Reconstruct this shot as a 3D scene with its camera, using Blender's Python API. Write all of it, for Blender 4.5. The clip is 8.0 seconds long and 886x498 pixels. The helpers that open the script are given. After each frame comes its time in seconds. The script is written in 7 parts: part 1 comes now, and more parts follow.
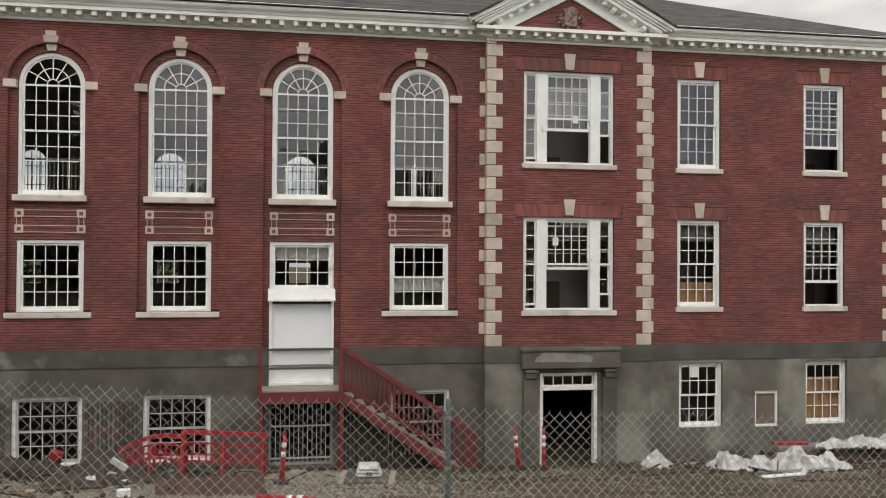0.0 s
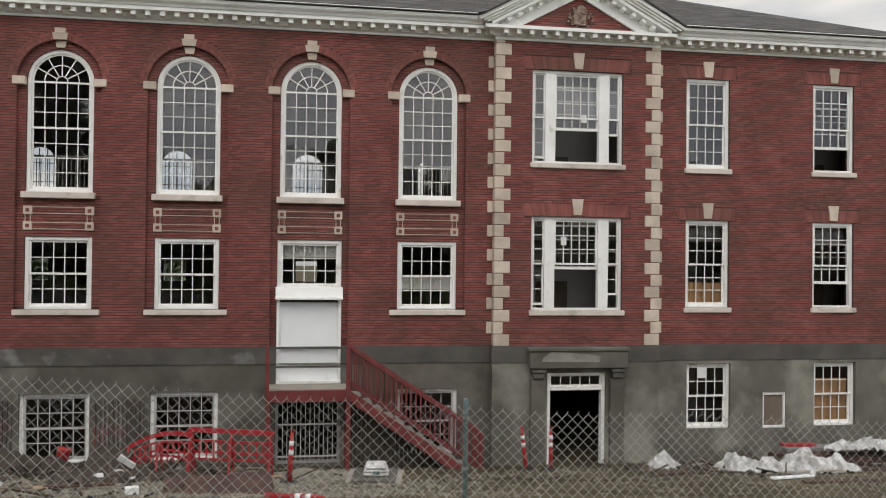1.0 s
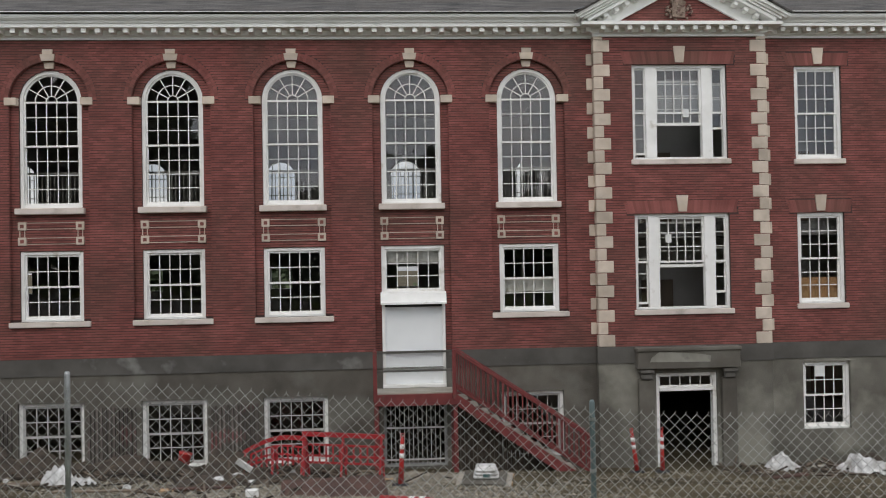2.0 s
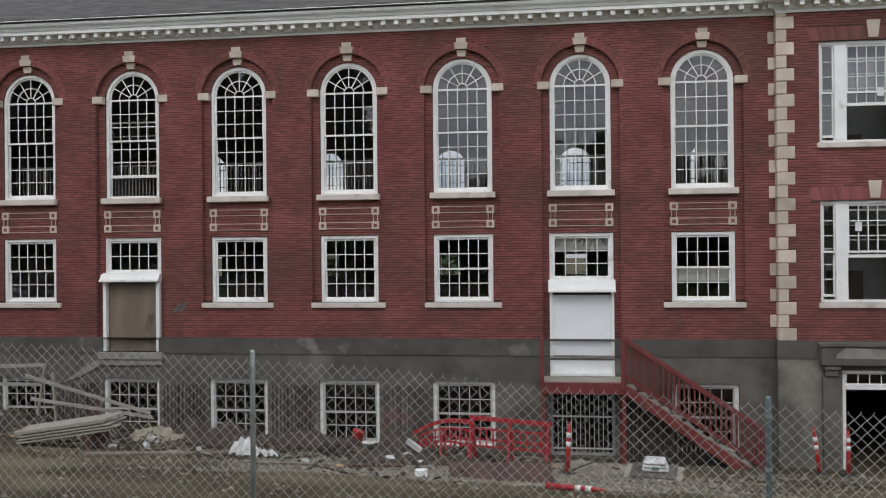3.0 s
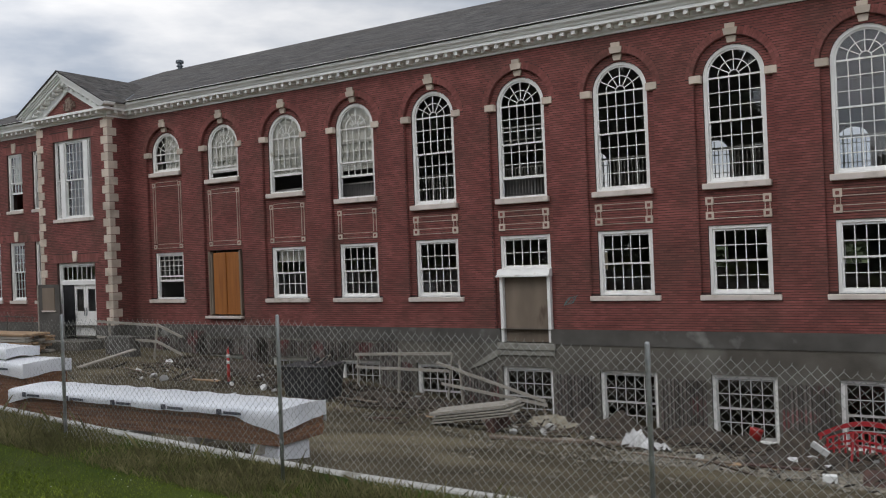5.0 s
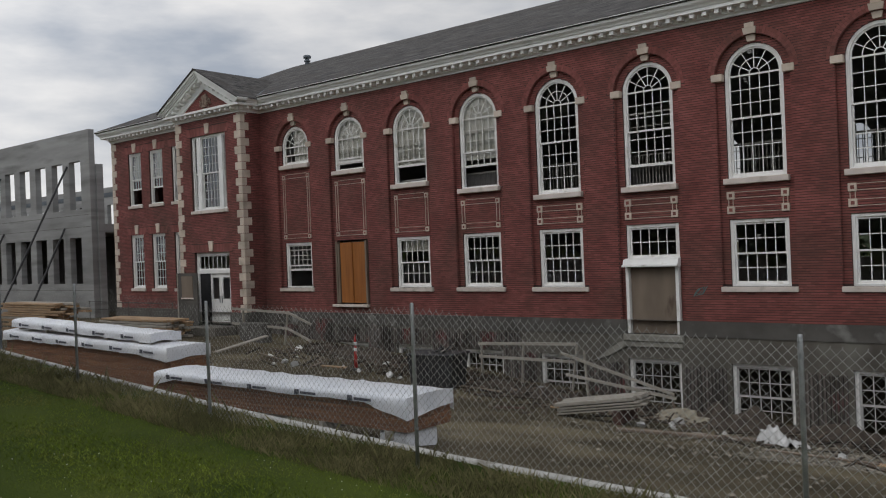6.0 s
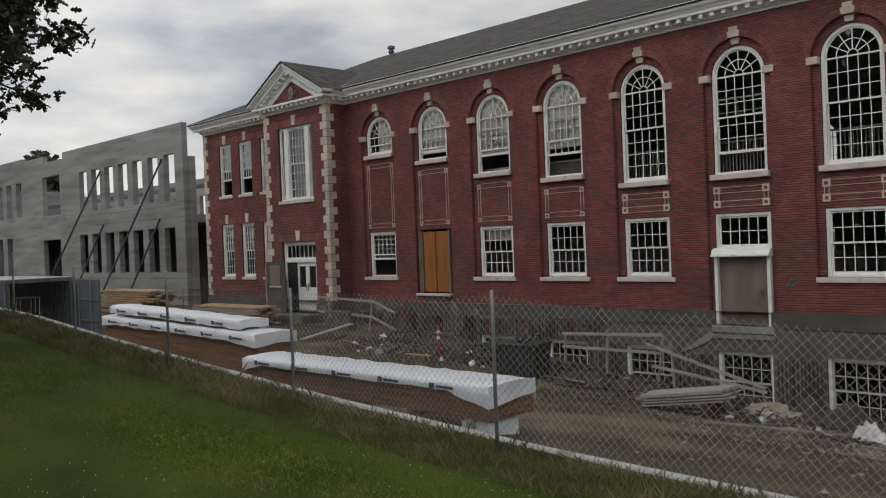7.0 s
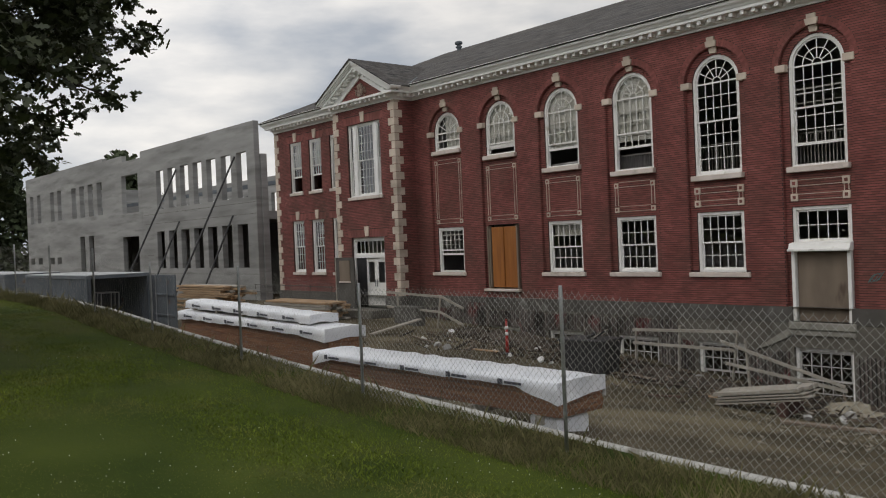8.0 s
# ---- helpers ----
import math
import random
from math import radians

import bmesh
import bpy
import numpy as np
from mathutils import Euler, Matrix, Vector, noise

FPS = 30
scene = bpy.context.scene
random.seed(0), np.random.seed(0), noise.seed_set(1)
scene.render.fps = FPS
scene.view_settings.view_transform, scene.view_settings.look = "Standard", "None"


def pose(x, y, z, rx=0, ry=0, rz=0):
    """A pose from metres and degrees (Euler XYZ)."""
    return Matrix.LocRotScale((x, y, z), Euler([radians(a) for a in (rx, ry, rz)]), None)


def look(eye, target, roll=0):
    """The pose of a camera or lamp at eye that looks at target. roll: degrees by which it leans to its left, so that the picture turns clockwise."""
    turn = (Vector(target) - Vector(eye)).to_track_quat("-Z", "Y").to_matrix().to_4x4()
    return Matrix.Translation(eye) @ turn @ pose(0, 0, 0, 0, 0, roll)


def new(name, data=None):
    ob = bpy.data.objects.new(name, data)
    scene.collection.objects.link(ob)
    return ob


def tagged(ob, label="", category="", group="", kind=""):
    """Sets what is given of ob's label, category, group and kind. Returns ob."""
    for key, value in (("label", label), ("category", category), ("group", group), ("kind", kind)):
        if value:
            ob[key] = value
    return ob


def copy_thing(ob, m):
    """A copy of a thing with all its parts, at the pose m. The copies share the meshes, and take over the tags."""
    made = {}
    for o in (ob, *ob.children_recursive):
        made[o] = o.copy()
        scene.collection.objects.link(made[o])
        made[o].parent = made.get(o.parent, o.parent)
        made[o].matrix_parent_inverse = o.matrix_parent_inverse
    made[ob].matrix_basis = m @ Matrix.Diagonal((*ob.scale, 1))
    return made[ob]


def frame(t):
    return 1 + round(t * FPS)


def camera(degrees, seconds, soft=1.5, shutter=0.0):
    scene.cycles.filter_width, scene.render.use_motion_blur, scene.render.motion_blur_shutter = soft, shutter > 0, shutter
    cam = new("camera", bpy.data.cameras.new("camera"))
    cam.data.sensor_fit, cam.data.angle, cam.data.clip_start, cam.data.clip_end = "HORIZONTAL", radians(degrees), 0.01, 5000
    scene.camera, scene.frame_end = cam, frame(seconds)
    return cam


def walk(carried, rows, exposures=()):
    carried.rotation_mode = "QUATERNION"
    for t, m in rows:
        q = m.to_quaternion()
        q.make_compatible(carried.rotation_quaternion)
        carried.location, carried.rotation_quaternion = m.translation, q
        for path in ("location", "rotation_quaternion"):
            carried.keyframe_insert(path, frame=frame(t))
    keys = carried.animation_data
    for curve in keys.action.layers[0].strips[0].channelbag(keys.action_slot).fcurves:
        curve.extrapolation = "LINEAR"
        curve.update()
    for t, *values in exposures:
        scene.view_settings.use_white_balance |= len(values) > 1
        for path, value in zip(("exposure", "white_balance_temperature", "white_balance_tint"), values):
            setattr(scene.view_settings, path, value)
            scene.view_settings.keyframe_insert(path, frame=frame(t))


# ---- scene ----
cam = camera(53.6, 8.0, soft=1.1)
PATH = [
    (0, (12.062, -23.115, 5.752), (12.408, -21.145, 5.78), 0.3),
    (0.5, (12.027, -23.094, 5.743), (12.377, -21.125, 5.768), 0.8),
    (1, (11.982, -23.064, 5.749), (12.318, -21.092, 5.775), 0.6),
    (1.2, (12.004, -23.073, 5.74), (12.307, -21.096, 5.771), 0.2),
    (2.3, (11.784, -23.061, 5.753), (11.809, -21.062, 5.784), -1.1),
    (2.5, (11.793, -23.066, 5.749), (11.743, -21.067, 5.775), -1.0),
    (3, (11.833, -23.087, 5.757), (11.57, -21.104, 5.765), -0.5),
    (3.5, (11.851, -23.099, 5.752), (11.381, -21.155, 5.752), -0.8),
    (4, (11.848, -23.101, 5.752), (11.143, -21.23, 5.763), -1.6),
    (4.5, (11.83, -23.133, 5.753), (10.912, -21.356, 5.774), -2.0),
    (5, (11.801, -23.147, 5.755), (10.734, -21.455, 5.768), -2.2),
    (6.3, (11.661, -23.179, 5.744), (10.323, -21.693, 5.74), -2.1),
    (6.5, (11.707, -23.164, 5.741), (10.339, -21.705, 5.733), -2.0),
    (7, (11.673, -23.123, 5.725), (10.245, -21.723, 5.71), -2.2),
    (7.5, (11.627, -23.077, 5.718), (10.14, -21.74, 5.694), -2.4),
    (8, (11.641, -23.086, 5.718), (10.108, -21.801, 5.699), -2.4),
]
walk(cam, [(t, look(eye, target, roll)) for t, eye, target, roll in PATH], exposures=[(0, 0.54, 7400, 10), (2.5, 0.42, 6850, 10), (3.5, 0.41, 6700, 10), (4.5, 0.33, 6780, 10), (5.2, 0.15, 6800, 10), (6.5, -0.20, 7000, 10), (8, 0.02, 7250, 10)])

# ---------- world, sun ----------
SUN_EL, SUN_AZ = radians(48), radians(200)
world = bpy.data.worlds.new("overcast_sky")
scene.world = world
world.use_nodes = True
wn, wl = world.node_tree.nodes, world.node_tree.links
wn.clear()
w_out = wn.new("ShaderNodeOutputWorld")
w_bg = wn.new("ShaderNodeBackground")
w_sky = wn.new("ShaderNodeTexSky")
w_sky.sky_type = "NISHITA"
w_sky.sun_disc = False
w_sky.sun_elevation, w_sky.sun_rotation = SUN_EL, SUN_AZ
w_tc = wn.new("ShaderNodeTexCoord")
w_map = wn.new("ShaderNodeMapping")
w_map.inputs["Scale"].default_value = (1.0, 1.0, 3.2)
w_no = wn.new("ShaderNodeTexNoise")
w_no.inputs["Scale"].default_value = 3.1
w_no.inputs["Detail"].default_value = 7.0
w_no.inputs["Roughness"].default_value = 0.52
w_cr = wn.new("ShaderNodeValToRGB")
w_cr.color_ramp.elements[0].position, w_cr.color_ramp.elements[0].color = 0.40, (4.1, 4.7, 5.75, 1)
w_cr.color_ramp.elements[1].position, w_cr.color_ramp.elements[1].color = 0.63, (8.9, 9.1, 9.55, 1)
w_mx = wn.new("ShaderNodeMixRGB")
w_mx.inputs[0].default_value = 0.93
wl.new(w_tc.outputs["Generated"], w_map.inputs["Vector"])
wl.new(w_map.outputs["Vector"], w_no.inputs["Vector"])
wl.new(w_no.outputs["Fac"], w_cr.inputs["Fac"])
wl.new(w_sky.outputs["Color"], w_mx.inputs[1])
wl.new(w_cr.outputs["Color"], w_mx.inputs[2])
# the cloud cover is brighter round the hidden sun
w_dot = wn.new("ShaderNodeVectorMath")
w_dot.operation = "DOT_PRODUCT"
w_dot.inputs[1].default_value = (math.sin(SUN_AZ) * math.cos(SUN_EL), math.cos(SUN_AZ) * math.cos(SUN_EL), math.sin(SUN_EL))
w_glow = wn.new("ShaderNodeMath")
w_glow.operation = "MULTIPLY_ADD"
w_glow.inputs[1].default_value, w_glow.inputs[2].default_value = 0.72, 1.0
w_mul = wn.new("ShaderNodeVectorMath")
w_mul.operation = "SCALE"
wl.new(w_tc.outputs["Generated"], w_dot.inputs[0])
wl.new(w_dot.outputs["Value"], w_glow.inputs[0])
wl.new(w_mx.outputs["Color"], w_mul.inputs[0])
wl.new(w_glow.outputs["Value"], w_mul.inputs["Scale"])
wl.new(w_mul.outputs["Vector"], w_bg.inputs["Color"])
w_bg.inputs["Strength"].default_value = 0.1
wl.new(w_bg.outputs["Background"], w_out.inputs["Surface"])
sun_data = bpy.data.lights.new("sun", "SUN")
sun_data.energy, sun_data.angle, sun_data.color = 0.35, radians(25), (1.0, 0.96, 0.9)
sun_ob = new("sun", sun_data)
sun_ob.matrix_world = look((math.sin(SUN_AZ) * 50, math.cos(SUN_AZ) * 50, 55), (0, 0, 0))


# ---------- materials ----------
def surf(name, c1, c2, scale=3.0, rough=0.8, bump=0.2, bscale=60.0, metal=0.0, vary=0.0, by="", stain=None, stretch=(1, 1, 1), wave=None):
    """A surface of two tones, with grain relief, variation from piece to piece and stains."""
    m = bpy.data.materials.new(name)
    m.use_nodes = True
    n, l = m.node_tree.nodes, m.node_tree.links
    bs = n["Principled BSDF"]
    bs.inputs["Roughness"].default_value = rough
    bs.inputs["Metallic"].default_value = metal
    geo = n.new("ShaderNodeNewGeometry")
    mp = n.new("ShaderNodeMapping")
    mp.inputs["Scale"].default_value = stretch
    l.new(geo.outputs["Position"], mp.inputs["Vector"])
    no = n.new("ShaderNodeTexNoise")
    no.inputs["Scale"].default_value, no.inputs["Detail"].default_value = scale, 6.0
    l.new(mp.outputs["Vector"], no.inputs["Vector"])
    cr = n.new("ShaderNodeValToRGB")
    cr.color_ramp.elements[0].position, cr.color_ramp.elements[0].color = 0.32, (*c1, 1)
    cr.color_ramp.elements[1].position, cr.color_ramp.elements[1].color = 0.68, (*c2, 1)
    l.new(no.outputs["Fac"], cr.inputs["Fac"])
    col = cr.outputs["Color"]
    if stain:
        sc, ss, lo, hi = stain
        n2 = n.new("ShaderNodeTexNoise")
        n2.inputs["Scale"].default_value, n2.inputs["Detail"].default_value = ss, 5.0
        l.new(mp.outputs["Vector"], n2.inputs["Vector"])
        mr = n.new("ShaderNodeMapRange")
        mr.inputs["From Min"].default_value, mr.inputs["From Max"].default_value = lo, hi
        l.new(n2.outputs["Fac"], mr.inputs["Value"])
        mx = n.new("ShaderNodeMixRGB")
        l.new(mr.outputs["Result"], mx.inputs[0])
        l.new(col, mx.inputs[1])
        mx.inputs[2].default_value = (*sc, 1)
        col = mx.outputs["Color"]
    if vary:
        if by == "object":
            rnd = n.new("ShaderNodeObjectInfo").outputs["Random"]
        else:
            rnd = geo.outputs["Random Per Island"]
        mr = n.new("ShaderNodeMapRange")
        mr.inputs["To Min"].default_value, mr.inputs["To Max"].default_value = 1 - vary, 1 + vary
        l.new(rnd, mr.inputs["Value"])
        hs = n.new("ShaderNodeHueSaturation")
        l.new(mr.outputs["Result"], hs.inputs["Value"])
        l.new(col, hs.inputs["Color"])
        col = hs.outputs["Color"]
    l.new(col, bs.inputs["Base Color"])
    if bump:
        n3 = n.new("ShaderNodeTexNoise")
        n3.inputs["Scale"].default_value, n3.inputs["Detail"].default_value = bscale, 4.0
        l.new(mp.outputs["Vector"], n3.inputs["Vector"])
        bp = n.new("ShaderNodeBump")
        bp.inputs["Strength"].default_value, bp.inputs["Distance"].default_value = bump, 0.02
        h = n3.outputs["Fac"]
        if wave:
            wv = n.new("ShaderNodeTexWave")
            wv.bands_direction, wv.wave_profile = wave[0], "SAW"
            wv.inputs["Scale"].default_value = wave[1]
            wv.inputs["Distortion"].default_value = 0.6
            l.new(geo.outputs["Position"], wv.inputs["Vector"])
            ad = n.new("ShaderNodeMath")
            l.new(h, ad.inputs[0])
            l.new(wv.outputs["Fac"], ad.inputs[1])
            h = ad.outputs["Value"]
        l.new(h, bp.inputs["Height"])
        l.new(bp.outputs["Normal"], bs.inputs["Normal"])
    return m


def glass(name, ior, tint):
    m = bpy.data.materials.new(name)
    m.use_nodes = True
    n, l = m.node_tree.nodes, m.node_tree.links
    n.clear()
    out = n.new("ShaderNodeOutputMaterial")
    tr = n.new("ShaderNodeBsdfTransparent")
    tr.inputs["Color"].default_value = (*tint, 1)
    gl = n.new("ShaderNodeBsdfGlossy")
    gl.inputs["Roughness"].default_value = 0.015
    fr = n.new("ShaderNodeFresnel")
    fr.inputs["IOR"].default_value = ior
    no = n.new("ShaderNodeTexNoise")
    no.inputs["Scale"].default_value = 2.5
    geo = n.new("ShaderNodeNewGeometry")
    l.new(geo.outputs["Position"], no.inputs["Vector"])
    bp = n.new("ShaderNodeBump")
    bp.inputs["Strength"].default_value, bp.inputs["Distance"].default_value = 0.15, 0.01
    l.new(no.outputs["Fac"], bp.inputs["Height"])
    l.new(bp.outputs["Normal"], gl.inputs["Normal"])
    mx = n.new("ShaderNodeMixShader")
    l.new(fr.outputs["Fac"], mx.inputs[0])
    l.new(tr.outputs["BSDF"], mx.inputs[1])
    l.new(gl.outputs["BSDF"], mx.inputs[2])
    l.new(mx.outputs["Shader"], out.inputs["Surface"])
    return m


BRICK = surf("red_brick", (0.195, 0.058, 0.050), (0.284, 0.094, 0.080), 1.3, 0.85, 0.35, 90, vary=0.2, stain=((0.135, 0.062, 0.047), 0.5, 0.46, 0.78))
BRICK_PIECE = surf("red_brick_piece", (0.195, 0.058, 0.050), (0.284, 0.094, 0.080), 1.3, 0.85, 0.35, 90, vary=0.2, by="object", stain=((0.135, 0.062, 0.047), 0.5, 0.46, 0.78))
MORTAR = surf("dark_mortar", (0.056, 0.031, 0.027), (0.092, 0.052, 0.046), 2.0, 0.95, 0.3, 80)
STONE = surf("cast_stone", (0.49, 0.405, 0.325), (0.63, 0.535, 0.445), 2.2, 0.85, 0.25, 70, vary=0.15, by="object", stain=((0.38, 0.32, 0.255), 1.4, 0.54, 0.76))
CONCRETE = surf("weathered_concrete", (0.068, 0.060, 0.049), (0.130, 0.118, 0.098), 0.9, 0.9, 0.35, 40, stain=((0.19, 0.183, 0.158), 0.62, 0.52, 0.74))
CONCRETE_REPAIRED = surf("repaired_concrete", (0.090, 0.083, 0.067), (0.165, 0.155, 0.131), 0.9, 0.9, 0.35, 40, stain=((0.25, 0.24, 0.20), 0.62, 0.48, 0.62))
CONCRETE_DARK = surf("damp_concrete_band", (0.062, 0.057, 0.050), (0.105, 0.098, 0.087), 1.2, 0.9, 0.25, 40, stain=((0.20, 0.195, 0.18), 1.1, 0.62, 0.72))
CONCRETE_NEW = surf("new_concrete", (0.21, 0.208, 0.20), (0.34, 0.336, 0.325), 0.6, 0.9, 0.2, 12, stain=((0.17, 0.168, 0.16), 0.9, 0.52, 0.74), stretch=(0.35, 0.35, 2.4))
PALE_PATCH = surf("pale_patched_concrete", (0.19, 0.18, 0.152), (0.29, 0.278, 0.24), 1.8, 0.9, 0.35, 40, stain=((0.10, 0.094, 0.08), 1.6, 0.55, 0.68))
RIBS = surf("ribbed_concrete", (0.060, 0.048, 0.042), (0.13, 0.113, 0.102), 1.1, 0.9, 0.3, 40, vary=0.45, stain=((0.17, 0.05, 0.05), 0.9, 0.55, 0.66))
TRIM = surf("white_paint", (0.78, 0.77, 0.735), (0.88, 0.87, 0.84), 2.5, 0.6, 0.12, 60, stain=((0.50, 0.46, 0.38), 3.2, 0.62, 0.8))
CORNICE = surf("grey_white_cornice_paint", (0.80, 0.80, 0.765), (0.88, 0.88, 0.85), 1.5, 0.7, 0.15, 40, stain=((0.60, 0.60, 0.56), 1.6, 0.60, 0.84))
SILL = surf("sill_stone", (0.55, 0.475, 0.42), (0.68, 0.60, 0.54), 2.0, 0.8, 0.2, 60, stain=((0.36, 0.32, 0.26), 2.6, 0.55, 0.75))
ROOF = surf("asphalt_shingles", (0.016, 0.015, 0.016), (0.118, 0.108, 0.100), 2.4, 0.95, 0.8, 30, stretch=(0.6, 1.2, 5.0), wave=("Z", 4.0), stain=((0.060, 0.052, 0.045), 1.1, 0.48, 0.66))
GLASS = glass("window_glass", 1.85, (0.985, 0.995, 0.99))
DARK = surf("dark_interior", (0.30, 0.288, 0.285), (0.40, 0.385, 0.38), 0.8, 0.9, 0.1)
PLASTER = surf("interior_plaster", (0.42, 0.408, 0.395), (0.54, 0.525, 0.505), 0.8, 0.9, 0.1)
BLIND = surf("white_blind", (0.86, 0.845, 0.80), (0.93, 0.92, 0.875), 1.5, 0.8, 0.1)
WHITE_PLY = surf("white_painted_plywood", (0.78, 0.80, 0.80), (0.87, 0.885, 0.88), 0.8, 0.55, 0.08, 30, stain=((0.5, 0.49, 0.44), 1.2, 0.62, 0.8))
BROWN_PLY = surf("weathered_plywood", (0.15, 0.115, 0.085), (0.235, 0.185, 0.14), 1.6, 0.8, 0.2, 40, stretch=(1, 1, 0.3), stain=((0.10, 0.07, 0.05), 2.2, 0.6, 0.7))
ORANGE_WOOD = surf("fresh_orange_wood", (0.24, 0.078, 0.013), (0.34, 0.122, 0.022), 3.0, 0.6, 0.15, 40, stretch=(3, 3, 0.25), vary=0.12)
WOOD_GREY = surf("grey_lumber", (0.24, 0.215, 0.18), (0.37, 0.34, 0.29), 4.0, 0.85, 0.3, 50, stretch=(0.4, 3, 3), vary=0.25)
WOOD_TAN = surf("tan_lumber", (0.27, 0.165, 0.09), (0.44, 0.30, 0.175), 3.0, 0.8, 0.2, 40, stretch=(0.4, 3, 3), vary=0.2)
TAN_PLY = surf("tan_plywood", (0.50, 0.29, 0.15), (0.64, 0.40, 0.22), 2.0, 0.7, 0.1, 40, stretch=(1, 1, 0.3), vary=0.1)
LVL = surf("brown_engineered_lumber", (0.115, 0.053, 0.028), (0.26, 0.122, 0.060), 5.0, 0.75, 0.25, 60, stretch=(0.25, 1, 7), vary=0.22)
WRAP = surf("white_lumber_wrap", (0.66, 0.68, 0.71), (0.80, 0.81, 0.83), 1.5, 0.38, 0.35, 6, stain=((0.55, 0.58, 0.62), 2.0, 0.6, 0.75))
TARP = surf("crumpled_white_sheet", (0.46, 0.455, 0.44), (0.72, 0.715, 0.705), 5.0, 0.6, 0.5, 22, stain=((0.30, 0.285, 0.26), 3.2, 0.52, 0.66))
RED_STEEL = surf("dull_red_paint", (0.125, 0.020, 0.020), (0.19, 0.036, 0.033), 3.0, 0.6, 0.2, 40, stain=((0.11, 0.05, 0.04), 4.0, 0.58, 0.7))
RED_PLASTIC = surf("red_plastic", (0.30, 0.014, 0.018), (0.40, 0.026, 0.032), 3.0, 0.45, 0.1, 30, stain=((0.30, 0.05, 0.04), 4.0, 0.62, 0.76))
ORANGE = surf("orange_plastic", (0.38, 0.024, 0.022), (0.46, 0.036, 0.030), 3.0, 0.45, 0.1, 30)
WHITE_BAND = surf("white_band", (0.70, 0.70, 0.68), (0.8, 0.8, 0.78), 4.0, 0.4, 0.0)
GALV = surf("galvanised_steel", (0.30, 0.31, 0.31), (0.45, 0.46, 0.46), 9.0, 0.42, 0.1, 80, metal=0.75)
GALV_OLD = surf("painted_green_grey_post", (0.10, 0.14, 0.145), (0.17, 0.21, 0.21), 9.0, 0.55, 0.1, 80, metal=0.3)
WIRE = surf("galvanised_wire", (0.27, 0.27, 0.25), (0.43, 0.43, 0.405), 6.0, 0.5, 0.0, metal=0.5)
BLACK_METAL = surf("black_metal", (0.014, 0.014, 0.016), (0.03, 0.03, 0.032), 4.0, 0.55, 0.1, 40)
GRATE = surf("window_guard_grey", (0.40, 0.385, 0.37), (0.52, 0.505, 0.48), 5.0, 0.7, 0.0)
STEEL_GREY = surf("grey_steel", (0.085, 0.100, 0.115), (0.145, 0.165, 0.185), 1.2, 0.6, 0.2, 30, metal=0.2, stain=((0.16, 0.10, 0.07), 2.5, 0.62, 0.74))
KERB = surf("pale_kerb_concrete", (0.36, 0.35, 0.32), (0.54, 0.53, 0.495), 3.0, 0.9, 0.3, 40, stain=((0.20, 0.185, 0.15), 3.0, 0.54, 0.68))
LOT = surf("gravel_and_mud", (0.047, 0.038, 0.024), (0.098, 0.081, 0.053), 0.7, 0.95, 0.8, 22, stain=((0.150, 0.125, 0.080), 0.36, 0.50, 0.68))
LAWN = surf("lawn_soil_and_turf", (0.030, 0.048, 0.007), (0.062, 0.082, 0.013), 0.8, 0.95, 0.5, 45, stain=((0.062, 0.066, 0.020), 0.55, 0.53, 0.72))
BLADE = surf("grass_blade", (0.084, 0.120, 0.014), (0.180, 0.222, 0.032), 1.1, 0.75, 0.0, vary=0.45, stain=((0.225, 0.21, 0.07), 0.9, 0.53, 0.68))
STRAW = surf("dry_grass", (0.10, 0.098, 0.042), (0.225, 0.198, 0.10), 1.6, 0.85, 0.0, vary=0.4)
PEBBLE = surf("loose_stones", (0.11, 0.097, 0.075), (0.27, 0.24, 0.19), 5.0, 0.9, 0.3, 60, vary=0.4)
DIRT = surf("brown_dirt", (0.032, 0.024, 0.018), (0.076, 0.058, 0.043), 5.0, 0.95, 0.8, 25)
RUST = surf("rusty_steel", (0.046, 0.025, 0.020), (0.095, 0.046, 0.034), 2.6, 0.8, 0.4, 30)
RUBBLE = surf("dark_rubble", (0.034, 0.026, 0.019), (0.115, 0.088, 0.066), 2.0, 0.95, 0.4, 40, vary=0.7)
SHAVINGS = surf("pale_wood_shavings", (0.19, 0.165, 0.12), (0.33, 0.295, 0.225), 6.0, 0.9, 0.8, 40)
LEAF = surf("oak_leaf", (0.030, 0.040, 0.018), (0.062, 0.074, 0.030), 2.0, 0.6, 0.0, vary=0.4)
BARK = surf("bark", (0.04, 0.034, 0.027), (0.085, 0.072, 0.058), 6.0, 0.95, 0.9, 25, stretch=(1, 1, 0.25))
FAR_LEAF = surf("far_foliage", (0.040, 0.055, 0.026), (0.075, 0.095, 0.045), 0.6, 0.9, 0.0, vary=0.35)
INK = surf("dark_blue_print", (0.05, 0.055, 0.075), (0.08, 0.085, 0.11), 6.0, 0.5, 0.0)
TEAL = surf("teal_spray_paint", (0.06, 0.13, 0.13), (0.10, 0.19, 0.18), 6.0, 0.7, 0.0)
PAPER = surf("paper", (0.68, 0.68, 0.66), (0.78, 0.78, 0.76), 4.0, 0.8, 0.0)
CREST = surf("weathered_crest_stone", (0.20, 0.145, 0.115), (0.34, 0.26, 0.205), 9.0, 0.9, 0.8, 40, stain=((0.13, 0.07, 0.06), 6.0, 0.5, 0.64))
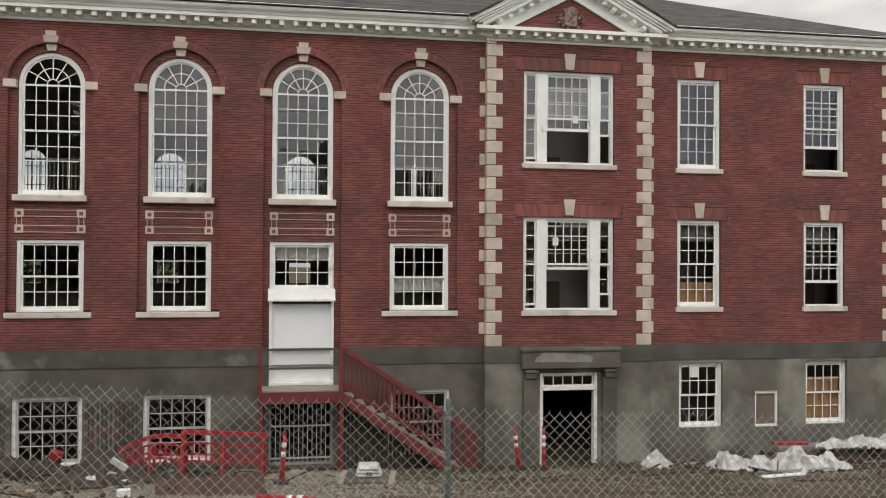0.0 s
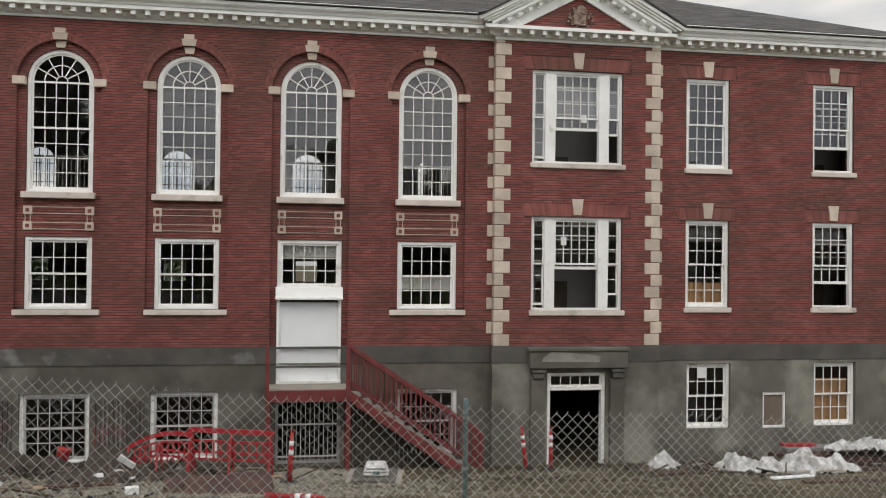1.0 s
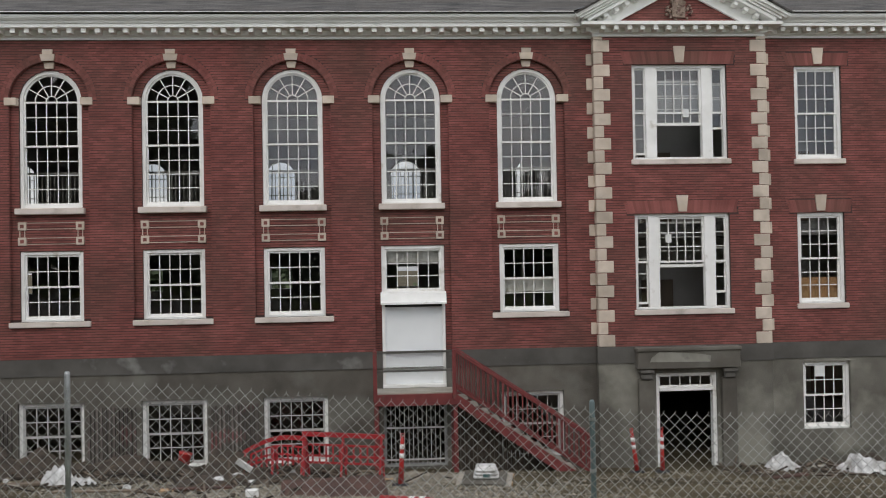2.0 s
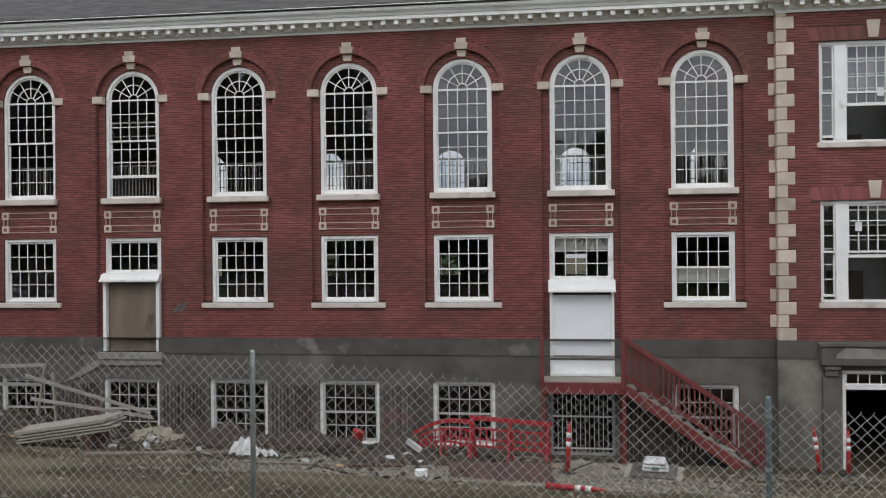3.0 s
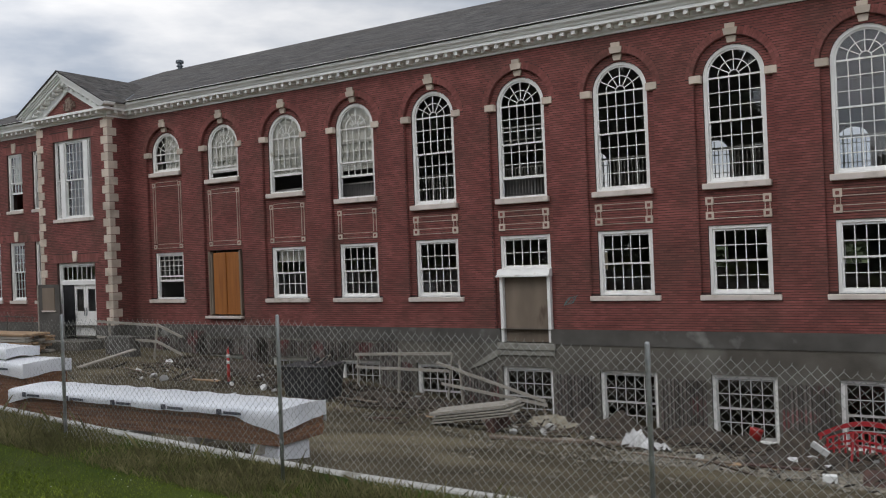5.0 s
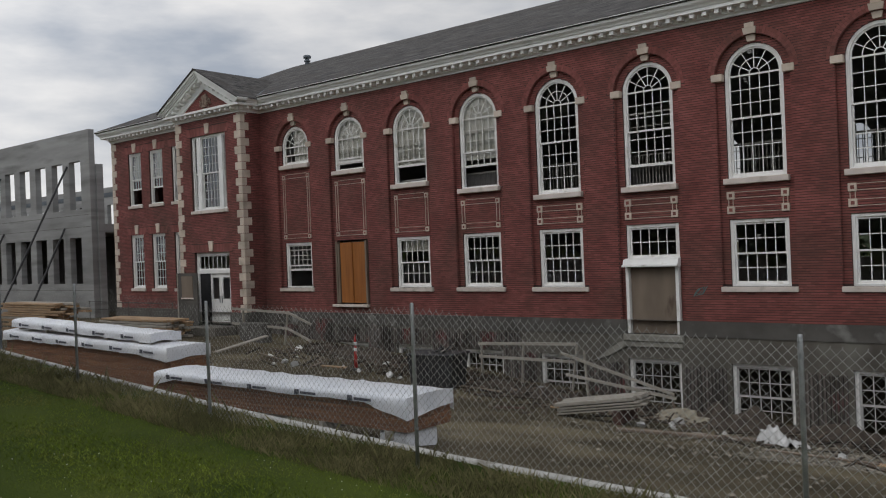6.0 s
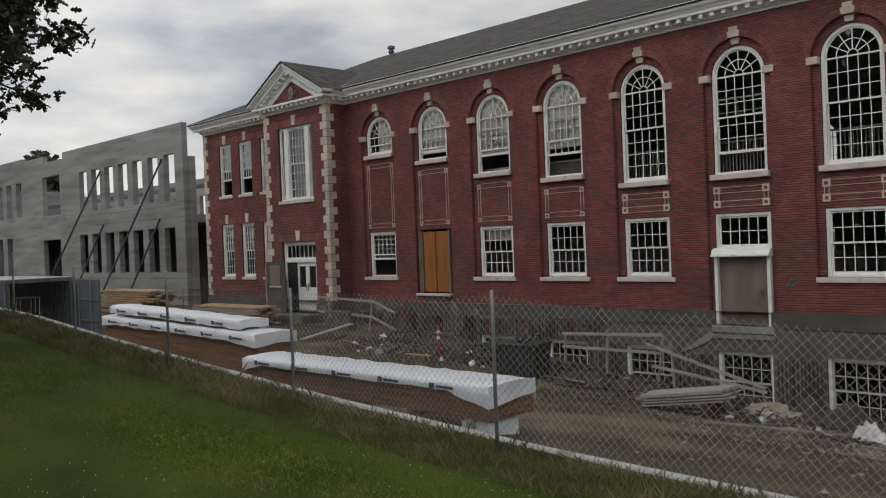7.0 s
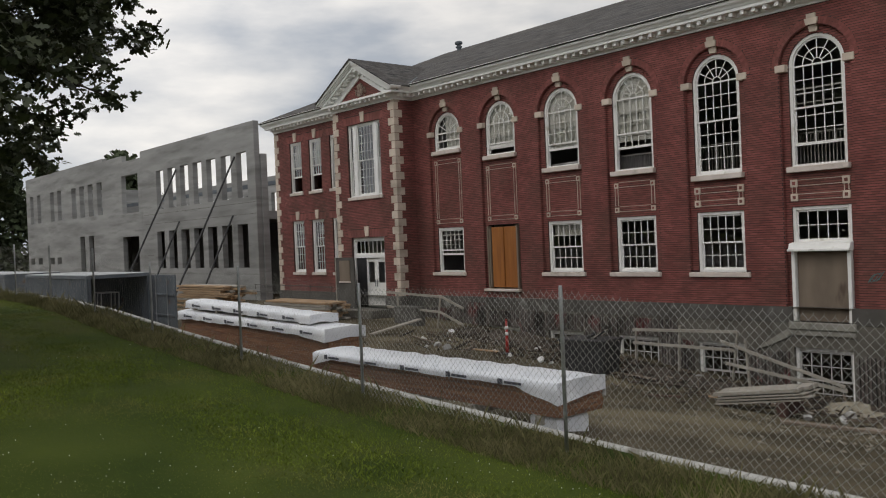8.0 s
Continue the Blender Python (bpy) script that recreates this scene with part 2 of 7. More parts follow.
for m in (LAWN, BLADE, STRAW, LOT):
    m.node_tree.nodes["Principled BSDF"].inputs["Specular IOR Level"].default_value = 0.1


# ---------- mesh helpers ----------
class Build:
    """Collects points and faces of one mesh."""

    def __init__(self):
        self.v, self.f, self.mi = [], [], []

    def face(self, pts, mi=0):
        k = len(self.v)
        self.v.extend(tuple(p) for p in pts)
        self.f.append(tuple(range(k, k + len(pts))))
        self.mi.append(mi)

    def box(self, x0, x1, y0, y1, z0, z1, m=None):
        k = len(self.v)
        p = [(x, y, z) for z in (z0, z1) for y in (y0, y1) for x in (x0, x1)]
        if m is not None:
            p = [tuple(m @ Vector(q)) for q in p]
        self.v.extend(p)
        for q in ((0, 2, 3, 1), (4, 5, 7, 6), (0, 1, 5, 4), (2, 6, 7, 3), (0, 4, 6, 2), (1, 3, 7, 5)):
            self.f.append(tuple(k + i for i in q))
            self.mi.append(0)
        return self

    def cbox(self, x0, x1, y0, y1, z0, z1, r=0.01, m=None):
        """A box with its edges cut off."""
        k = len(self.v)
        r = min(r, (x1 - x0) * 0.45, (y1 - y0) * 0.45, (z1 - z0) * 0.45)
        idx = {}
        for cx, X in ((0, x0), (1, x1)):
            for cy, Y in ((0, y0), (1, y1)):
                for cz, Z in ((0, z0), (1, z1)):
                    sx, sy, sz = (r, -r)[cx], (r, -r)[cy], (r, -r)[cz]
                    for ax, p in (("x", (X, Y + sy, Z + sz)), ("y", (X + sx, Y, Z + sz)), ("z", (X + sx, Y + sy, Z))):
                        idx[cx, cy, cz, ax] = len(self.v) - k
                        self.v.append(tuple(m @ Vector(p)) if m is not None else p)

        def f(*keys):
            self.f.append(tuple(k + idx[q] for q in keys))
            self.mi.append(0)
        for a in (0, 1):
            f(*[(a, b, c, "x") for b, c in ((0, 0), (1, 0), (1, 1), (0, 1))])
            f(*[(b, a, c, "y") for b, c in ((0, 0), (1, 0), (1, 1), (0, 1))])
            f(*[(b, c, a, "z") for b, c in ((0, 0), (1, 0), (1, 1), (0, 1))])
            for b in (0, 1):
                f((a, b, 0, "x"), (a, b, 1, "x"), (a, b, 1, "y"), (a, b, 0, "y"))
                f((a, 0, b, "x"), (a, 1, b, "x"), (a, 1, b, "z"), (a, 0, b, "z"))
                f((0, a, b, "y"), (1, a, b, "y"), (1, a, b, "z"), (0, a, b, "z"))
                for c in (0, 1):
                    f((a, b, c, "x"), (a, b, c, "y"), (a, b, c, "z"))
        return self

    def beam(self, a, b, w, h, r=0.008):
        """A bar of section w x h from a to b."""
        a, b = Vector(a), Vector(b)
        d = b - a
        q = d.to_track_quat("X", "Z").to_matrix().to_4x4()
        m = Matrix.Translation(a) @ q
        return self.cbox(0, d.length, -w / 2, w / 2, -h / 2, h / 2, r, m)

    def tube(self, pts, rad, n=8, cap=True):
        """A round bar through pts; rad: one radius or one for each point."""
        pts = [Vector(p) for p in pts]
        rads = rad if isinstance(rad, (list, tuple)) else [rad] * len(pts)
        rings = []
        for i, p in enumerate(pts):
            d = (pts[min(i + 1, len(pts) - 1)] - pts[max(i - 1, 0)]).normalized()
            q = d.to_track_quat("Z", "Y")
            ring = []
            for j in range(n):
                a = 2 * math.pi * j / n
                ring.append(len(self.v))
                self.v.append(tuple(p + q @ Vector((math.cos(a) * rads[i], math.sin(a) * rads[i], 0))))
            rings.append(ring)
        for r0, r1 in zip(rings, rings[1:]):
            for j in range(n):
                self.f.append((r0[j], r0[(j + 1) % n], r1[(j + 1) % n], r1[j]))
                self.mi.append(0)
        if cap:
            self.f += [tuple(reversed(rings[0])), tuple(rings[-1])]
            self.mi += [0, 0]
        return self

    def strip(self, pts, w, h):
        """A flat bar of section w x h bent through pts."""
        rings = []
        for i, p in enumerate(pts):
            p = Vector(p)
            d = (Vector(pts[min(i + 1, len(pts) - 1)]) - Vector(pts[max(i - 1, 0)])).normalized()
            s = Vector((-d.y, d.x, 0)).normalized() * (w / 2)
            u = Vector((0, 0, h / 2))
            rings.append(len(self.v))
            self.v.extend(tuple(q) for q in (p - s - u, p + s - u, p + s + u, p - s + u))
        for a, c in zip(rings, rings[1:]):
            for j in range(4):
                self.f.append((a + j, a + (j + 1) % 4, c + (j + 1) % 4, c + j))
                self.mi.append(0)
        for a in (rings[0], rings[-1]):
            self.f.append((a, a + 1, a + 2, a + 3))
            self.mi.append(0)
        return self

    def prism(self, outline, y0, y1):
        """An outline in x, z pushed from y0 to y1."""
        n = len(outline)
        self.face([(x, y0, z) for x, z in outline])
        self.face([(x, y1, z) for x, z in reversed(outline)])
        for i in range(n):
            (xa, za), (xb, zb) = outline[i], outline[(i + 1) % n]
            self.face([(xa, y0, za), (xa, y1, za), (xb, y1, zb), (xb, y0, zb)])
        return self

    def mesh(self, name, *mats, smooth=False):
        me = bpy.data.meshes.new(name)
        me.from_pydata(self.v, [], self.f)
        for m in mats:
            me.materials.append(m)
        if any(self.mi):
            me.polygons.foreach_set("material_index", self.mi)
        if smooth:
            me.polygons.foreach_set("use_smooth", [True] * len(me.polygons))
        b = bmesh.new()
        b.from_mesh(me)
        if len(b.faces) < 60000:
            bmesh.ops.recalc_face_normals(b, faces=b.faces)
            b.to_mesh(me)
        b.free()
        return me


def part(name, build, material, parent, label="", smooth=False):
    ob = new(name, build.mesh(name, *(material if isinstance(material, tuple) else (material,)), smooth=smooth))
    ob.parent = parent
    return tagged(ob, label)


def thing(name, build, material, label, category, group="", kind="", smooth=False):
    ob = new(name, build.mesh(name, *(material if isinstance(material, tuple) else (material,)), smooth=smooth) if build else None)
    return tagged(ob, label, category, group, kind)


def lerp_table(table, x):
    if x <= table[0][0]:
        return table[0][1]
    for (xa, a), (xb, b) in zip(table, table[1:]):
        if x <= xb:
            t = (x - xa) / (xb - xa)
            return a + (b - a) * t
    return table[-1][1]


def arch_pts(cx, cz, r, a0=0.0, a1=math.pi, n=16):
    return [(cx + r * math.cos(a0 + (a1 - a0) * i / n), cz + r * math.sin(a0 + (a1 - a0) * i / n)) for i in range(n + 1)]


# ---------- the plan ----------
BAY = 3.1
BAYS = [(6 - i) * BAY for i in range(1, 12)]
WING_L, WING_R = -29.3, 29.6
PAV_R, PAV_L, PAV_W = 19.57, -19.8, 2.28
PAV_Y, PAV_YR = -1.0, -0.2
BASE_TOP, DEPTH = 3.47, 13.0
BASE_Z = [(-60, 2.5), (-28, 2.6), (-20, 2.6), (-17, 2.55), (-13, 2.3), (-9.3, 2.0), (-6.2, 1.65), (-3.1, 1.3), (0, 1.05), (3, 0.85), (6, 0.65), (12, 0.4), (16, 0.3), (20, 0.25), (30, 0.15), (60, 0.0)]
LOT_EDGE = [(-60, 2.4), (-12, 2.7), (-5, 2.9), (0, 3.15), (4, 3.4), (7, 3.62), (9, 3.66), (13, 3.52), (17, 3.36), (60, 3.2)]
LAWN_EDGE = [(-60, 5.11), (-12, 4.84), (-8, 4.76), (-5.3, 4.63), (-2.3, 4.39), (0.6, 4.19), (3.6, 4.0), (6.7, 3.86), (9.85, 3.8), (13, 3.66), (17, 3.48), (60, 3.28)]
KERB_Y = -17.15


def lot_z(x, y):
    t = min(1.0, max(0.0, -y / 17.2)) ** 1.15
    b = lerp_table(BASE_Z, x)
    return b + (lerp_table(LOT_EDGE, x) - b) * t


def lawn_z(x, y):
    d = -17.3 - y
    far = max(0.0, d - 7.0)
    return lerp_table(LAWN_EDGE, x) + 0.18 * min(d, 5.0) / 5.0 + 0.04 * math.sin(x * 0.7) * min(1, d / 3) - 0.02 * far


# ---------- ground ----------
def build_ground():
    xs = [-700, -300, -150, -90, -65] + [-50 + i for i in range(0, 96)] + [52, 65, 90, 150, 300, 700]
    ys = [-700, -300, -120, -60, -40, -32] + [-28 + 0.5 * i for i in range(0, 21)] + [-17.5, KERB_Y - 0.02, KERB_Y + 0.0] + [-16.8 + 0.6 * i for i in range(0, 29)] + [2, 6, 13, 20, 35, 60, 120, 300, 700]
    b = Build()
    vid = {}
    for j, y in enumerate(ys):
        for i, x in enumerate(xs):
            lawn = y < KERB_Y - 0.01
            z = lawn_z(x, y) if lawn else lot_z(x, y)
            amp = 0.05 if not lawn else 0.03
            if -16.5 < y < -0.8 or (lawn and y < -18.5):
                z += amp * noise.noise(Vector((x * 0.55, y * 0.55, 0)))
            vid[i, j] = len(b.v)
            b.v.append((x, y, z))
    for j in range(len(ys) - 1):
        for i in range(len(xs) - 1):
            b.f.append((vid[i, j], vid[i + 1, j], vid[i + 1, j + 1], vid[i, j + 1]))
            b.mi.append(0 if ys[j + 1] < KERB_Y + 0.005 else 1)
    return thing("ground", b, (LAWN, LOT), "mown green lawn above a sloping muddy gravel yard", "ground", kind="structure", smooth=False)


build_ground()


def build_kerb():
    root = thing("kerb", None, None, "pale weathered concrete kerb between lawn and yard", "kerb", kind="structure")
    x = -40.0
    while x < 30:
        b = Build()
        x1 = x + 2.0
        n = 4
        for k in range(n):
            xa, xb = x + 0.006 + (1.988) * k / n, x + 0.006 + 1.988 * (k + 1) / n
            za, zb = lerp_table(LAWN_EDGE, xa) + 0.02, lerp_table(LAWN_EDGE, xb) + 0.02
            ya, yb = KERB_Y - 0.03, KERB_Y + 0.10
            prof = [(ya, -0.3), (ya, -0.015), (ya + 0.015, 0), (yb - 0.03, 0), (yb, -0.03), (yb, -2.0)]
            for (y0, h0), (y1, h1) in zip(prof, prof[1:]):
                b.face([(xa, y0, za + h0), (xb, y0, zb + h0), (xb, y1, zb + h1), (xa, y1, za + h1)])
            if k in (0, n - 1):
                q, zq = (xa, za) if k == 0 else (xb, zb)
                b.face([(q, y0, zq + h0) for y0, h0 in prof])
        part("kerb_stone", b, KERB, root)
        x = x1


build_kerb()


# ---------- walls with openings, and their bricks ----------
def tops(op, x):
    cx, hw, zb, zt, arch = op
    if arch:
        return zt + math.sqrt(max(0.0, hw * hw - (x - cx) ** 2))
    return zt


def wall_panel(b, u0, u1, z0, z1, d0, d1, ops, mp=lambda u, d, z: (u, d, z)):
    """A wall from u0 to u1, front at d0, back at d1, with openings (centre, half width, bottom, top or spring, arched) through it."""
    br = {u0, u1}
    for cx, hw, zb, zt, arch in ops:
        br |= {cx - hw, cx + hw}
        if arch:
            br |= {cx - hw * math.cos(math.pi * k / 16) for k in range(17)}
    br = sorted(x for x in br if u0 - 1e-6 <= x <= u1 + 1e-6)
    br = [x for i, x in enumerate(br) if i == 0 or x - br[i - 1] > 1e-5]
    for a, c in zip(br, br[1:]):
        mid = (a + c) / 2
        ca = cc = z0
        for op in sorted((o for o in ops if abs(mid - o[0]) < o[1]), key=lambda o: o[2]):
            if op[2] > ca + 1e-5:
                for d in (d0, d1):
                    b.face([mp(a, d, ca), mp(c, d, cc), mp(c, d, op[2]), mp(a, d, op[2])])
            ca, cc = tops(op, a), tops(op, c)
            b.face([mp(a, d0, ca), mp(c, d0, cc), mp(c, d1, cc), mp(a, d1, ca)])
            if op[2] > z0 + 1e-5:
                b.face([mp(a, d0, op[2]), mp(c, d0, op[2]), mp(c, d1, op[2]), mp(a, d1, op[2])])
        if z1 > max(ca, cc) + 1e-5:
            for d in (d0, d1):
                b.face([mp(a, d, ca), mp(c, d, cc), mp(c, d, z1), mp(a, d, z1)])
    for cx, hw, zb, zt, arch in ops:
        for u in (cx - hw, cx + hw):
            b.face([mp(u, d0, max(zb, z0)), mp(u, d1, max(zb, z0)), mp(u, d1, zt), mp(u, d0, zt)])
    for u in (u0, u1):
        b.face([mp(u, d0, z0), mp(u, d1, z0), mp(u, d1, z1), mp(u, d0, z1)])
    for z in (z0, z1):
        for a, c in zip(br, br[1:]):
            if not any(abs((a + c) / 2 - o[0]) < o[1] and o[2] <= z + 1e-5 and o[3] >= z - 1e-5 for o in ops):
                b.face([mp(a, d0, z), mp(c, d0, z), mp(c, d1, z), mp(a, d1, z)])


COURSE, BRICK_L, JOINT, PROUD = 0.0677, 0.206, 0.019, 0.016
brick_rng = random.Random(5)


def brick_list(u0, u1, z0, z1, ops, only=None, length=BRICK_L):
    """Running-bond bricks that fill the stretch round the openings."""
    out = []
    n = int((z1 - z0) / COURSE)
    for r in range(n):
        za, zb = z0 + r * COURSE + JOINT / 2, z0 + (r + 1) * COURSE - JOINT / 2
        zm = (za + zb) / 2
        gaps = []
        for cx, hw, ob, ot, arch in ops:
            if ob < zb and zm < (ot + hw if arch else ot):
                h = hw if not arch or zm <= ot else math.sqrt(max(0, hw * hw - (zm - ot) ** 2))
                gaps.append((cx - h, cx + h))
        spans, cur = [], u0
        for a, c in sorted(gaps):
            if a > cur:
                spans.append((cur, a))
            cur = max(cur, c)
        if cur < u1:
            spans.append((cur, u1))
        off = (length / 2) * (r % 2)
        for a, c in spans:
            k0, k1 = math.floor((a - u0 + off) / length), math.ceil((c - u0 + off) / length)
            for k in range(k0, k1):
                xa, xb = max(a, u0 - off + k * length) + 0.0016, min(c, u0 - off + (k + 1) * length) - 0.0016
                if xb - xa > 0.03:
                    out.append((xa, xb, za, zb))
    return out


def brick_mesh(name, bricks, d, mp, material):
    v, f = [], []
    for xa, xb, za, zb in bricks:
        p = d - PROUD * brick_rng.uniform(0.6, 1.2)
        j = brick_rng.uniform(-0.002, 0.002)
        k = len(v)
        v += [mp(xa, d, za + j), mp(xb, d, za + j), mp(xb, d, zb + j), mp(xa, d, zb + j), mp(xa, p, za + j), mp(xb, p, za + j), mp(xb, p, zb + j), mp(xa, p, zb + j)]
        f += [(k + 4, k + 5, k + 6, k + 7), (k, k + 1, k + 5, k + 4), (k + 1, k + 2, k + 6, k + 5), (k + 2, k + 3, k + 7, k + 6), (k + 3, k, k + 4, k + 7)]
    me = bpy.data.meshes.new(name)
    me.from_pydata(v, [], f)
    me.materials.append(material)
    return me


brick_parts = []


def split_bricks(parent, bricks, d):
    """Sets aside the lowest bricks, to be placed one by one, and gives back the rest."""
    near = sorted(bricks, key=lambda q: q[2])[:290]
    brick_parts.append((parent, d, near))
    gone = set(near)
    return [q for q in bricks if q not in gone]


def bricks_on(parent, bricks, d, mp=lambda u, q, z: (u, q, z), label="red running-bond bricks with dark joints"):
    ob = new("brickwork", brick_mesh("brickwork", bricks, d, mp, BRICK))
    ob.parent = parent
    return tagged(ob, label, kind="stuff")


SPRING, REC = 10.13, 1.01
UP_BOTTOM = {1: 7.35, 2: 7.35, 3: 7.35, 4: 7.35, 5: 7.35, 6: 7.35, 7: 7.35, 8: 7.76, 9: 8.15, 10: 8.90, 11: 9.38}
DOOR_BAYS = {2: (2.55, 4.62), 6: (3.07, 5.02), 10: (3.80, 6.20)}
RECESS_D, WALL_D = 0.12, 0.42

# main wing: outer leaf with the tall arched recesses, inner leaf with the window openings
main_wall = thing("wall_main", None, None, "long red brick wall with tall arched window bays", "wall", kind="structure")
rec_ops, win_ops = [], []
for i, cx in enumerate(BAYS, 1):
    rec_ops.append((cx, REC, BASE_TOP if i in (2, 6) else 3.8 if i == 10 else 4.43, SPRING, True))
    win_ops.append((cx, 0.79, UP_BOTTOM[i], SPRING, True))
    win_ops.append((cx, 0.83 if i in DOOR_BAYS else 0.795, DOOR_BAYS[i][0] if i in DOOR_BAYS else 4.43, 6.24, False))
X0, X1 = PAV_L + PAV_W - 0.1, PAV_R - PAV_W + 0.1
b = Build()
wall_panel(b, X0, X1, BASE_TOP, 11.95, 0.0, RECESS_D - 0.002, rec_ops)
part("outer_leaf", b, MORTAR, main_wall)
b = Build()
wall_panel(b, X0, X1, BASE_TOP, 11.95, RECESS_D, WALL_D, [(o[0], o[1], max(o[2], BASE_TOP), o[3], o[4]) for o in win_ops])
part("inner_leaf", b, MORTAR, main_wall)

ring_ops = [(o[0], REC, o[2], o[3], o[4]) for o in rec_ops]
field = brick_list(X0 + 0.1, X1 - 0.1, BASE_TOP, 11.72, [(o[0], 1.215 if o[4] else o[1], SPRING, SPRING, True) for o in rec_ops] + ring_ops)
near_bricks = [q for q in field if 4.7 < q[0] < 10.6 and q[2] < 4.28]
near_bricks = near_bricks[:300]
near_set = set(near_bricks)
bricks_on(main_wall, [q for q in field if q not in near_set], 0.0)
brick_parts.append((main_wall, 0.0, near_bricks))
rec_field = []
for i, cx in enumerate(BAYS, 1):
    zlow = rec_ops[i - 1][2]
    zlow = BASE_TOP + math.ceil((zlow - BASE_TOP) / COURSE) * COURSE
    mine = [o for o in win_ops if abs(o[0] - cx) < 0.1]
    for q in brick_list(cx - REC + 0.004, cx + REC - 0.004, zlow, SPRING + REC, mine):
        zm = (q[2] + q[3]) / 2
        if zm > SPRING:
            h = math.sqrt(max(0.0, (REC - 0.02) ** 2 - (zm - SPRING) ** 2))
            xa, xb = max(q[0], cx - h), min(q[1], cx + h)
            if xb - xa > 0.02:
                rec_field.append((xa, xb, q[2], q[3]))
        else:
            rec_field.append(q)
bricks_on(main_wall, rec_field, RECESS_D)

# bricks on the sides of the recesses
for i, cx in enumerate(BAYS, 1):
    zlow = BASE_TOP + math.ceil((rec_ops[i - 1][2] - BASE_TOP) / COURSE) * COURSE
    side = brick_list(0.002, RECESS_D - 0.002, zlow, SPRING, [])
    for sgn in (-1, 1):
        ob = bricks_on(main_wall, side, 0.0, lambda u, d, z, c=cx, g=sgn: (c + g * (REC + d), u, z), "brick reveal of a window recess")
    b = Build()
    for k in range(42):
        a0, a1 = math.pi * (k + 0.06) / 42, math.pi * (k + 0.94) / 42
        q = [(cx + r * math.cos(a), SPRING + r * math.sin(a)) for r, a in ((REC - 0.012, a0), (REC + 0.02, a0), (REC + 0.02, a1), (REC - 0.012, a1))]
        b.prism(q, 0.004, RECESS_D - 0.004)
    part("brick_soffit", b, BRICK, main_wall)

# arch rings of radial bricks
for i, cx in enumerate(BAYS, 1):
    b = Build()
    n = 42
    for k in range(n):
        a0, a1 = math.pi * (k + 0.035) / n, math.pi * (k + 0.965) / n
        if abs((a0 + a1) / 2 - math.pi / 2) < 0.15:
            continue
        o = [(cx + r * math.cos(a), SPRING + r * math.sin(a)) for r, a in ((1.015, a0), (1.116, a0), (1.116, a1), (1.015, a1))]
        b.prism(o, -0.012, 0.02)
        o = [(cx + r * math.cos(a), SPRING + r * math.sin(a)) for r, a in ((1.12, a0), (1.21, a0), (1.21, a1), (1.12, a1))]
        b.prism(o, -0.014, 0.02)
    part("brick_arch", b, BRICK, main_wall)


def plain_wing(name, x0, x1, ops, label):
    w = thing(name, None, None, label, "wall", kind="structure")
    b = Build()
    wall_panel(b, x0, x1, BASE_TOP, 11.95, 0.0, WALL_D, ops)
    part("wall_leaf", b, MORTAR, w)
    flat = [(o[0], o[1] + 0.22, o[3], o[3] + 0.36, False) for o in ops]
    bricks_on(w, split_bricks(w, brick_list(x0, x1, BASE_TOP, 11.72, ops + flat), 0.0), 0.0)
    for o in ops:
        soldier_course(w, o[0], o[1], o[3], 0.0)
    return w


def soldier_course(w, cx, hw, zt, d, mp=None):
    """A flat arch of upright bricks over an opening."""
    b = Build()
    n = int((2 * hw + 0.4) / 0.075)
    for k in range(n):
        xa, xb = cx - hw - 0.2 + k * 0.075 + 0.002, cx - hw - 0.2 + (k + 1) * 0.075 - 0.002
        if abs((xa + xb) / 2 - cx) < 0.14:
            continue
        s = 0.09 * ((xa + xb) / 2 - cx) / hw
        z0, z1 = zt + 0.004, zt + 0.35
        b.prism([(xa, z0), (xb, z0), (xb + s, z1), (xa + s, z1)], d - 0.015, d + 0.02)
    b.box(cx - hw - 0.19, cx + hw + 0.19, d - 0.0085, d + 0.01, zt + 0.006, zt + 0.345)
    part("flat_brick_arch", b, BRICK, w)


RW = [23.45, 27.33]
LW = [-27.25, -25.4, -23.5]
r_ops = [(c, 0.65, z0, z1, False) for c in RW for z0, z1 in ((4.5, 6.95), (8.40, 10.93))]
l_ops = [(c, 0.57, z0, z1, False) for c in LW for z0, z1 in ((4.42, 7.02), (8.45, 11.0))]
wing_right = plain_wing("wall_right_wing", PAV_R + PAV_W - 0.1, WING_R, r_ops, "plain red brick wing wall with sash windows")
wing_left = plain_wing("wall_left_wing", WING_L, PAV_L - PAV_W + 0.1, l_ops, "plain red brick wing wall with narrow sash windows")

# projecting pavilions
p_ops_r = [(PAV_R, 1.285, 4.43, 6.97, False), (PAV_R, 1.285, 8.41, 10.94, False)]
p_ops_l = [(PAV_L, 1.24, 2.9, 6.0, False), (PAV_L, 1.24, 7.80, 11.0, False)]


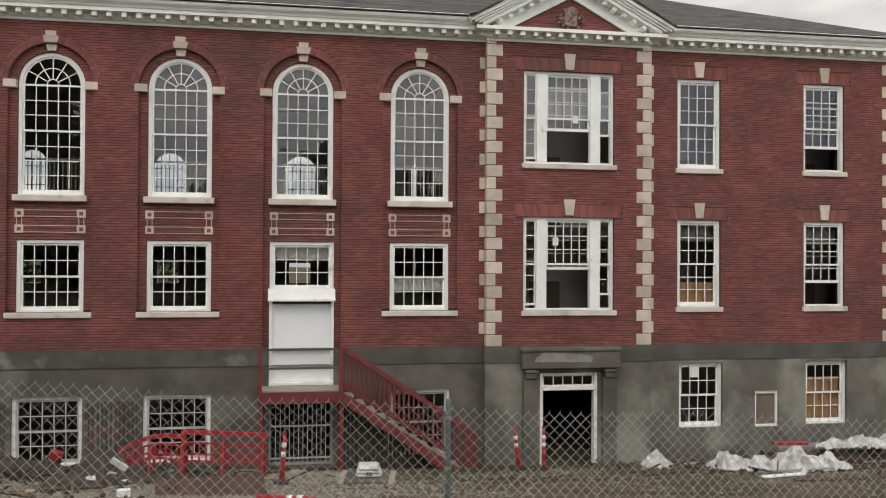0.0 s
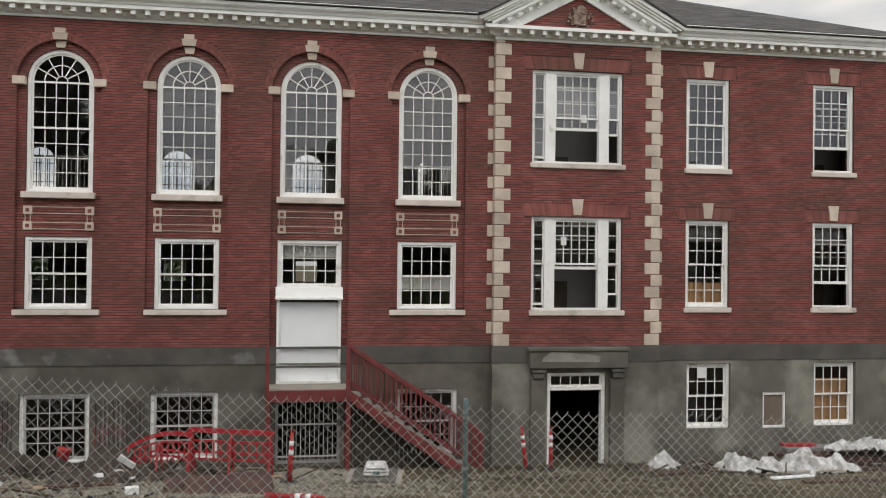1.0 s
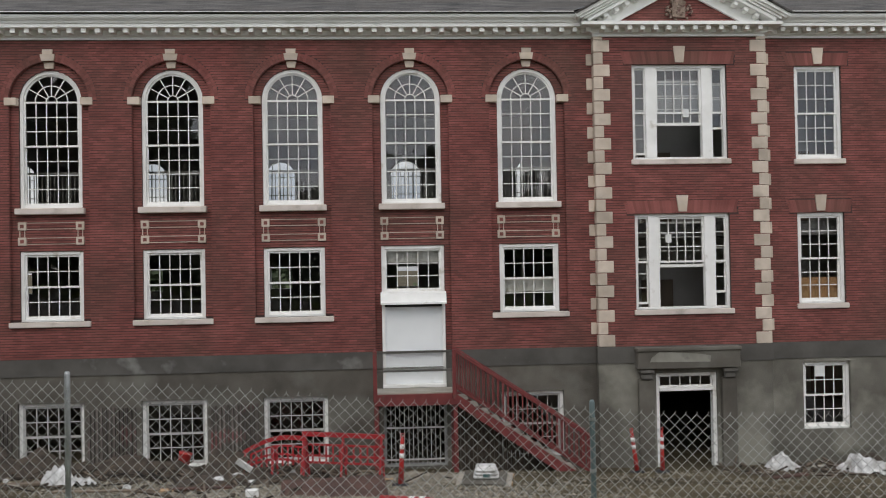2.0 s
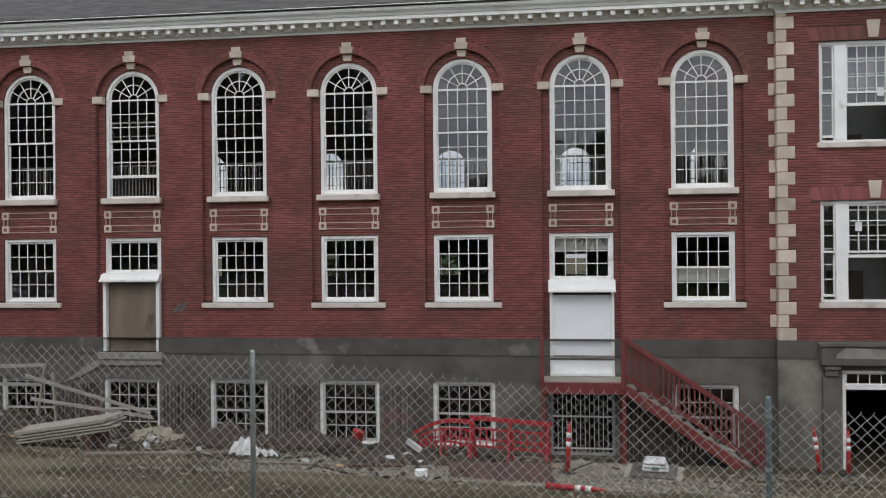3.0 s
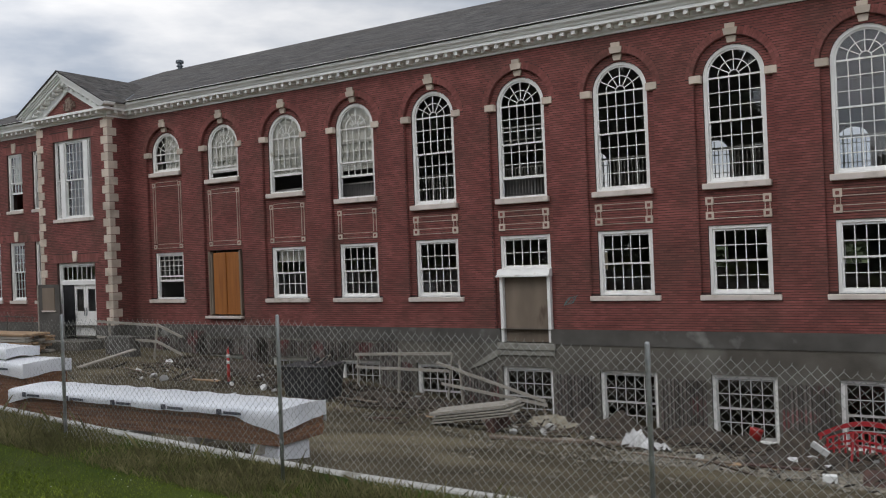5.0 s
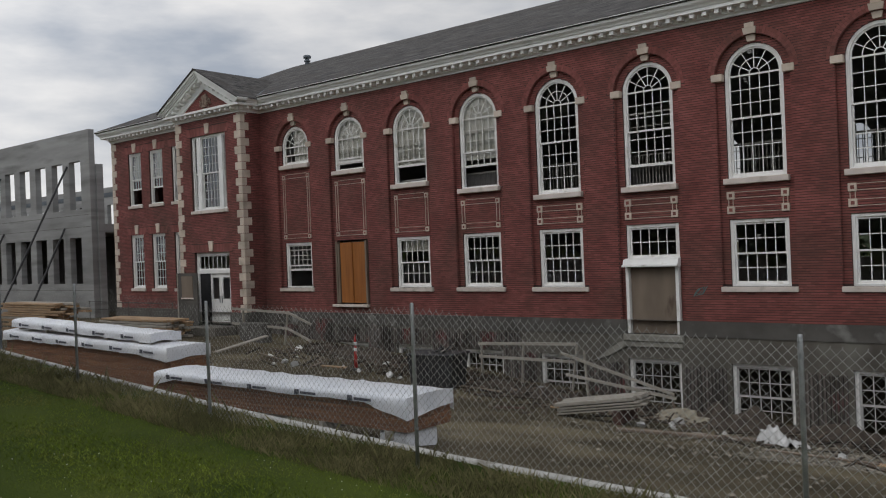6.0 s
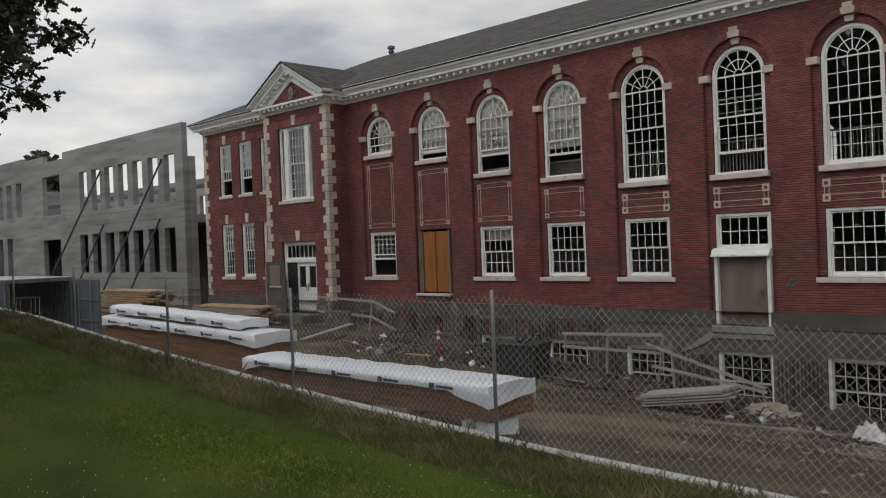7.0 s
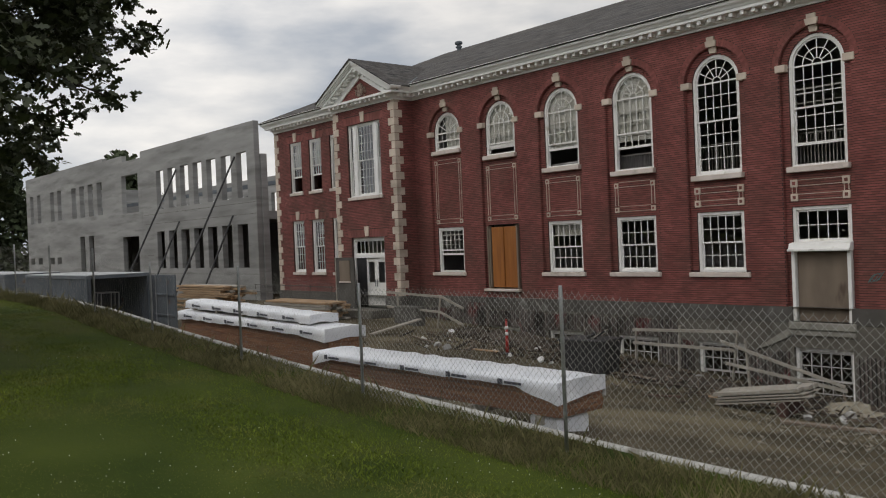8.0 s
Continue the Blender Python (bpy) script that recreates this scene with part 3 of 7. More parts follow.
def pavilion(name, cx, py, ops, label):
    w = thing(name, None, None, label, "wall", kind="structure")
    b = Build()
    zlo = [(o[0], o[1], max(o[2], BASE_TOP), o[3], o[4]) for o in ops]
    wall_panel(b, cx - PAV_W, cx + PAV_W, BASE_TOP, 11.95, py, py + 0.4, zlo)
    for s in (-1, 1):
        u = cx + s * PAV_W
        b.box(min(u, u - s * 0.4), max(u, u - s * 0.4), py + 0.4, 0.3, BASE_TOP, 11.95)
    part("wall_leaf", b, MORTAR, w)
    flat = [(o[0], o[1] + 0.22, o[3], o[3] + 0.36, False) for o in ops]
    bricks_on(w, split_bricks(w, brick_list(cx - PAV_W, cx + PAV_W, BASE_TOP, 11.72, ops + flat), py), py)
    for s in (-1, 1):
        u = cx + s * PAV_W
        bricks_on(w, brick_list(py, 0.0, BASE_TOP, 11.72, []), 0.0, lambda q, d, z, u=u, s=s: (u - s * d, q, z))
    for o in ops:
        soldier_course(w, o[0], o[1], o[3], py)
    return w


pav_r = pavilion("wall_right_pavilion", PAV_R, PAV_YR, p_ops_r, "projecting red brick entrance pavilion wall with pale quoins")
pav_l = pavilion("wall_left_pavilion", PAV_L, PAV_Y, p_ops_l, "projecting red brick entrance pavilion wall with pale quoins")

# ---------- concrete base ----------
base = thing("wall_base", None, None, "grey weathered concrete basement wall with patches", "wall", kind="structure")
base_ops = [(c, 0.83, 0.62, 2.35, False) for i, c in enumerate(BAYS, 1) if i != 2]
base_ops += [(BAYS[1], 0.83, 0.45, 2.30, False), (BAYS[1], 0.83, 2.56, BASE_TOP, False), (BAYS[5], 0.83, 3.07, BASE_TOP, False)]
b = Build()
wall_panel(b, X0, X1, -1.5, 3.04, -0.06, WALL_D, [o if o[3] < 3.05 else (o[0], o[1], o[2], 3.04, False) for o in base_ops if o[2] < 3.03])
part("wall_leaf", b, CONCRETE, base)
b = Build()
wall_panel(b, X0, X1, 3.04, BASE_TOP, -0.085, WALL_D, [(o[0], o[1], 3.04, BASE_TOP, False) for o in base_ops if o[3] > 3.1 and o[2] < 3.05] + [(BAYS[5], 0.83, 3.07, BASE_TOP, False)])
part("upper_band", b, CONCRETE_DARK, base, "smooth darker concrete band")
for (xa, xb, ops, nm) in ((PAV_R + PAV_W - 0.1, WING_R + 0.05, [(c + 0.04, 0.66, 1.12, 2.94, False) for c in RW] + [(25.49, 0.36, 1.1, 2.12, False)], "wing_base"), (WING_L - 0.05, PAV_L - PAV_W + 0.1, [], "wing_base")):
    b = Build()
    wall_panel(b, xa, xb, -1.5, 3.04, -0.06, WALL_D, ops)
    part(nm, b, CONCRETE_REPAIRED if xa > 0 else CONCRETE, base)
    b = Build()
    wall_panel(b, xa, xb, 3.04, BASE_TOP, -0.085, WALL_D, [])
    part("upper_band", b, CONCRETE_DARK, base, "smooth darker concrete band")
for cx, py, ops in ((PAV_R, PAV_YR, [(PAV_R, 0.82, 0.0, 2.75, False)]), (PAV_L, PAV_Y, [(PAV_L, 1.24, 2.9, 3.04, False)])):
    b = Build()
    wall_panel(b, cx - PAV_W - 0.06, cx + PAV_W + 0.06, -1.5, 3.04, py - 0.06, py + 0.4, ops)
    for s in (-1, 1):
        u = cx + s * (PAV_W + 0.06)
        b.box(min(u, u - s * 0.4), max(u, u - s * 0.4), py + 0.4, 0.32, -1.5, 3.04)
    part("pavilion_base", b, CONCRETE_REPAIRED if cx > 0 else CONCRETE, base)
    b = Build()
    wall_panel(b, cx - PAV_W - 0.085, cx + PAV_W + 0.085, 3.04, BASE_TOP, py - 0.085, py + 0.4, [] if cx > 0 else [(PAV_L, 1.24, 3.04, BASE_TOP, False)])
    for s in (-1, 1):
        u = cx + s * (PAV_W + 0.085)
        b.box(min(u, u - s * 0.4), max(u, u - s * 0.4), py + 0.4, 0.32, 3.04, BASE_TOP)
    part("upper_band", b, CONCRETE_DARK, base, "smooth darker concrete band")
# ribbed stretches above and between the basement windows
for i in range(7, 11):
    xa, xb = (BAYS[i] - 1.55, BAYS[i] + 1.5) if i < 10 else (PAV_L + PAV_W + 0.15, BAYS[i] + 1.5)
    b = Build()
    x = xa
    while x < xb:
        b.box(x, x + 0.05, -0.11, -0.05, 2.42, 3.0 + brick_rng.uniform(-0.06, 0.0))
        x += 0.105
    part("ribbed_panel", b, RIBS, base, "vertically ribbed rough concrete with red paint traces")
for i in range(3, 11):
    xa, xb = BAYS[i] + 0.93, BAYS[i - 1] - 0.93
    b = Build()
    x = xa
    while x < xb:
        b.box(x, x + 0.05, -0.11, -0.05, lerp_table(BASE_Z, x) - 0.3, max(2.2, lerp_table(BASE_Z, x) + 0.9) + brick_rng.uniform(-0.03, 0.03))
        x += 0.105
    part("ribbed_panel", b, RIBS, base, "vertically ribbed rough concrete with red paint traces")

# ---------- quoins ----------
def quoins(parent, corner_x, corner_y, s, depth=0.0):
    """Alternating corner blocks; s: the side on which the front face lies (1: to the right)."""
    mesh = {}
    for kind, (fw, sw) in enumerate(((0.40, 0.21), (0.22, 0.40))):
        b = Build()
        b.cbox(min(-s * 0.035, s * fw), max(-s * 0.035, s * fw), -0.035, sw, 0.008, 0.317, 0.012)
        if depth and kind:
            # the long side of the block reaches round into the wall behind
            b.cbox(min(-s * 0.036, -s * 0.185), max(-s * 0.036, -s * 0.185), depth - 0.04, depth + 0.05, 0.008, 0.317, 0.012)
        mesh[kind] = b.mesh("quoin", STONE)
    k, z = 0, BASE_TOP
    while z < 11.35:
        q = new("quoin", mesh[k % 2])
        q.parent = parent
        q.location = (corner_x, corner_y, z)
        z += 0.325
        k += 1
    b = Build()
    b.cbox(min(-s * 0.035, s * 0.22), max(-s * 0.035, s * 0.22), -0.035, 0.3, 0.0, 11.70 - z, 0.012)
    q = part("quoin", b, STONE, parent)
    q.location = (corner_x, corner_y, z)


quoins(pav_l, PAV_L - PAV_W, PAV_Y, 1)
quoins(pav_l, PAV_L + PAV_W, PAV_Y, -1)
quoins(pav_r, PAV_R - PAV_W, PAV_YR, 1, -PAV_YR)
quoins(pav_r, PAV_R + PAV_W + 0.05, PAV_YR, -1, -PAV_YR)
quoins(wing_right, WING_R, 0.0, -1)
quoins(wing_left, WING_L, 0.0, 1)

# ---------- stone trim of the bays ----------
def keystone(parent, cx, z0, z1, w0, w1, d, proud=0.06):
    b = Build()
    b.prism([(cx - w0 / 2, z0), (cx + w0 / 2, z0), (cx + w1 / 2, z1), (cx - w1 / 2, z1)], d - proud, d + 0.1)
    part("keystone", b, STONE, parent)


for i, cx in enumerate(BAYS, 1):
    keystone(main_wall, cx, 11.14, 11.31, 0.31, 0.37, 0.0, 0.07)
    keystone(main_wall, cx, 11.312, 11.43, 0.24, 0.255, 0.0, 0.075)
    b = Build()
    b.prism([(cx - 0.10, SPRING + 0.83), (cx + 0.10, SPRING + 0.83), (cx + 0.14, SPRING + 1.025), (cx - 0.14, SPRING + 1.025)], 0.03, 0.2)
    part("keystone", b, STONE, main_wall)
    for s in (-1, 1):
        b = Build()
        b.cbox(min(cx + s * 0.80, cx + s * 1.11), max(cx + s * 0.80, cx + s * 1.11), -0.045, 0.16, 10.0, 10.2, 0.012)
        part("springer_block", b, STONE, main_wall)
    zs = UP_BOTTOM[i]
    b = Build()
    b.cbox(cx - 0.87, cx + 0.87, -0.05, 0.24, zs - 0.16, zs, 0.014)
    part("window_sill", b, SILL, main_wall)
    # raised panel frame of stone squares and thin brick lines
    za, zb = 6.40, zs - 0.34
    tall = zb - za > 0.8
    for s in (-1, 1):
        for z in (za, zb - 0.22):
            b = Build()
            xa = cx + s * 0.73
            w = 0.105 if not tall else 0.085
            b.cbox(xa - w, xa + w, 0.07, 0.14, z, z + 2 * w, 0.01)
            part("stone_square", b, STONE, main_wall)
            part("square_core", Build().cbox(xa - w * 0.48, xa + w * 0.48, 0.064, 0.12, z + w * 0.52, z + w * 1.48, 0.01), BRICK_PIECE, main_wall)
        b = Build()
        for o in (-0.06, 0.06):
            b.box(cx + s * 0.73 + o - 0.008, cx + s * 0.73 + o + 0.008, 0.088, 0.13, za + 0.22, zb - 0.22)
        part("moulding", b, STONE, main_wall, "thin pale vertical strip")
    b = Build()
    for z in (za + 0.03, za + 0.19, zb - 0.19, zb - 0.03):
        b.box(cx - 0.62, cx + 0.62, 0.09, 0.13, z - 0.008, z + 0.008)
    part("moulding", b, STONE, main_wall, "thin pale horizontal strip")
    if i not in DOOR_BAYS:
        b = Build()
        b.cbox(cx - 1.02, cx + 1.02, -0.09, 0.24, 4.29, 4.43, 0.014)
        part("window_sill", b, SILL, main_wall)
for w, ops, d in ((wing_right, r_ops, 0.0), (wing_left, l_ops, 0.0), (pav_r, p_ops_r, PAV_YR), (pav_l, p_ops_l, PAV_Y)):
    for cx, hw, z0, z1, a in ops:
        keystone(w, cx, z1 + 0.05, z1 + 0.48, 0.22, 0.32, d, 0.05)
        if z0 > 3.5:
            b = Build()
            b.cbox(cx - hw - 0.06, cx + hw + 0.06, d - 0.08, d + 0.2, z0 - 0.14, z0, 0.014)
            part("window_sill", b, SILL, w)


# ---------- windows ----------
pane_cache = {}
pane_rng = random.Random(11)


def glass_sheet(outline):
    """A pane with its front and its edges; the outline runs anticlockwise as seen from the front."""
    n = len(outline)
    v = [(x, -0.002, z) for x, z in outline] + [(x, 0.002, z) for x, z in outline]
    f = [tuple(range(n))] + [(i, i + n, (i + 1) % n + n, (i + 1) % n) for i in range(n)]
    me = bpy.data.meshes.new("pane")
    me.from_pydata(v, [], f)
    me.materials.append(GLASS)
    return me


def pane(parent, x, y, z, w, h):
    key = (round(w, 3), round(h, 3))
    if key not in pane_cache:
        pane_cache[key] = glass_sheet([(-w / 2, -h / 2), (w / 2, -h / 2), (w / 2, h / 2), (-w / 2, h / 2)])
    p = new("pane", pane_cache[key])
    p.parent = parent
    p.location = (x, y, z)
    p.visible_shadow = False
    p.rotation_euler = (radians(pane_rng.gauss(0, 0.35)), 0, radians(pane_rng.gauss(0, 0.35)))
    return p


def sash(parent, cx, y, w, z0, z1, cols, rows, rail=0.05, bottom=0.07, munt=0.022, mat=None, panes=True):
    b = Build()
    t = 0.04
    hw = w / 2
    b.box(cx - hw, cx - hw + rail, y, y + t, z0, z1).box(cx + hw - rail, cx + hw, y, y + t, z0, z1)
    b.box(cx - hw + rail, cx + hw - rail, y, y + t, z0, z0 + bottom).box(cx - hw + rail, cx + hw - rail, y, y + t, z1 - rail, z1)
    gx0, gx1, gz0, gz1 = cx - hw + rail, cx + hw - rail, z0 + bottom, z1 - rail
    for k in range(1, cols):
        x = gx0 + (gx1 - gx0) * k / cols
        b.box(x - munt / 2, x + munt / 2, y + 0.004, y + 0.034, gz0, gz1)
    for k in range(1, rows):
        z = gz0 + (gz1 - gz0) * k / rows
        for c in range(cols):
            xa, xb = gx0 + (gx1 - gx0) * c / cols + munt / 2, gx0 + (gx1 - gx0) * (c + 1) / cols - munt / 2
            b.box(xa, xb, y + 0.004, y + 0.034, z - munt / 2, z + munt / 2)
    s = part("sash", b, mat or TRIM, parent)
    if panes:
        pw, ph = (gx1 - gx0) / cols, (gz1 - gz0) / rows
        for c in range(cols):
            for r in range(rows):
                pane(s, gx0 + pw * (c + 0.5), y + 0.02, gz0 + ph * (r + 0.5), pw - munt * 0.6, ph - munt * 0.6)
    return s


def rect_frame(parent, cx, y, hw, z0, z1, t=0.09, depth=0.14, head=0.09, foot=0.06):
    b = Build()
    b.cbox(cx - hw, cx - hw + t, y, y + depth, z0, z1, 0.006).cbox(cx + hw - t, cx + hw, y, y + depth, z0, z1, 0.006)
    b.cbox(cx - hw + t, cx + hw - t, y, y + depth, z1 - head, z1, 0.006)
    b.cbox(cx - hw + t, cx + hw - t, y - 0.02, y + depth, z0, z0 + foot, 0.006)
    return part("window_frame", b, TRIM, parent)


win_count = [0]


def window_root(label):
    win_count[0] += 1
    return thing("window_%d" % win_count[0], None, None, label, "window", kind="structure")


def double_hung(cx, d, hw, z0, z1, cols, rows_u, rows_l, label, open_by=0.0, t=0.09, split=None):
    w = window_root(label)
    rect_frame(w, cx, d, hw, z0, z1, t)
    za, zb = z0 + 0.06, z1 - 0.09
    mid = za + (zb - za) * (split if split else rows_l / (rows_u + rows_l))
    sash(w, cx, d + 0.04, 2 * (hw - t), mid - 0.025, zb, cols, rows_u, bottom=0.05)
    sash(w, cx, d + 0.085, 2 * (hw - t), za + open_by, mid + 0.025 + open_by, cols, rows_l, bottom=0.08)
    return w


fan_mesh = {}


def fan_sash(parent, cx, y, r, cz):
    """The half-round light: hub, middle ring, spokes, and its panes."""
    b = Build()

    def ring(r0, r1, d0, d1, n=24):
        for k in range(n):
            a0, a1 = math.pi * k / n, math.pi * (k + 1) / n
            b.prism([(q * math.cos(a), cz + q * math.sin(a)) for q, a in ((r0, a0), (r1, a0), (r1, a1), (r0, a1))], d0, d1)
    ring(r - 0.045, r, 0.0, 0.04)
    ring(0.125, 0.15, 0.004, 0.034, 12)
    ring(0.40, 0.422, 0.004, 0.034)
    for k in range(1, 6):
        a = math.pi * k / 6
        c, s = math.cos(a), math.sin(a)
        q = 0.011
        b.prism([(0.15 * c + q * s, cz + 0.15 * s - q * c), ((r - 0.03) * c + q * s, cz + (r - 0.03) * s - q * c), ((r - 0.03) * c - q * s, cz + (r - 0.03) * s + q * c), (0.15 * c - q * s, cz + 0.15 * s + q * c)], 0.006, 0.032)
    s = part("fan_light", b, TRIM, parent)
    s.location = (cx, y, 0)
    if "hub" not in fan_mesh:
        fan_mesh["hub"] = glass_sheet(arch_pts(0, 0, 0.135, n=8))
    p = new("pane", fan_mesh["hub"])
    p.parent = s
    p.location = (0, 0.02, cz)
    for k in range(6):
        for r0, r1 in ((0.14, 0.41), (0.41, r - 0.02)):
            key = (k, r0, r)
            if key not in fan_mesh:
                a0, a1 = math.pi * k / 6, math.pi * (k + 1) / 6
                o = [(r0 * math.cos(a0), r0 * math.sin(a0))] + arch_pts(0, 0, r1, a0, a1, 4) + [(r0 * math.cos(a1), r0 * math.sin(a1))]
                fan_mesh[key] = glass_sheet(o)
            p = new("pane", fan_mesh[key])
            p.parent = s
            p.location = (0, 0.02, cz)
            p.visible_shadow = False
            p.rotation_euler = (radians(pane_rng.gauss(0, 0.3)), 0, radians(pane_rng.gauss(0, 0.3)))


def arched_window(cx, z0, rows_l, rows_u, label, open_by=0.0):
    w = window_root(label)
    d = RECESS_D + 0.03
    hw, t = 0.79, 0.09
    b = Build()
    for s in (-1, 1):
        b.cbox(min(cx + s * hw, cx + s * (hw - t)), max(cx + s * hw, cx + s * (hw - t)), d, d + 0.15, z0, SPRING, 0.006)
    n = 24
    for k in range(n):
        a0, a1 = math.pi * k / n, math.pi * (k + 1) / n
        b.prism([(cx + q * math.cos(a), SPRING + q * math.sin(a)) for q, a in ((hw - t, a0), (hw, a0), (hw, a1), (hw - t, a1))], d, d + 0.15)
    b.cbox(cx - hw + t, cx + hw - t, d - 0.02, d + 0.15, z0, z0 + 0.06, 0.006)
    part("window_frame", b, TRIM, w)
    za = z0 + 0.06
    mid = za + (SPRING - za) * rows_l / (rows_l + rows_u)
    fan_sash(w, cx, d + 0.04, hw - t, SPRING)
    sash(w, cx, d + 0.04, 2 * (hw - t), mid - 0.025, SPRING, 5, rows_u, bottom=0.05, rail=0.045)
    sash(w, cx, d + 0.085, 2 * (hw - t), za + open_by, mid + 0.025 + open_by, 5, rows_l, bottom=0.08, rail=0.045)
    return w


def blind(cx, y, w, z0, z1, label="white roller blind behind the panes"):
    b = Build()
    n = 10
    for k in range(n):
        xa, xb = cx - w / 2 + w * k / n, cx - w / 2 + w * (k + 1) / n
        o = 0.012 * (k % 2)
        b.face([(xa, y + o, z0), (xb, y + 0.012 - o, z0), (xb, y + 0.012 - o, z1), (xa, y + o, z1)])
        b.face([(xa, y + o + 0.006, z0), (xb, y + 0.018 - o, z0), (xb, y + 0.018 - o, z1), (xa, y + o + 0.006, z1)])
    b.box(cx - w / 2, cx + w / 2, y - 0.005, y + 0.03, z0 - 0.02, z0)
    return thing("blind", b, BLIND, label, "blind")


def half_disc_blind(cx, y, r, z0):
    b = Build()
    b.prism([(cx + r, z0)] + arch_pts(cx, SPRING, r) + [(cx - r, z0)], y, y + 0.008)
    return thing("blind", b, BLIND, "white fabric blind behind an arched window", "blind")


UP_ROWS = {8: (3, 3), 9: (2, 3), 10: (1, 2), 11: (1, 1)}
UP_OPEN = {6: 0.52, 8: 0.66, 9: 0.55, 10: 0.24}
for i, cx in enumerate(BAYS, 1):
    rl, ru = UP_ROWS.get(i, (4, 3))
    arched_window(cx, UP_BOTTOM[i], rl, ru, "white arched multi-pane sash window" + (", lower sash raised" if i in UP_OPEN else ""), UP_OPEN.get(i, 0.0))
    if i not in DOOR_BAYS:
        double_hung(cx, RECESS_D + 0.03, 0.795, 4.43, 6.24, 5, 2, 2, "white double-hung sash window" + (" with its lower sash raised" if i == 11 else " with twenty panes"), 0.62 if i == 11 else 0.0)
for i in (8, 9, 10):
    half_disc_blind(BAYS[i - 1], 0.284, 0.70, {8: 8.72, 9: 8.85, 10: 9.15}[i])
b = Build()
b.prism([(BAYS[10] + 0.72, 9.45)] + arch_pts(BAYS[10], SPRING, 0.70, 0, math.pi * 0.62) + [(BAYS[10] - 0.15, 9.45)], 0.284, 0.294)
thing("blind", b, BLIND, "pale board leaning behind a small arched window", "board")
blind(BAYS[0], 0.36, 1.4, 4.98, 5.32, "pale blind strip hanging at mid height")
blind(BAYS[1], 0.36, 1.4, 5.82, 6.16, "beige roller blind rolled near the top")
blind(BAYS[8], 0.36, 1.4, 5.75, 6.16)
# windows over the doors
for i, z0, rows in ((2, 4.98, 3), (6, 5.22, 2)):
    w = window_root("white fixed multi-pane window over a door")
    rect_frame(w, BAYS[i - 1], RECESS_D + 0.03, 0.83, z0, 6.24)
    sash(w, BAYS[i - 1], RECESS_D + 0.07, 2 * 0.74, z0 + 0.06, 6.15, 5, rows)
# basement windows with guards
for i, cx in enumerate(BAYS, 1):
    if i == 2:
        continue
    w = double_hung(cx, 0.04, 0.83, 0.62, 2.35, 5, 2, 2, "white basement sash window with a painted bar guard")
    for c in w.children:
        if c.name.startswith("sash"):
            c.data.materials[0] = GRATE
for k, cx in enumerate(RW):
    for z0, z1 in ((4.5, 6.95), (8.40, 10.93)):
        double_hung(cx, 0.06, 0.65, z0, z1, 4, 3, 3, "white tall double-hung sash window" + (" with its lower sash raised" if k else ""), 0.62 if k else 0.0)
    double_hung(cx + 0.04, 0.05, 0.66, 1.12, 2.94, 4, 2, 2, "white basement sash window in a concrete wall")
blind(RW[1] + 0.04, 0.22, 1.1, 1.2, 2.45, "tan plywood board behind the glass").data.materials[0] = TAN_PLY
blind(RW[0], 0.24, 1.1, 4.6, 5.2, "tan board behind the glass").data.materials[0] = TAN_PLY
thing("paper_notice", Build().box(23.2, 23.48, 0.045, 0.05, 2.52, 2.82), PAPER, "white paper notice taped to a window pane", "notice")
for k, cx in enumerate(LW):
    double_hung(cx, 0.06, 0.57, 8.45, 11.0, 4, 3, 3, "white tall double-hung sash window with its lower sash raised", 0.7)
    double_hung(cx, 0.06, 0.57, 4.42, 7.02, 4, 3, 3, "white tall double-hung sash window")
    if k < 2:
        blind(cx, 0.3, 0.9, 9.7, 10.9)
# vent panel in the base
w = window_root("small boarded vent window in a concrete wall")
rect_frame(w, 25.49, -0.02, 0.36, 1.1, 2.12, t=0.06, depth=0.12)
part("board", Build().box(25.19, 25.79, 0.04, 0.06, 1.16, 2.04), BROWN_PLY, w, "brown board")


def triple_window(cx, d, hw, z0, z1, rows_u, rows_l, label, open_by, side_open=0.0):
    w = window_root(label)
    rect_frame(w, cx, d, hw, z0, z1, 0.08, 0.16)
    b = Build()
    for s in (-1, 1):
        b.cbox(cx + s * 0.76 - 0.145, cx + s * 0.76 + 0.145, d - 0.02, d + 0.16, z0 + 0.06, z1 - 0.09, 0.008)
    part("mullion", b, TRIM, w, "broad white mullions")
    za, zb = z0 + 0.06, z1 - 0.09
    mid = za + (zb - za) * rows_l / (rows_u + rows_l)
    sash(w, cx, d + 0.04, 1.23, mid - 0.02, zb, 5, rows_u, bottom=0.05)
    sash(w, cx, d + 0.085, 1.23, za + open_by, mid + 0.02 + open_by, 5, rows_l, bottom=0.08)
    for s in (-1, 1):
        sx = cx + s * (hw - 0.08 + 0.905) / 2
        sw = hw - 0.08 - 0.905
        sash(w, sx, d + 0.04, sw, mid - 0.02, zb, 1, rows_u, bottom=0.05, rail=0.035)
        o = side_open if s > 0 else 0.08
        sash(w, sx, d + 0.085, sw, za + o, mid + 0.02 + o, 1, rows_l, bottom=0.06, rail=0.035)
    return w


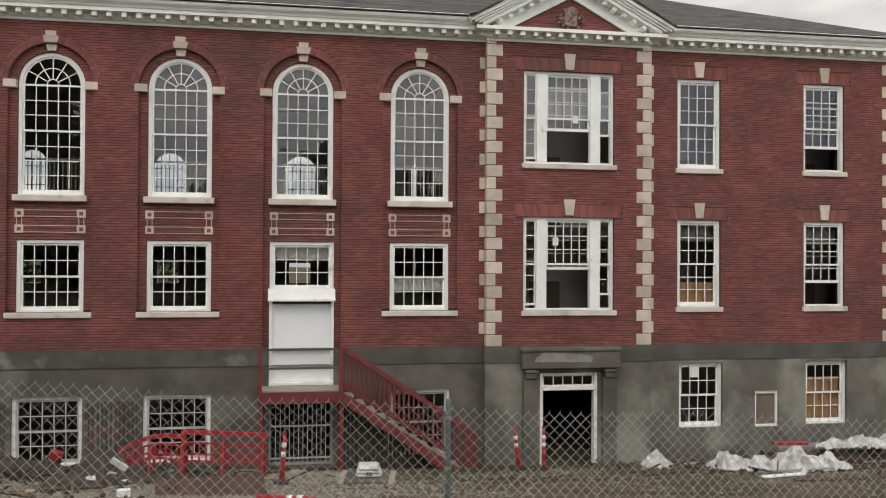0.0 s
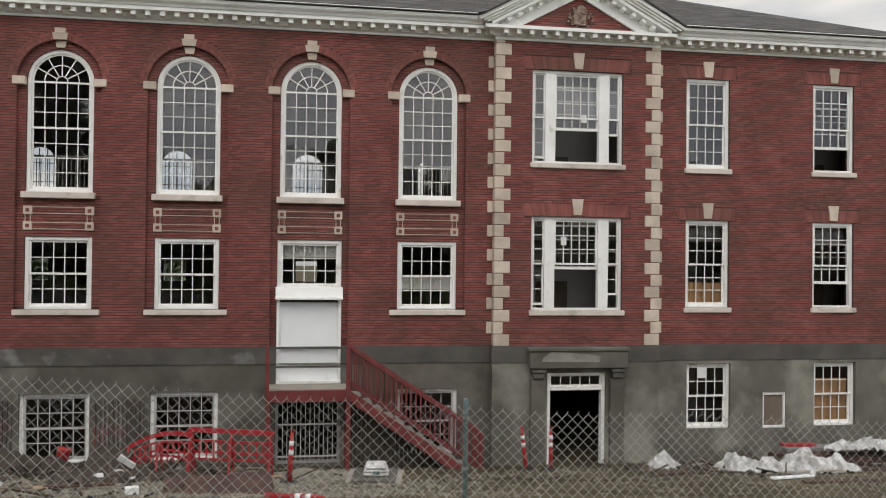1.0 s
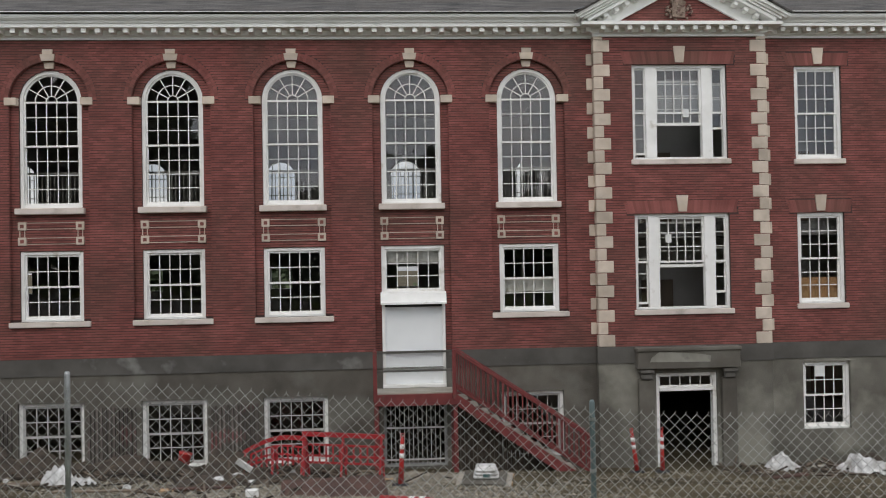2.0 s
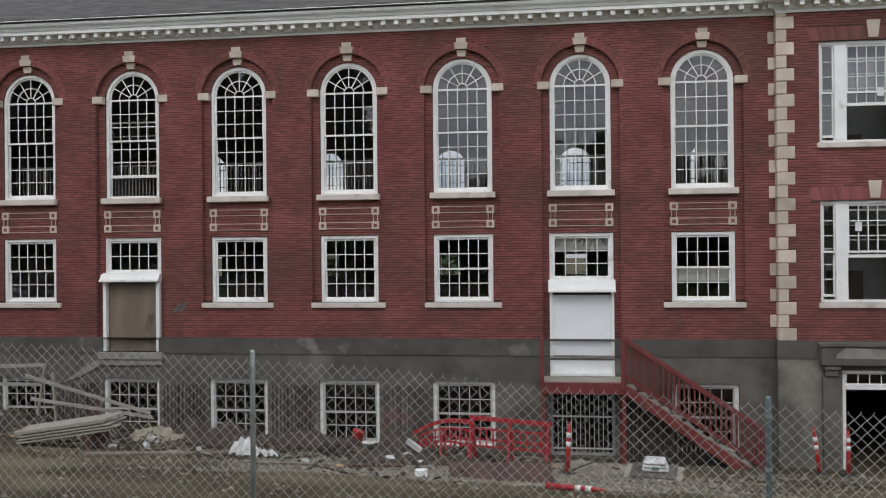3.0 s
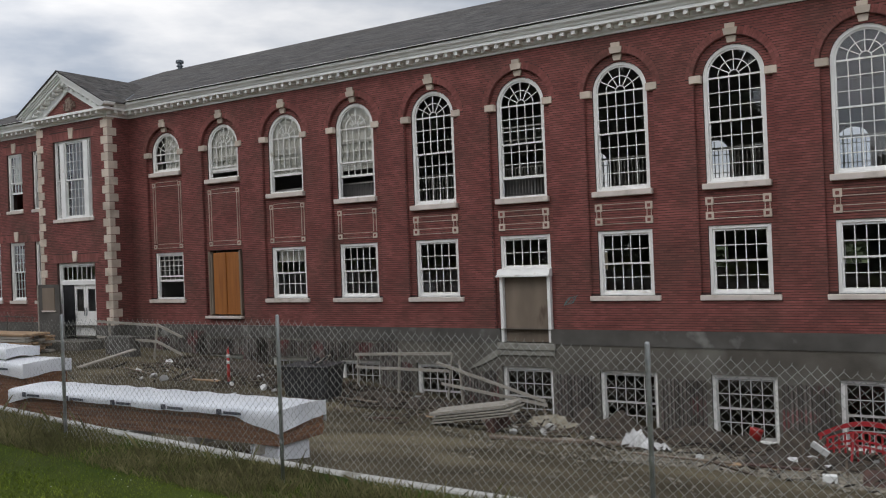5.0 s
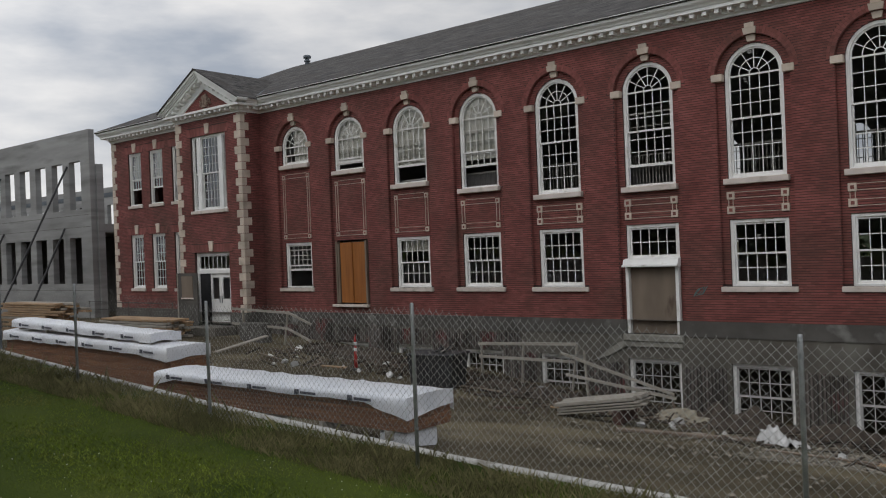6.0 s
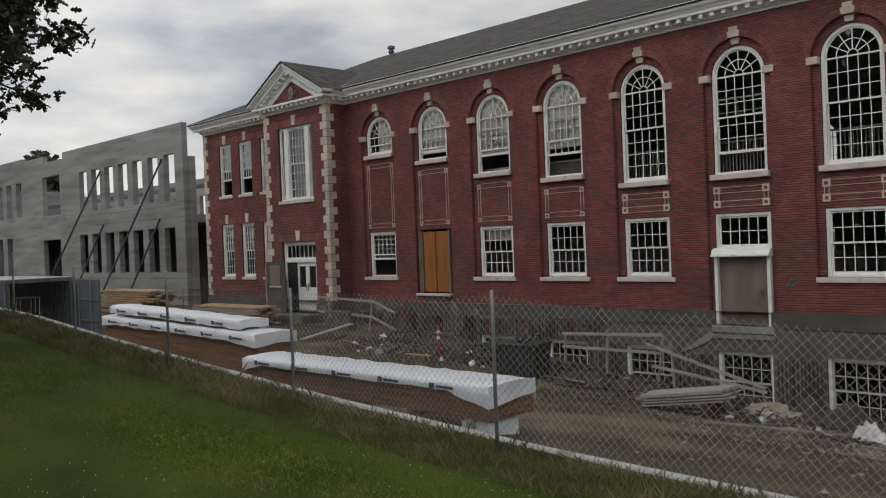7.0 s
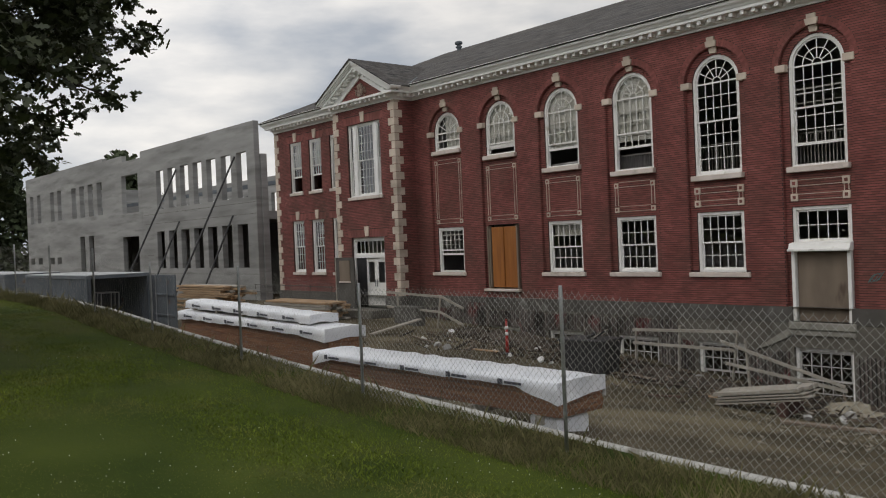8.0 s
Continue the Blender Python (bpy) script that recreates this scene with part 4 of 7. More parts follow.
triple_window(PAV_R, PAV_YR + 0.08, 1.285, 8.41, 10.94, 3, 3, "large white three-part sash window, middle sash raised", 0.86, 0.75)
triple_window(PAV_R, PAV_YR + 0.08, 1.285, 4.43, 6.97, 3, 3, "large white three-part sash window, middle sash raised", 1.05, 0.35)
triple_window(PAV_L, PAV_Y + 0.08, 1.24, 7.80, 11.0, 4, 4, "large white three-part sash window", 0.0)
for z, dx in ((9.55, 0.2), (6.2, -0.35)):
    thing("paper_notice", Build().box(PAV_R + dx - 0.08, PAV_R + dx + 0.08, PAV_YR + 0.105, PAV_YR + 0.11, z, z + 0.22), PAPER, "white paper sheet stuck on a pane", "notice")


# ---------- cornice ----------
EAVE_PATH = [(WING_L, 13.0), (WING_L, 0), (PAV_L - PAV_W, 0), (PAV_L - PAV_W, PAV_Y), (PAV_L + PAV_W, PAV_Y), (PAV_L + PAV_W, 0), (PAV_R - PAV_W, 0), (PAV_R - PAV_W, PAV_YR), (PAV_R + PAV_W, PAV_YR), (PAV_R + PAV_W, 0), (WING_R, 0), (WING_R, 13.0)]
PROFILE = [(0.0, 11.68), (0.05, 11.68), (0.05, 11.735), (0.08, 11.76), (0.11, 11.775), (0.11, 11.905), (0.40, 11.91), (0.40, 12.0), (0.0, 12.02)]
CROWN = [(0.40, 12.0), (0.43, 12.01), (0.46, 12.06), (0.53, 12.12), (0.55, 12.16), (0.55, 12.205), (0.0, 12.21)]


def offset_path(path, o):
    """The path moved outwards (towards -y at the front) by o, mitred."""
    out = []
    for i, p in enumerate(path):
        ns = []
        for a, c in ((i - 1, i), (i, i + 1)):
            if 0 <= a and c < len(path):
                dx, dy = path[c][0] - path[a][0], path[c][1] - path[a][1]
                q = math.hypot(dx, dy)
                ns.append((dy / q, -dx / q))
        if len(ns) == 1:
            out.append((p[0] + o * ns[0][0], p[1] + o * ns[0][1]))
        else:
            out.append((p[0] + o * (ns[0][0] + ns[1][0]), p[1] + o * (ns[0][1] + ns[1][1])))
    return out


cornice = thing("cornice", None, None, "grey-white painted wooden cornice with modillion blocks", "cornice", kind="structure")
b = Build()
rails = [[(x, y, z) for x, y in offset_path(EAVE_PATH, o)] for o, z in PROFILE]
for ra, rb in zip(rails, rails[1:]):
    for i in range(len(EAVE_PATH) - 1):
        b.face([ra[i], ra[i + 1], rb[i + 1], rb[i]])
part("moulding", b, CORNICE, cornice)
# the crown runs along the eaves and stops at the pediments
for path in (EAVE_PATH[:4], EAVE_PATH[4:8], EAVE_PATH[8:]):
    b = Build()
    rails = [[(x, y, z) for x, y in offset_path(path, o)] for o, z in CROWN]
    for ra, rb in zip(rails, rails[1:]):
        for i in range(len(path) - 1):
            b.face([ra[i], ra[i + 1], rb[i + 1], rb[i]])
    for q in (0, -1):
        b.face([r[q] for r in rails])
    part("crown_moulding", b, CORNICE, cornice)
mod = Build()
mod.cbox(-0.064, 0.064, -0.345, -0.10, -0.125, 0.0, 0.01)
mod_mesh = mod.mesh("modillion", CORNICE)
for i in range(len(EAVE_PATH) - 1):
    (xa, ya), (xb, yb) = EAVE_PATH[i], EAVE_PATH[i + 1]
    ln = math.hypot(xb - xa, yb - ya)
    if ln > 12.5 and abs(xa - xb) < 0.1:
        continue
    n = max(2, round(ln / 0.352))
    for k in range(n):
        t = (k + 0.5) / n
        m = new("modillion", mod_mesh)
        m.parent = cornice
        m.location = (xa + (xb - xa) * t, ya + (yb - ya) * t, 11.909)
        m.rotation_euler = (0, 0, math.atan2(yb - ya, xb - xa))

# ---------- roof ----------
RIDGE_Y, RIDGE_Z, OUT = 6.5, 15.38, 0.6
SLOPE = (RIDGE_Z - 12.28) / (RIDGE_Y + OUT)
roof = thing("roof", None, None, "dark grey asphalt shingle hip roof", "roof", kind="structure")
b = Build()
L, R, F, K = WING_L - OUT, WING_R + OUT, -OUT, DEPTH + OUT
hip = RIDGE_Y + OUT
c = [(L, F, 12.28), (R, F, 12.28), (R, K, 12.28), (L, K, 12.28)]
r0, r1 = (L + hip, RIDGE_Y, RIDGE_Z), (R - hip, RIDGE_Y, RIDGE_Z)
GAB_H, GAB_W = 1.50, PAV_W + 0.54
APEX = 12.14 + GAB_H
valley_y = (APEX + 0.1 - 12.28) / SLOPE - OUT
eave = [c[0]]
for cx in (PAV_L, PAV_R):
    eave += [(cx - GAB_W - 0.04, F, 12.28), (cx, valley_y, APEX + 0.1), (cx + GAB_W + 0.04, F, 12.28)]
eave.append(c[1])
b.face(eave + [r1, r0])
b.face([c[2], c[3], r0, r1])
b.face([c[3], c[0], r0])
b.face([c[1], c[2], r1])
for p, q in ((eave[0], eave[1]), (eave[3], eave[4]), (eave[6], eave[7]), (c[1], c[2]), (c[2], c[3]), (c[3], c[0])):
    b.face([p, q, (q[0], q[1], 12.21), (p[0], p[1], 12.21)])
part("main_slope", b, ROOF, roof)
for xa, xb in ((L, PAV_L - PAV_W - 0.6), (PAV_L + PAV_W + 0.6, PAV_R - PAV_W - 0.6), (PAV_R + PAV_W + 0.6, R)):
    part("drip_edge", Build().beam((xa, F - 0.012, 12.245), (xb, F - 0.012, 12.245), 0.03, 0.022), CORNICE, roof, "pale metal drip edge")
for cx, py, w in ((PAV_R, PAV_YR, pav_r), (PAV_L, PAV_Y, pav_l)):
    apex, yb = APEX, valley_y
    b = Build()
    for s in (-1, 1):
        e = (cx + s * (GAB_W + 0.04), py - 0.60, 12.19)
        e2 = (cx + s * (GAB_W + 0.04), -OUT + 0.05, 12.19)
        t0, t1 = (cx, py - 0.60, apex + 0.10), (cx, yb, apex + 0.10)
        b.face([e, e2, t1, t0])
        lo = lambda p: (p[0], p[1], p[2] - 0.05)
        b.face([lo(e), lo(e2), lo(t1), lo(t0)])
        b.face([e, t0, lo(t0), lo(e)])
        b.face([e, e2, lo(e2), lo(e)])
    part("gable_slope", b, ROOF, roof)
    # raking cornices
    rk = thing("pediment", None, None, "white triangular pediment over the entrance pavilion", "pediment", kind="structure")
    ang = math.atan2(GAB_H, GAB_W)
    ln = math.hypot(GAB_H, GAB_W)
    for s in (-1, 1):
        b = Build()
        m = Matrix.Translation((cx + s * GAB_W, py, 12.14)) @ Matrix.Rotation(0 if s < 0 else math.pi, 4, "Z") @ Matrix.Rotation(-ang, 4, "Y")
        sg = 1 if s < 0 else -1

        def bx(x0, x1, y0, y1, z0, z1):
            ya, yb2 = (y0, y1) if sg > 0 else (-y1, -y0)
            b.cbox(x0, x1, ya, yb2, z0, z1, 0.012, m)
        bx(-0.05, ln + 0.02, -0.55, -0.02, -0.07, 0.045)
        bx(0.03, ln + 0.0, -0.50, -0.02, -0.13, -0.07)
        bx(0.12, ln - 0.03, -0.45, -0.02, -0.19, -0.13)
        bx(0.22, ln - 0.06, -0.40, -0.02, -0.29, -0.19)
        bx(0.55, ln - 0.10, -0.10, -0.02, -0.62, -0.29)
        part("raking_moulding", b, CORNICE, rk)
        n = 8
        for k in range(n):
            b = Build()
            t = 0.72 + (ln - 0.95) * k / (n - 1)
            bx(t - 0.064, t + 0.064, -0.34, -0.10, -0.40, -0.285)
            part("modillion", b, CORNICE, rk)
    b = Build()
    b.prism([(cx - GAB_W + 0.3, 12.02), (cx + GAB_W - 0.3, 12.02), (cx, apex - 0.15)], py + 0.0, py + 0.25)
    part("tympanum", b, MORTAR, rk, "recessed red brick tympanum")
    tri = [q for q in brick_list(cx - GAB_W + 0.3, cx + GAB_W - 0.3, 12.03, apex - 0.5, []) if abs((q[0] + q[1]) / 2 - cx) < (apex - 0.45 - q[3]) / GAB_H * GAB_W]
    bricks_on(rk, tri, py)
    b = Build()
    crest_rng = random.Random(3)
    b.prism([(cx - 0.17, 12.18), (cx + 0.17, 12.18), (cx + 0.18, 12.54), (cx + 0.07, 12.68), (cx - 0.07, 12.68), (cx - 0.18, 12.54)], py - 0.10, py)
    for k in range(60):
        a = crest_rng.uniform(0, 6.28)
        r = crest_rng.uniform(0.06, 0.40)
        x, z = cx + r * math.cos(a), 12.40 + r * 0.75 * math.sin(a)
        b.cbox(x - 0.035, x + 0.035, py - crest_rng.uniform(0.04, 0.13), py, z - 0.03, z + 0.03, 0.015)
    part("carved_crest", b, CREST, rk, "weathered carved stone crest")
    g = 1 if cx < 0 else -1
    b = Build()
    b.beam((cx + g * 2.80, -OUT + 0.12, 12.33), (cx + g * 2.02, 0.53, 12.79), 0.05, 0.012)
    part("valley_flashing", b, STEEL_GREY, roof, "grey metal valley flashing")
# roof vent pipe
v = thing("roof_vent", None, None, "grey metal roof vent pipe with a cap", "roof vent")
part("pipe", Build().tube([(-21.4, 6.2, 14.9), (-21.4, 6.2, 15.55)], 0.11, 14), STEEL_GREY, v)
part("collar", Build().tube([(-21.4, 6.2, 15.36), (-21.4, 6.2, 15.42)], 0.16, 14), STEEL_GREY, v)
part("cap", Build().tube([(-21.4, 6.2, 15.54), (-21.4, 6.2, 15.65), (-21.4, 6.2, 15.70)], [0.19, 0.19, 0.08], 14), STEEL_GREY, v)

# ---------- inside: floors, back wall, ends ----------
BW = [12.5 - 5.1 * k for k in range(-3, 8)]
back = thing("wall_back", None, None, "pale back wall of the hall with arched windows", "wall", kind="structure")
b = Build()
wall_panel(b, WING_L + 0.05, WING_R - 0.05, -1.0, 11.95, DEPTH - 0.4, DEPTH, [(x, 0.62, 7.9, 9.35, True) for x in BW if WING_L + 1 < x < WING_R - 1] + [(x, 0.42, 4.85, 5.65, False) for x in BW if WING_L + 1 < x < WING_R - 1])
part("wall_leaf", b, PLASTER, back)
for s, x in ((1, WING_L), (-1, WING_R - 0.4)):
    thing("wall_end", Build().box(x, x + 0.4, WALL_D + 0.01, DEPTH - 0.41, -1.0, 11.95), BRICK, "red brick end wall", "wall", kind="structure")
for x in (PAV_L + PAV_W, PAV_R - PAV_W):
    thing("wall_partition", Build().box(x - 0.1, x + 0.1, WALL_D + 0.01, DEPTH - 0.41, -1.0, 11.95), PLASTER, "plain interior partition wall", "wall", kind="structure")
for xa, xb, y in ((PAV_R - PAV_W + 0.12, WING_R - 0.45, 2.4), (WING_L + 0.45, PAV_L + PAV_W - 0.12, 2.6)):
    pw = thing("wall_partition", None, None, "pale plastered room wall behind the windows", "wall", kind="structure")
    for za, zb in ((3.01, 6.35), (6.76, 11.69)):
        part("wall_leaf", Build().box(xa, xb, y, y + 0.12, za, zb), PLASTER, pw)
        for k in range(3):
            x = xa + (xb - xa) * (0.15 + 0.36 * k)
            part("door_panel", Build().cbox(x, x + 0.95, y - 0.03, y - 0.002, za, za + 2.15, 0.006), BROWN_PLY, pw, "brown inner door")
for z in (0.2, 3.0, 6.75):
    thing("floor", Build().box(WING_L + 0.42, WING_R - 0.42, WALL_D + 0.01, DEPTH - 0.42, z - 0.25, z), DARK, "dark bare interior floor", "floor", kind="structure")
thing("ceiling", Build().box(WING_L + 0.42, WING_R - 0.42, WALL_D + 0.01, DEPTH - 0.42, 11.7, 11.9), DARK, "dark ceiling", "ceiling", kind="structure")
thing("ceiling", Build().box(WING_L + 0.42, WING_R - 0.42, WALL_D + 0.01, DEPTH - 0.42, 6.36, 6.49), DARK, "dark ceiling of the lower storey", "ceiling", kind="structure")
for x in BW:
    if WING_L + 1 < x < WING_R - 1:
        w = window_root("distant white arched window in the back wall")
        b = Build()
        for k in range(5):
            u = x - 0.6 + 1.2 * k / 4
            b.box(u - 0.015, u + 0.015, DEPTH - 0.25, DEPTH - 0.22, 7.9, 9.35 + (0.55 if 0 < k < 4 else 0))
        for k in range(1, 5):
            b.box(x - 0.6, x + 0.6, DEPTH - 0.24, DEPTH - 0.21, 7.9 + 0.36 * k - 0.015, 7.9 + 0.36 * k + 0.015)
        part("glazing_bars", b, TRIM, w)
# guard rail behind the tall windows
rail = thing("guard_rail", None, None, "grey metal guard rail inside the tall windows", "railing")
rb = Build()
rb.cbox(-13.6, 16.9, 0.60, 0.65, 8.28, 8.33, 0.01)
rb.cbox(-13.6, 16.9, 0.61, 0.64, 7.42, 7.45, 0.01)
part("rail_bar", rb, GRATE, rail)
x = -13.5
rb = Build()
while x < 16.9:
    rb.box(x, x + 0.02, 0.615, 0.635, 6.75, 8.28)
    x += 0.105
part("balusters", rb, GRATE, rail)
rail["kind"] = "structure"

# ---------- doors ----------
def hood(cx, z0, z1, name="door_hood"):
    b = Build()
    pr = [(0.10, z1 + 0.02), (0.0, z1), (-0.08, z1 - 0.02), (-0.13, z0 + 0.07), (-0.20, z0 + 0.05), (-0.20, z0), (0.10, z0)]
    for (ya, za), (yc, zc) in zip(pr, pr[1:] + pr[:1]):
        b.face([(cx - 0.86, ya, za), (cx + 0.86, ya, za), (cx + 0.86, yc, zc), (cx - 0.86, yc, zc)])
    for x in (cx - 0.86, cx + 0.86):
        b.face([(x, y, z) for y, z in pr])
    return b


d1 = thing("door_1", None, None, "white painted plywood boarded doorway above the stair landing", "door", kind="structure")
part("hood", hood(BAYS[1], 4.70, 5.0), TRIM, d1, "white moulded hood with peeling lower edge")
b = Build()
for s in (-1, 1):
    x = BAYS[1] + s * 0.79
    b.cbox(x - 0.04, x + 0.04, -0.02, 0.2, 2.56, 4.70, 0.006)
part("frame", b, TRIM, d1)
part("board", Build().cbox(BAYS[1] - 0.75, BAYS[1] + 0.75, 0.08, 0.10, 2.60, 4.62, 0.004), WHITE_PLY, d1)
# black strip paints the shade between board and hood
part("lintel_gap", Build().box(BAYS[1] - 0.75, BAYS[1] + 0.75, 0.06, 0.12, 4.63, 4.70), BLACK_METAL, d1, "dark gap below the hood")
part("threshold", Build().cbox(BAYS[1] - 0.83, BAYS[1] + 0.83, -0.08, 0.2, 2.52, 2.60, 0.006), TRIM, d1)

d2 = thing("door_2", None, None, "doorway boarded with brown weathered plywood", "door", kind="structure")
part("hood", hood(0, 5.02, 5.24), TRIM, d2, "white moulded hood")
b = Build()
for s in (-1, 1):
    b.cbox(s * 0.78 - 0.05, s * 0.78 + 0.05, -0.03, 0.2, 3.08, 5.02, 0.006)
part("frame", b, TRIM, d2)
part("board", Build().cbox(-0.72, 0.72, 0.10, 0.13, 3.08, 4.99, 0.004), BROWN_PLY, d2)
part("step", Build().cbox(-0.92, 0.95, -0.16, 0.2, 2.86, 3.07, 0.02), PALE_PATCH, d2, "concrete door step")
part("stair_scar", Build().prism([(-2.02, 2.20), (-1.45, 2.40), (-0.85, 2.70), (0.93, 2.72), (0.93, 2.855), (-0.93, 2.855), (-1.1, 2.80)], -0.11, 0.0), PALE_PATCH, d2, "pale sloping scar of a removed concrete stair")

d3 = thing("door_3", None, None, "doorway half closed by upright orange wooden boards", "door", kind="structure")
cx = BAYS[9]
b = Build()
for s in (-1, 1):
    b.cbox(cx + s * 0.79 - 0.04, cx + s * 0.79 + 0.04, 0.0, 0.2, 3.8, 6.2, 0.006)
part("frame", b, BROWN_PLY, d3)
for k in range(4):
    xa = cx - 0.62 + k * 0.342
    part("board", Build().cbox(xa, xa + 0.335, 0.05 - 0.035 * (k % 2), 0.10, 3.85, 6.15, 0.008), ORANGE_WOOD, d3, "fresh orange wooden board")
part("step", Build().cbox(cx - 0.95, cx + 0.95, -0.16, 0.2, 3.70, 3.80, 0.015), SILL, d3)
part("jamb_strip", Build().cbox(cx - 0.74, cx - 0.66, 0.02, 0.10, 3.85, 6.1, 0.004), BROWN_PLY, d3, "peeling jamb strip")

# entrance of the right pavilion: open dark doorway with a stone surround
d4 = thing("door_4", None, None, "open dark basement doorway with a grey stone surround", "door", kind="structure")
yf = PAV_YR - 0.06
for s in (-1, 1):
    x = PAV_R + s * 1.11
    b = Build()
    b.cbox(x - 0.20, x + 0.20, yf - 0.14, yf + 0.01, -0.3, 2.62, 0.015)
    part("pilaster", b, CONCRETE, d4)
    b = Build()
    b.cbox(x - 0.15, x + 0.15, yf - 0.20, yf - 0.1, 2.62, 2.78, 0.02).cbox(x - 0.19, x + 0.19, yf - 0.24, yf - 0.1, 2.78, 2.87, 0.015)
    part("bracket", b, CONCRETE_DARK, d4)
part("lintel", Build().cbox(PAV_R - 1.37, PAV_R + 1.37, yf - 0.26, yf + 0.05, 2.89, 3.40, 0.02).cbox(PAV_R - 1.40, PAV_R + 1.40, yf - 0.30, yf + 0.05, 3.35, 3.45, 0.02), CONCRETE, d4)
part("patch", Build().prism([(PAV_R - 1.05, 3.08), (PAV_R + 0.55, 3.06), (PAV_R + 0.58, 3.22), (PAV_R + 0.3, 3.27), (PAV_R - 0.2, 3.31), (PAV_R - 0.8, 3.34), (PAV_R - 1.0, 3.2)], yf - 0.266, yf - 0.258), PALE_PATCH, d4, "pale repaired plaster patch")
b = Build()
for s in (-1, 1):
    x = PAV_R + s * 0.77
    b.cbox(x - 0.05, x + 0.05, PAV_YR, PAV_YR + 0.2, 0.1, 2.75, 0.006)
b.cbox(PAV_R - 0.72, PAV_R + 0.72, PAV_YR, PAV_YR + 0.2, 2.68, 2.75, 0.006).cbox(PAV_R - 0.72, PAV_R + 0.72, PAV_YR - 0.02, PAV_YR + 0.2, 2.27, 2.38, 0.006)
part("frame", b, TRIM, d4)
sash(d4, PAV_R, PAV_YR + 0.06, 1.44, 2.38, 2.68, 5, 1, rail=0.035, bottom=0.035)

# entrance of the left pavilion: white double door with a transom
d5 = thing("door_5", None, None, "white double entrance door with glazed upper panels", "door", kind="structure")
cx = PAV_L
yy = PAV_Y + 0.1
b = Build()
b.cbox(cx - 1.24, cx - 1.12, yy, yy + 0.16, 2.9, 6.0, 0.006).cbox(cx + 1.12, cx + 1.24, yy, yy + 0.16, 2.9, 6.0, 0.006)
b.cbox(cx - 1.12, cx + 1.12, yy, yy + 0.16, 5.88, 6.0, 0.006).cbox(cx - 1.12, cx + 1.12, yy - 0.03, yy + 0.16, 5.10, 5.26, 0.006)
part("frame", b, TRIM, d5)
sash(d5, cx, yy + 0.05, 2.24, 5.26, 5.88, 7, 1, rail=0.05, bottom=0.05)
for k, (xa, xb) in enumerate(((cx - 0.36, cx + 0.36), (cx + 0.37, cx + 1.10))):
    b = Build()
    b.cbox(xa, xa + 0.13, yy + 0.05, yy + 0.10, 2.95, 5.10, 0.006).cbox(xb - 0.13, xb, yy + 0.05, yy + 0.10, 2.95, 5.10, 0.006)
    b.cbox(xa + 0.13, xb - 0.13, yy + 0.05, yy + 0.10, 2.95, 4.02, 0.006).cbox(xa + 0.13, xb - 0.13, yy + 0.05, yy + 0.10, 4.92, 5.10, 0.006)
    b.cbox(xa + 0.16, xb - 0.16, yy + 0.035, yy + 0.06, 3.1, 3.6, 0.012)
    leaf = part("leaf", b, TRIM, d5)
    pane(leaf, (xa + xb) / 2, yy + 0.075, 4.47, xb - xa - 0.26, 0.90)
    part("handle", Build().tube([(xb - 0.07 if k == 0 else xa + 0.07, yy + 0.02, 3.85), (xb - 0.07 if k == 0 else xa + 0.07, yy + 0.02, 4.15)], 0.015), STEEL_GREY, leaf, "steel pull handle")
# the shade of the open bay is painted as a solid black panel
part("side_panel", Build().cbox(cx - 1.12, cx - 0.37, yy + 0.06, yy + 0.10, 2.95, 5.10, 0.006), BLACK_METAL, d5, "dark open side bay")
n5 = thing("plywood_hoarding", None, None, "grey board standing open beside the double door", "board")
part("panel", Build().cbox(-21.55, -20.15, -1.55, -1.49, 2.9, 5.15, 0.006), CONCRETE_DARK, n5)
part("pane_board", Build().cbox(-21.26, -20.45, -1.575, -1.548, 4.10, 5.02, 0.006), BROWN_PLY, n5, "brown boarded upper light")
part("ledge", Build().cbox(-21.30, -20.40, -1.60, -1.548, 4.04, 4.10, 0.006), SILL, n5, "pale ledge")
part("edge_strip", Build().cbox(-21.62, -21.552, -1.57, -1.47, 2.8, 5.15, 0.006), WOOD_GREY, n5)
thing("entrance_step", Build().cbox(cx - 1.6, cx + 1.6, PAV_Y - 1.1, PAV_Y - 0.07, 2.3, 2.92, 0.02), CONCRETE, "grey concrete entrance landing", "step", kind="structure")


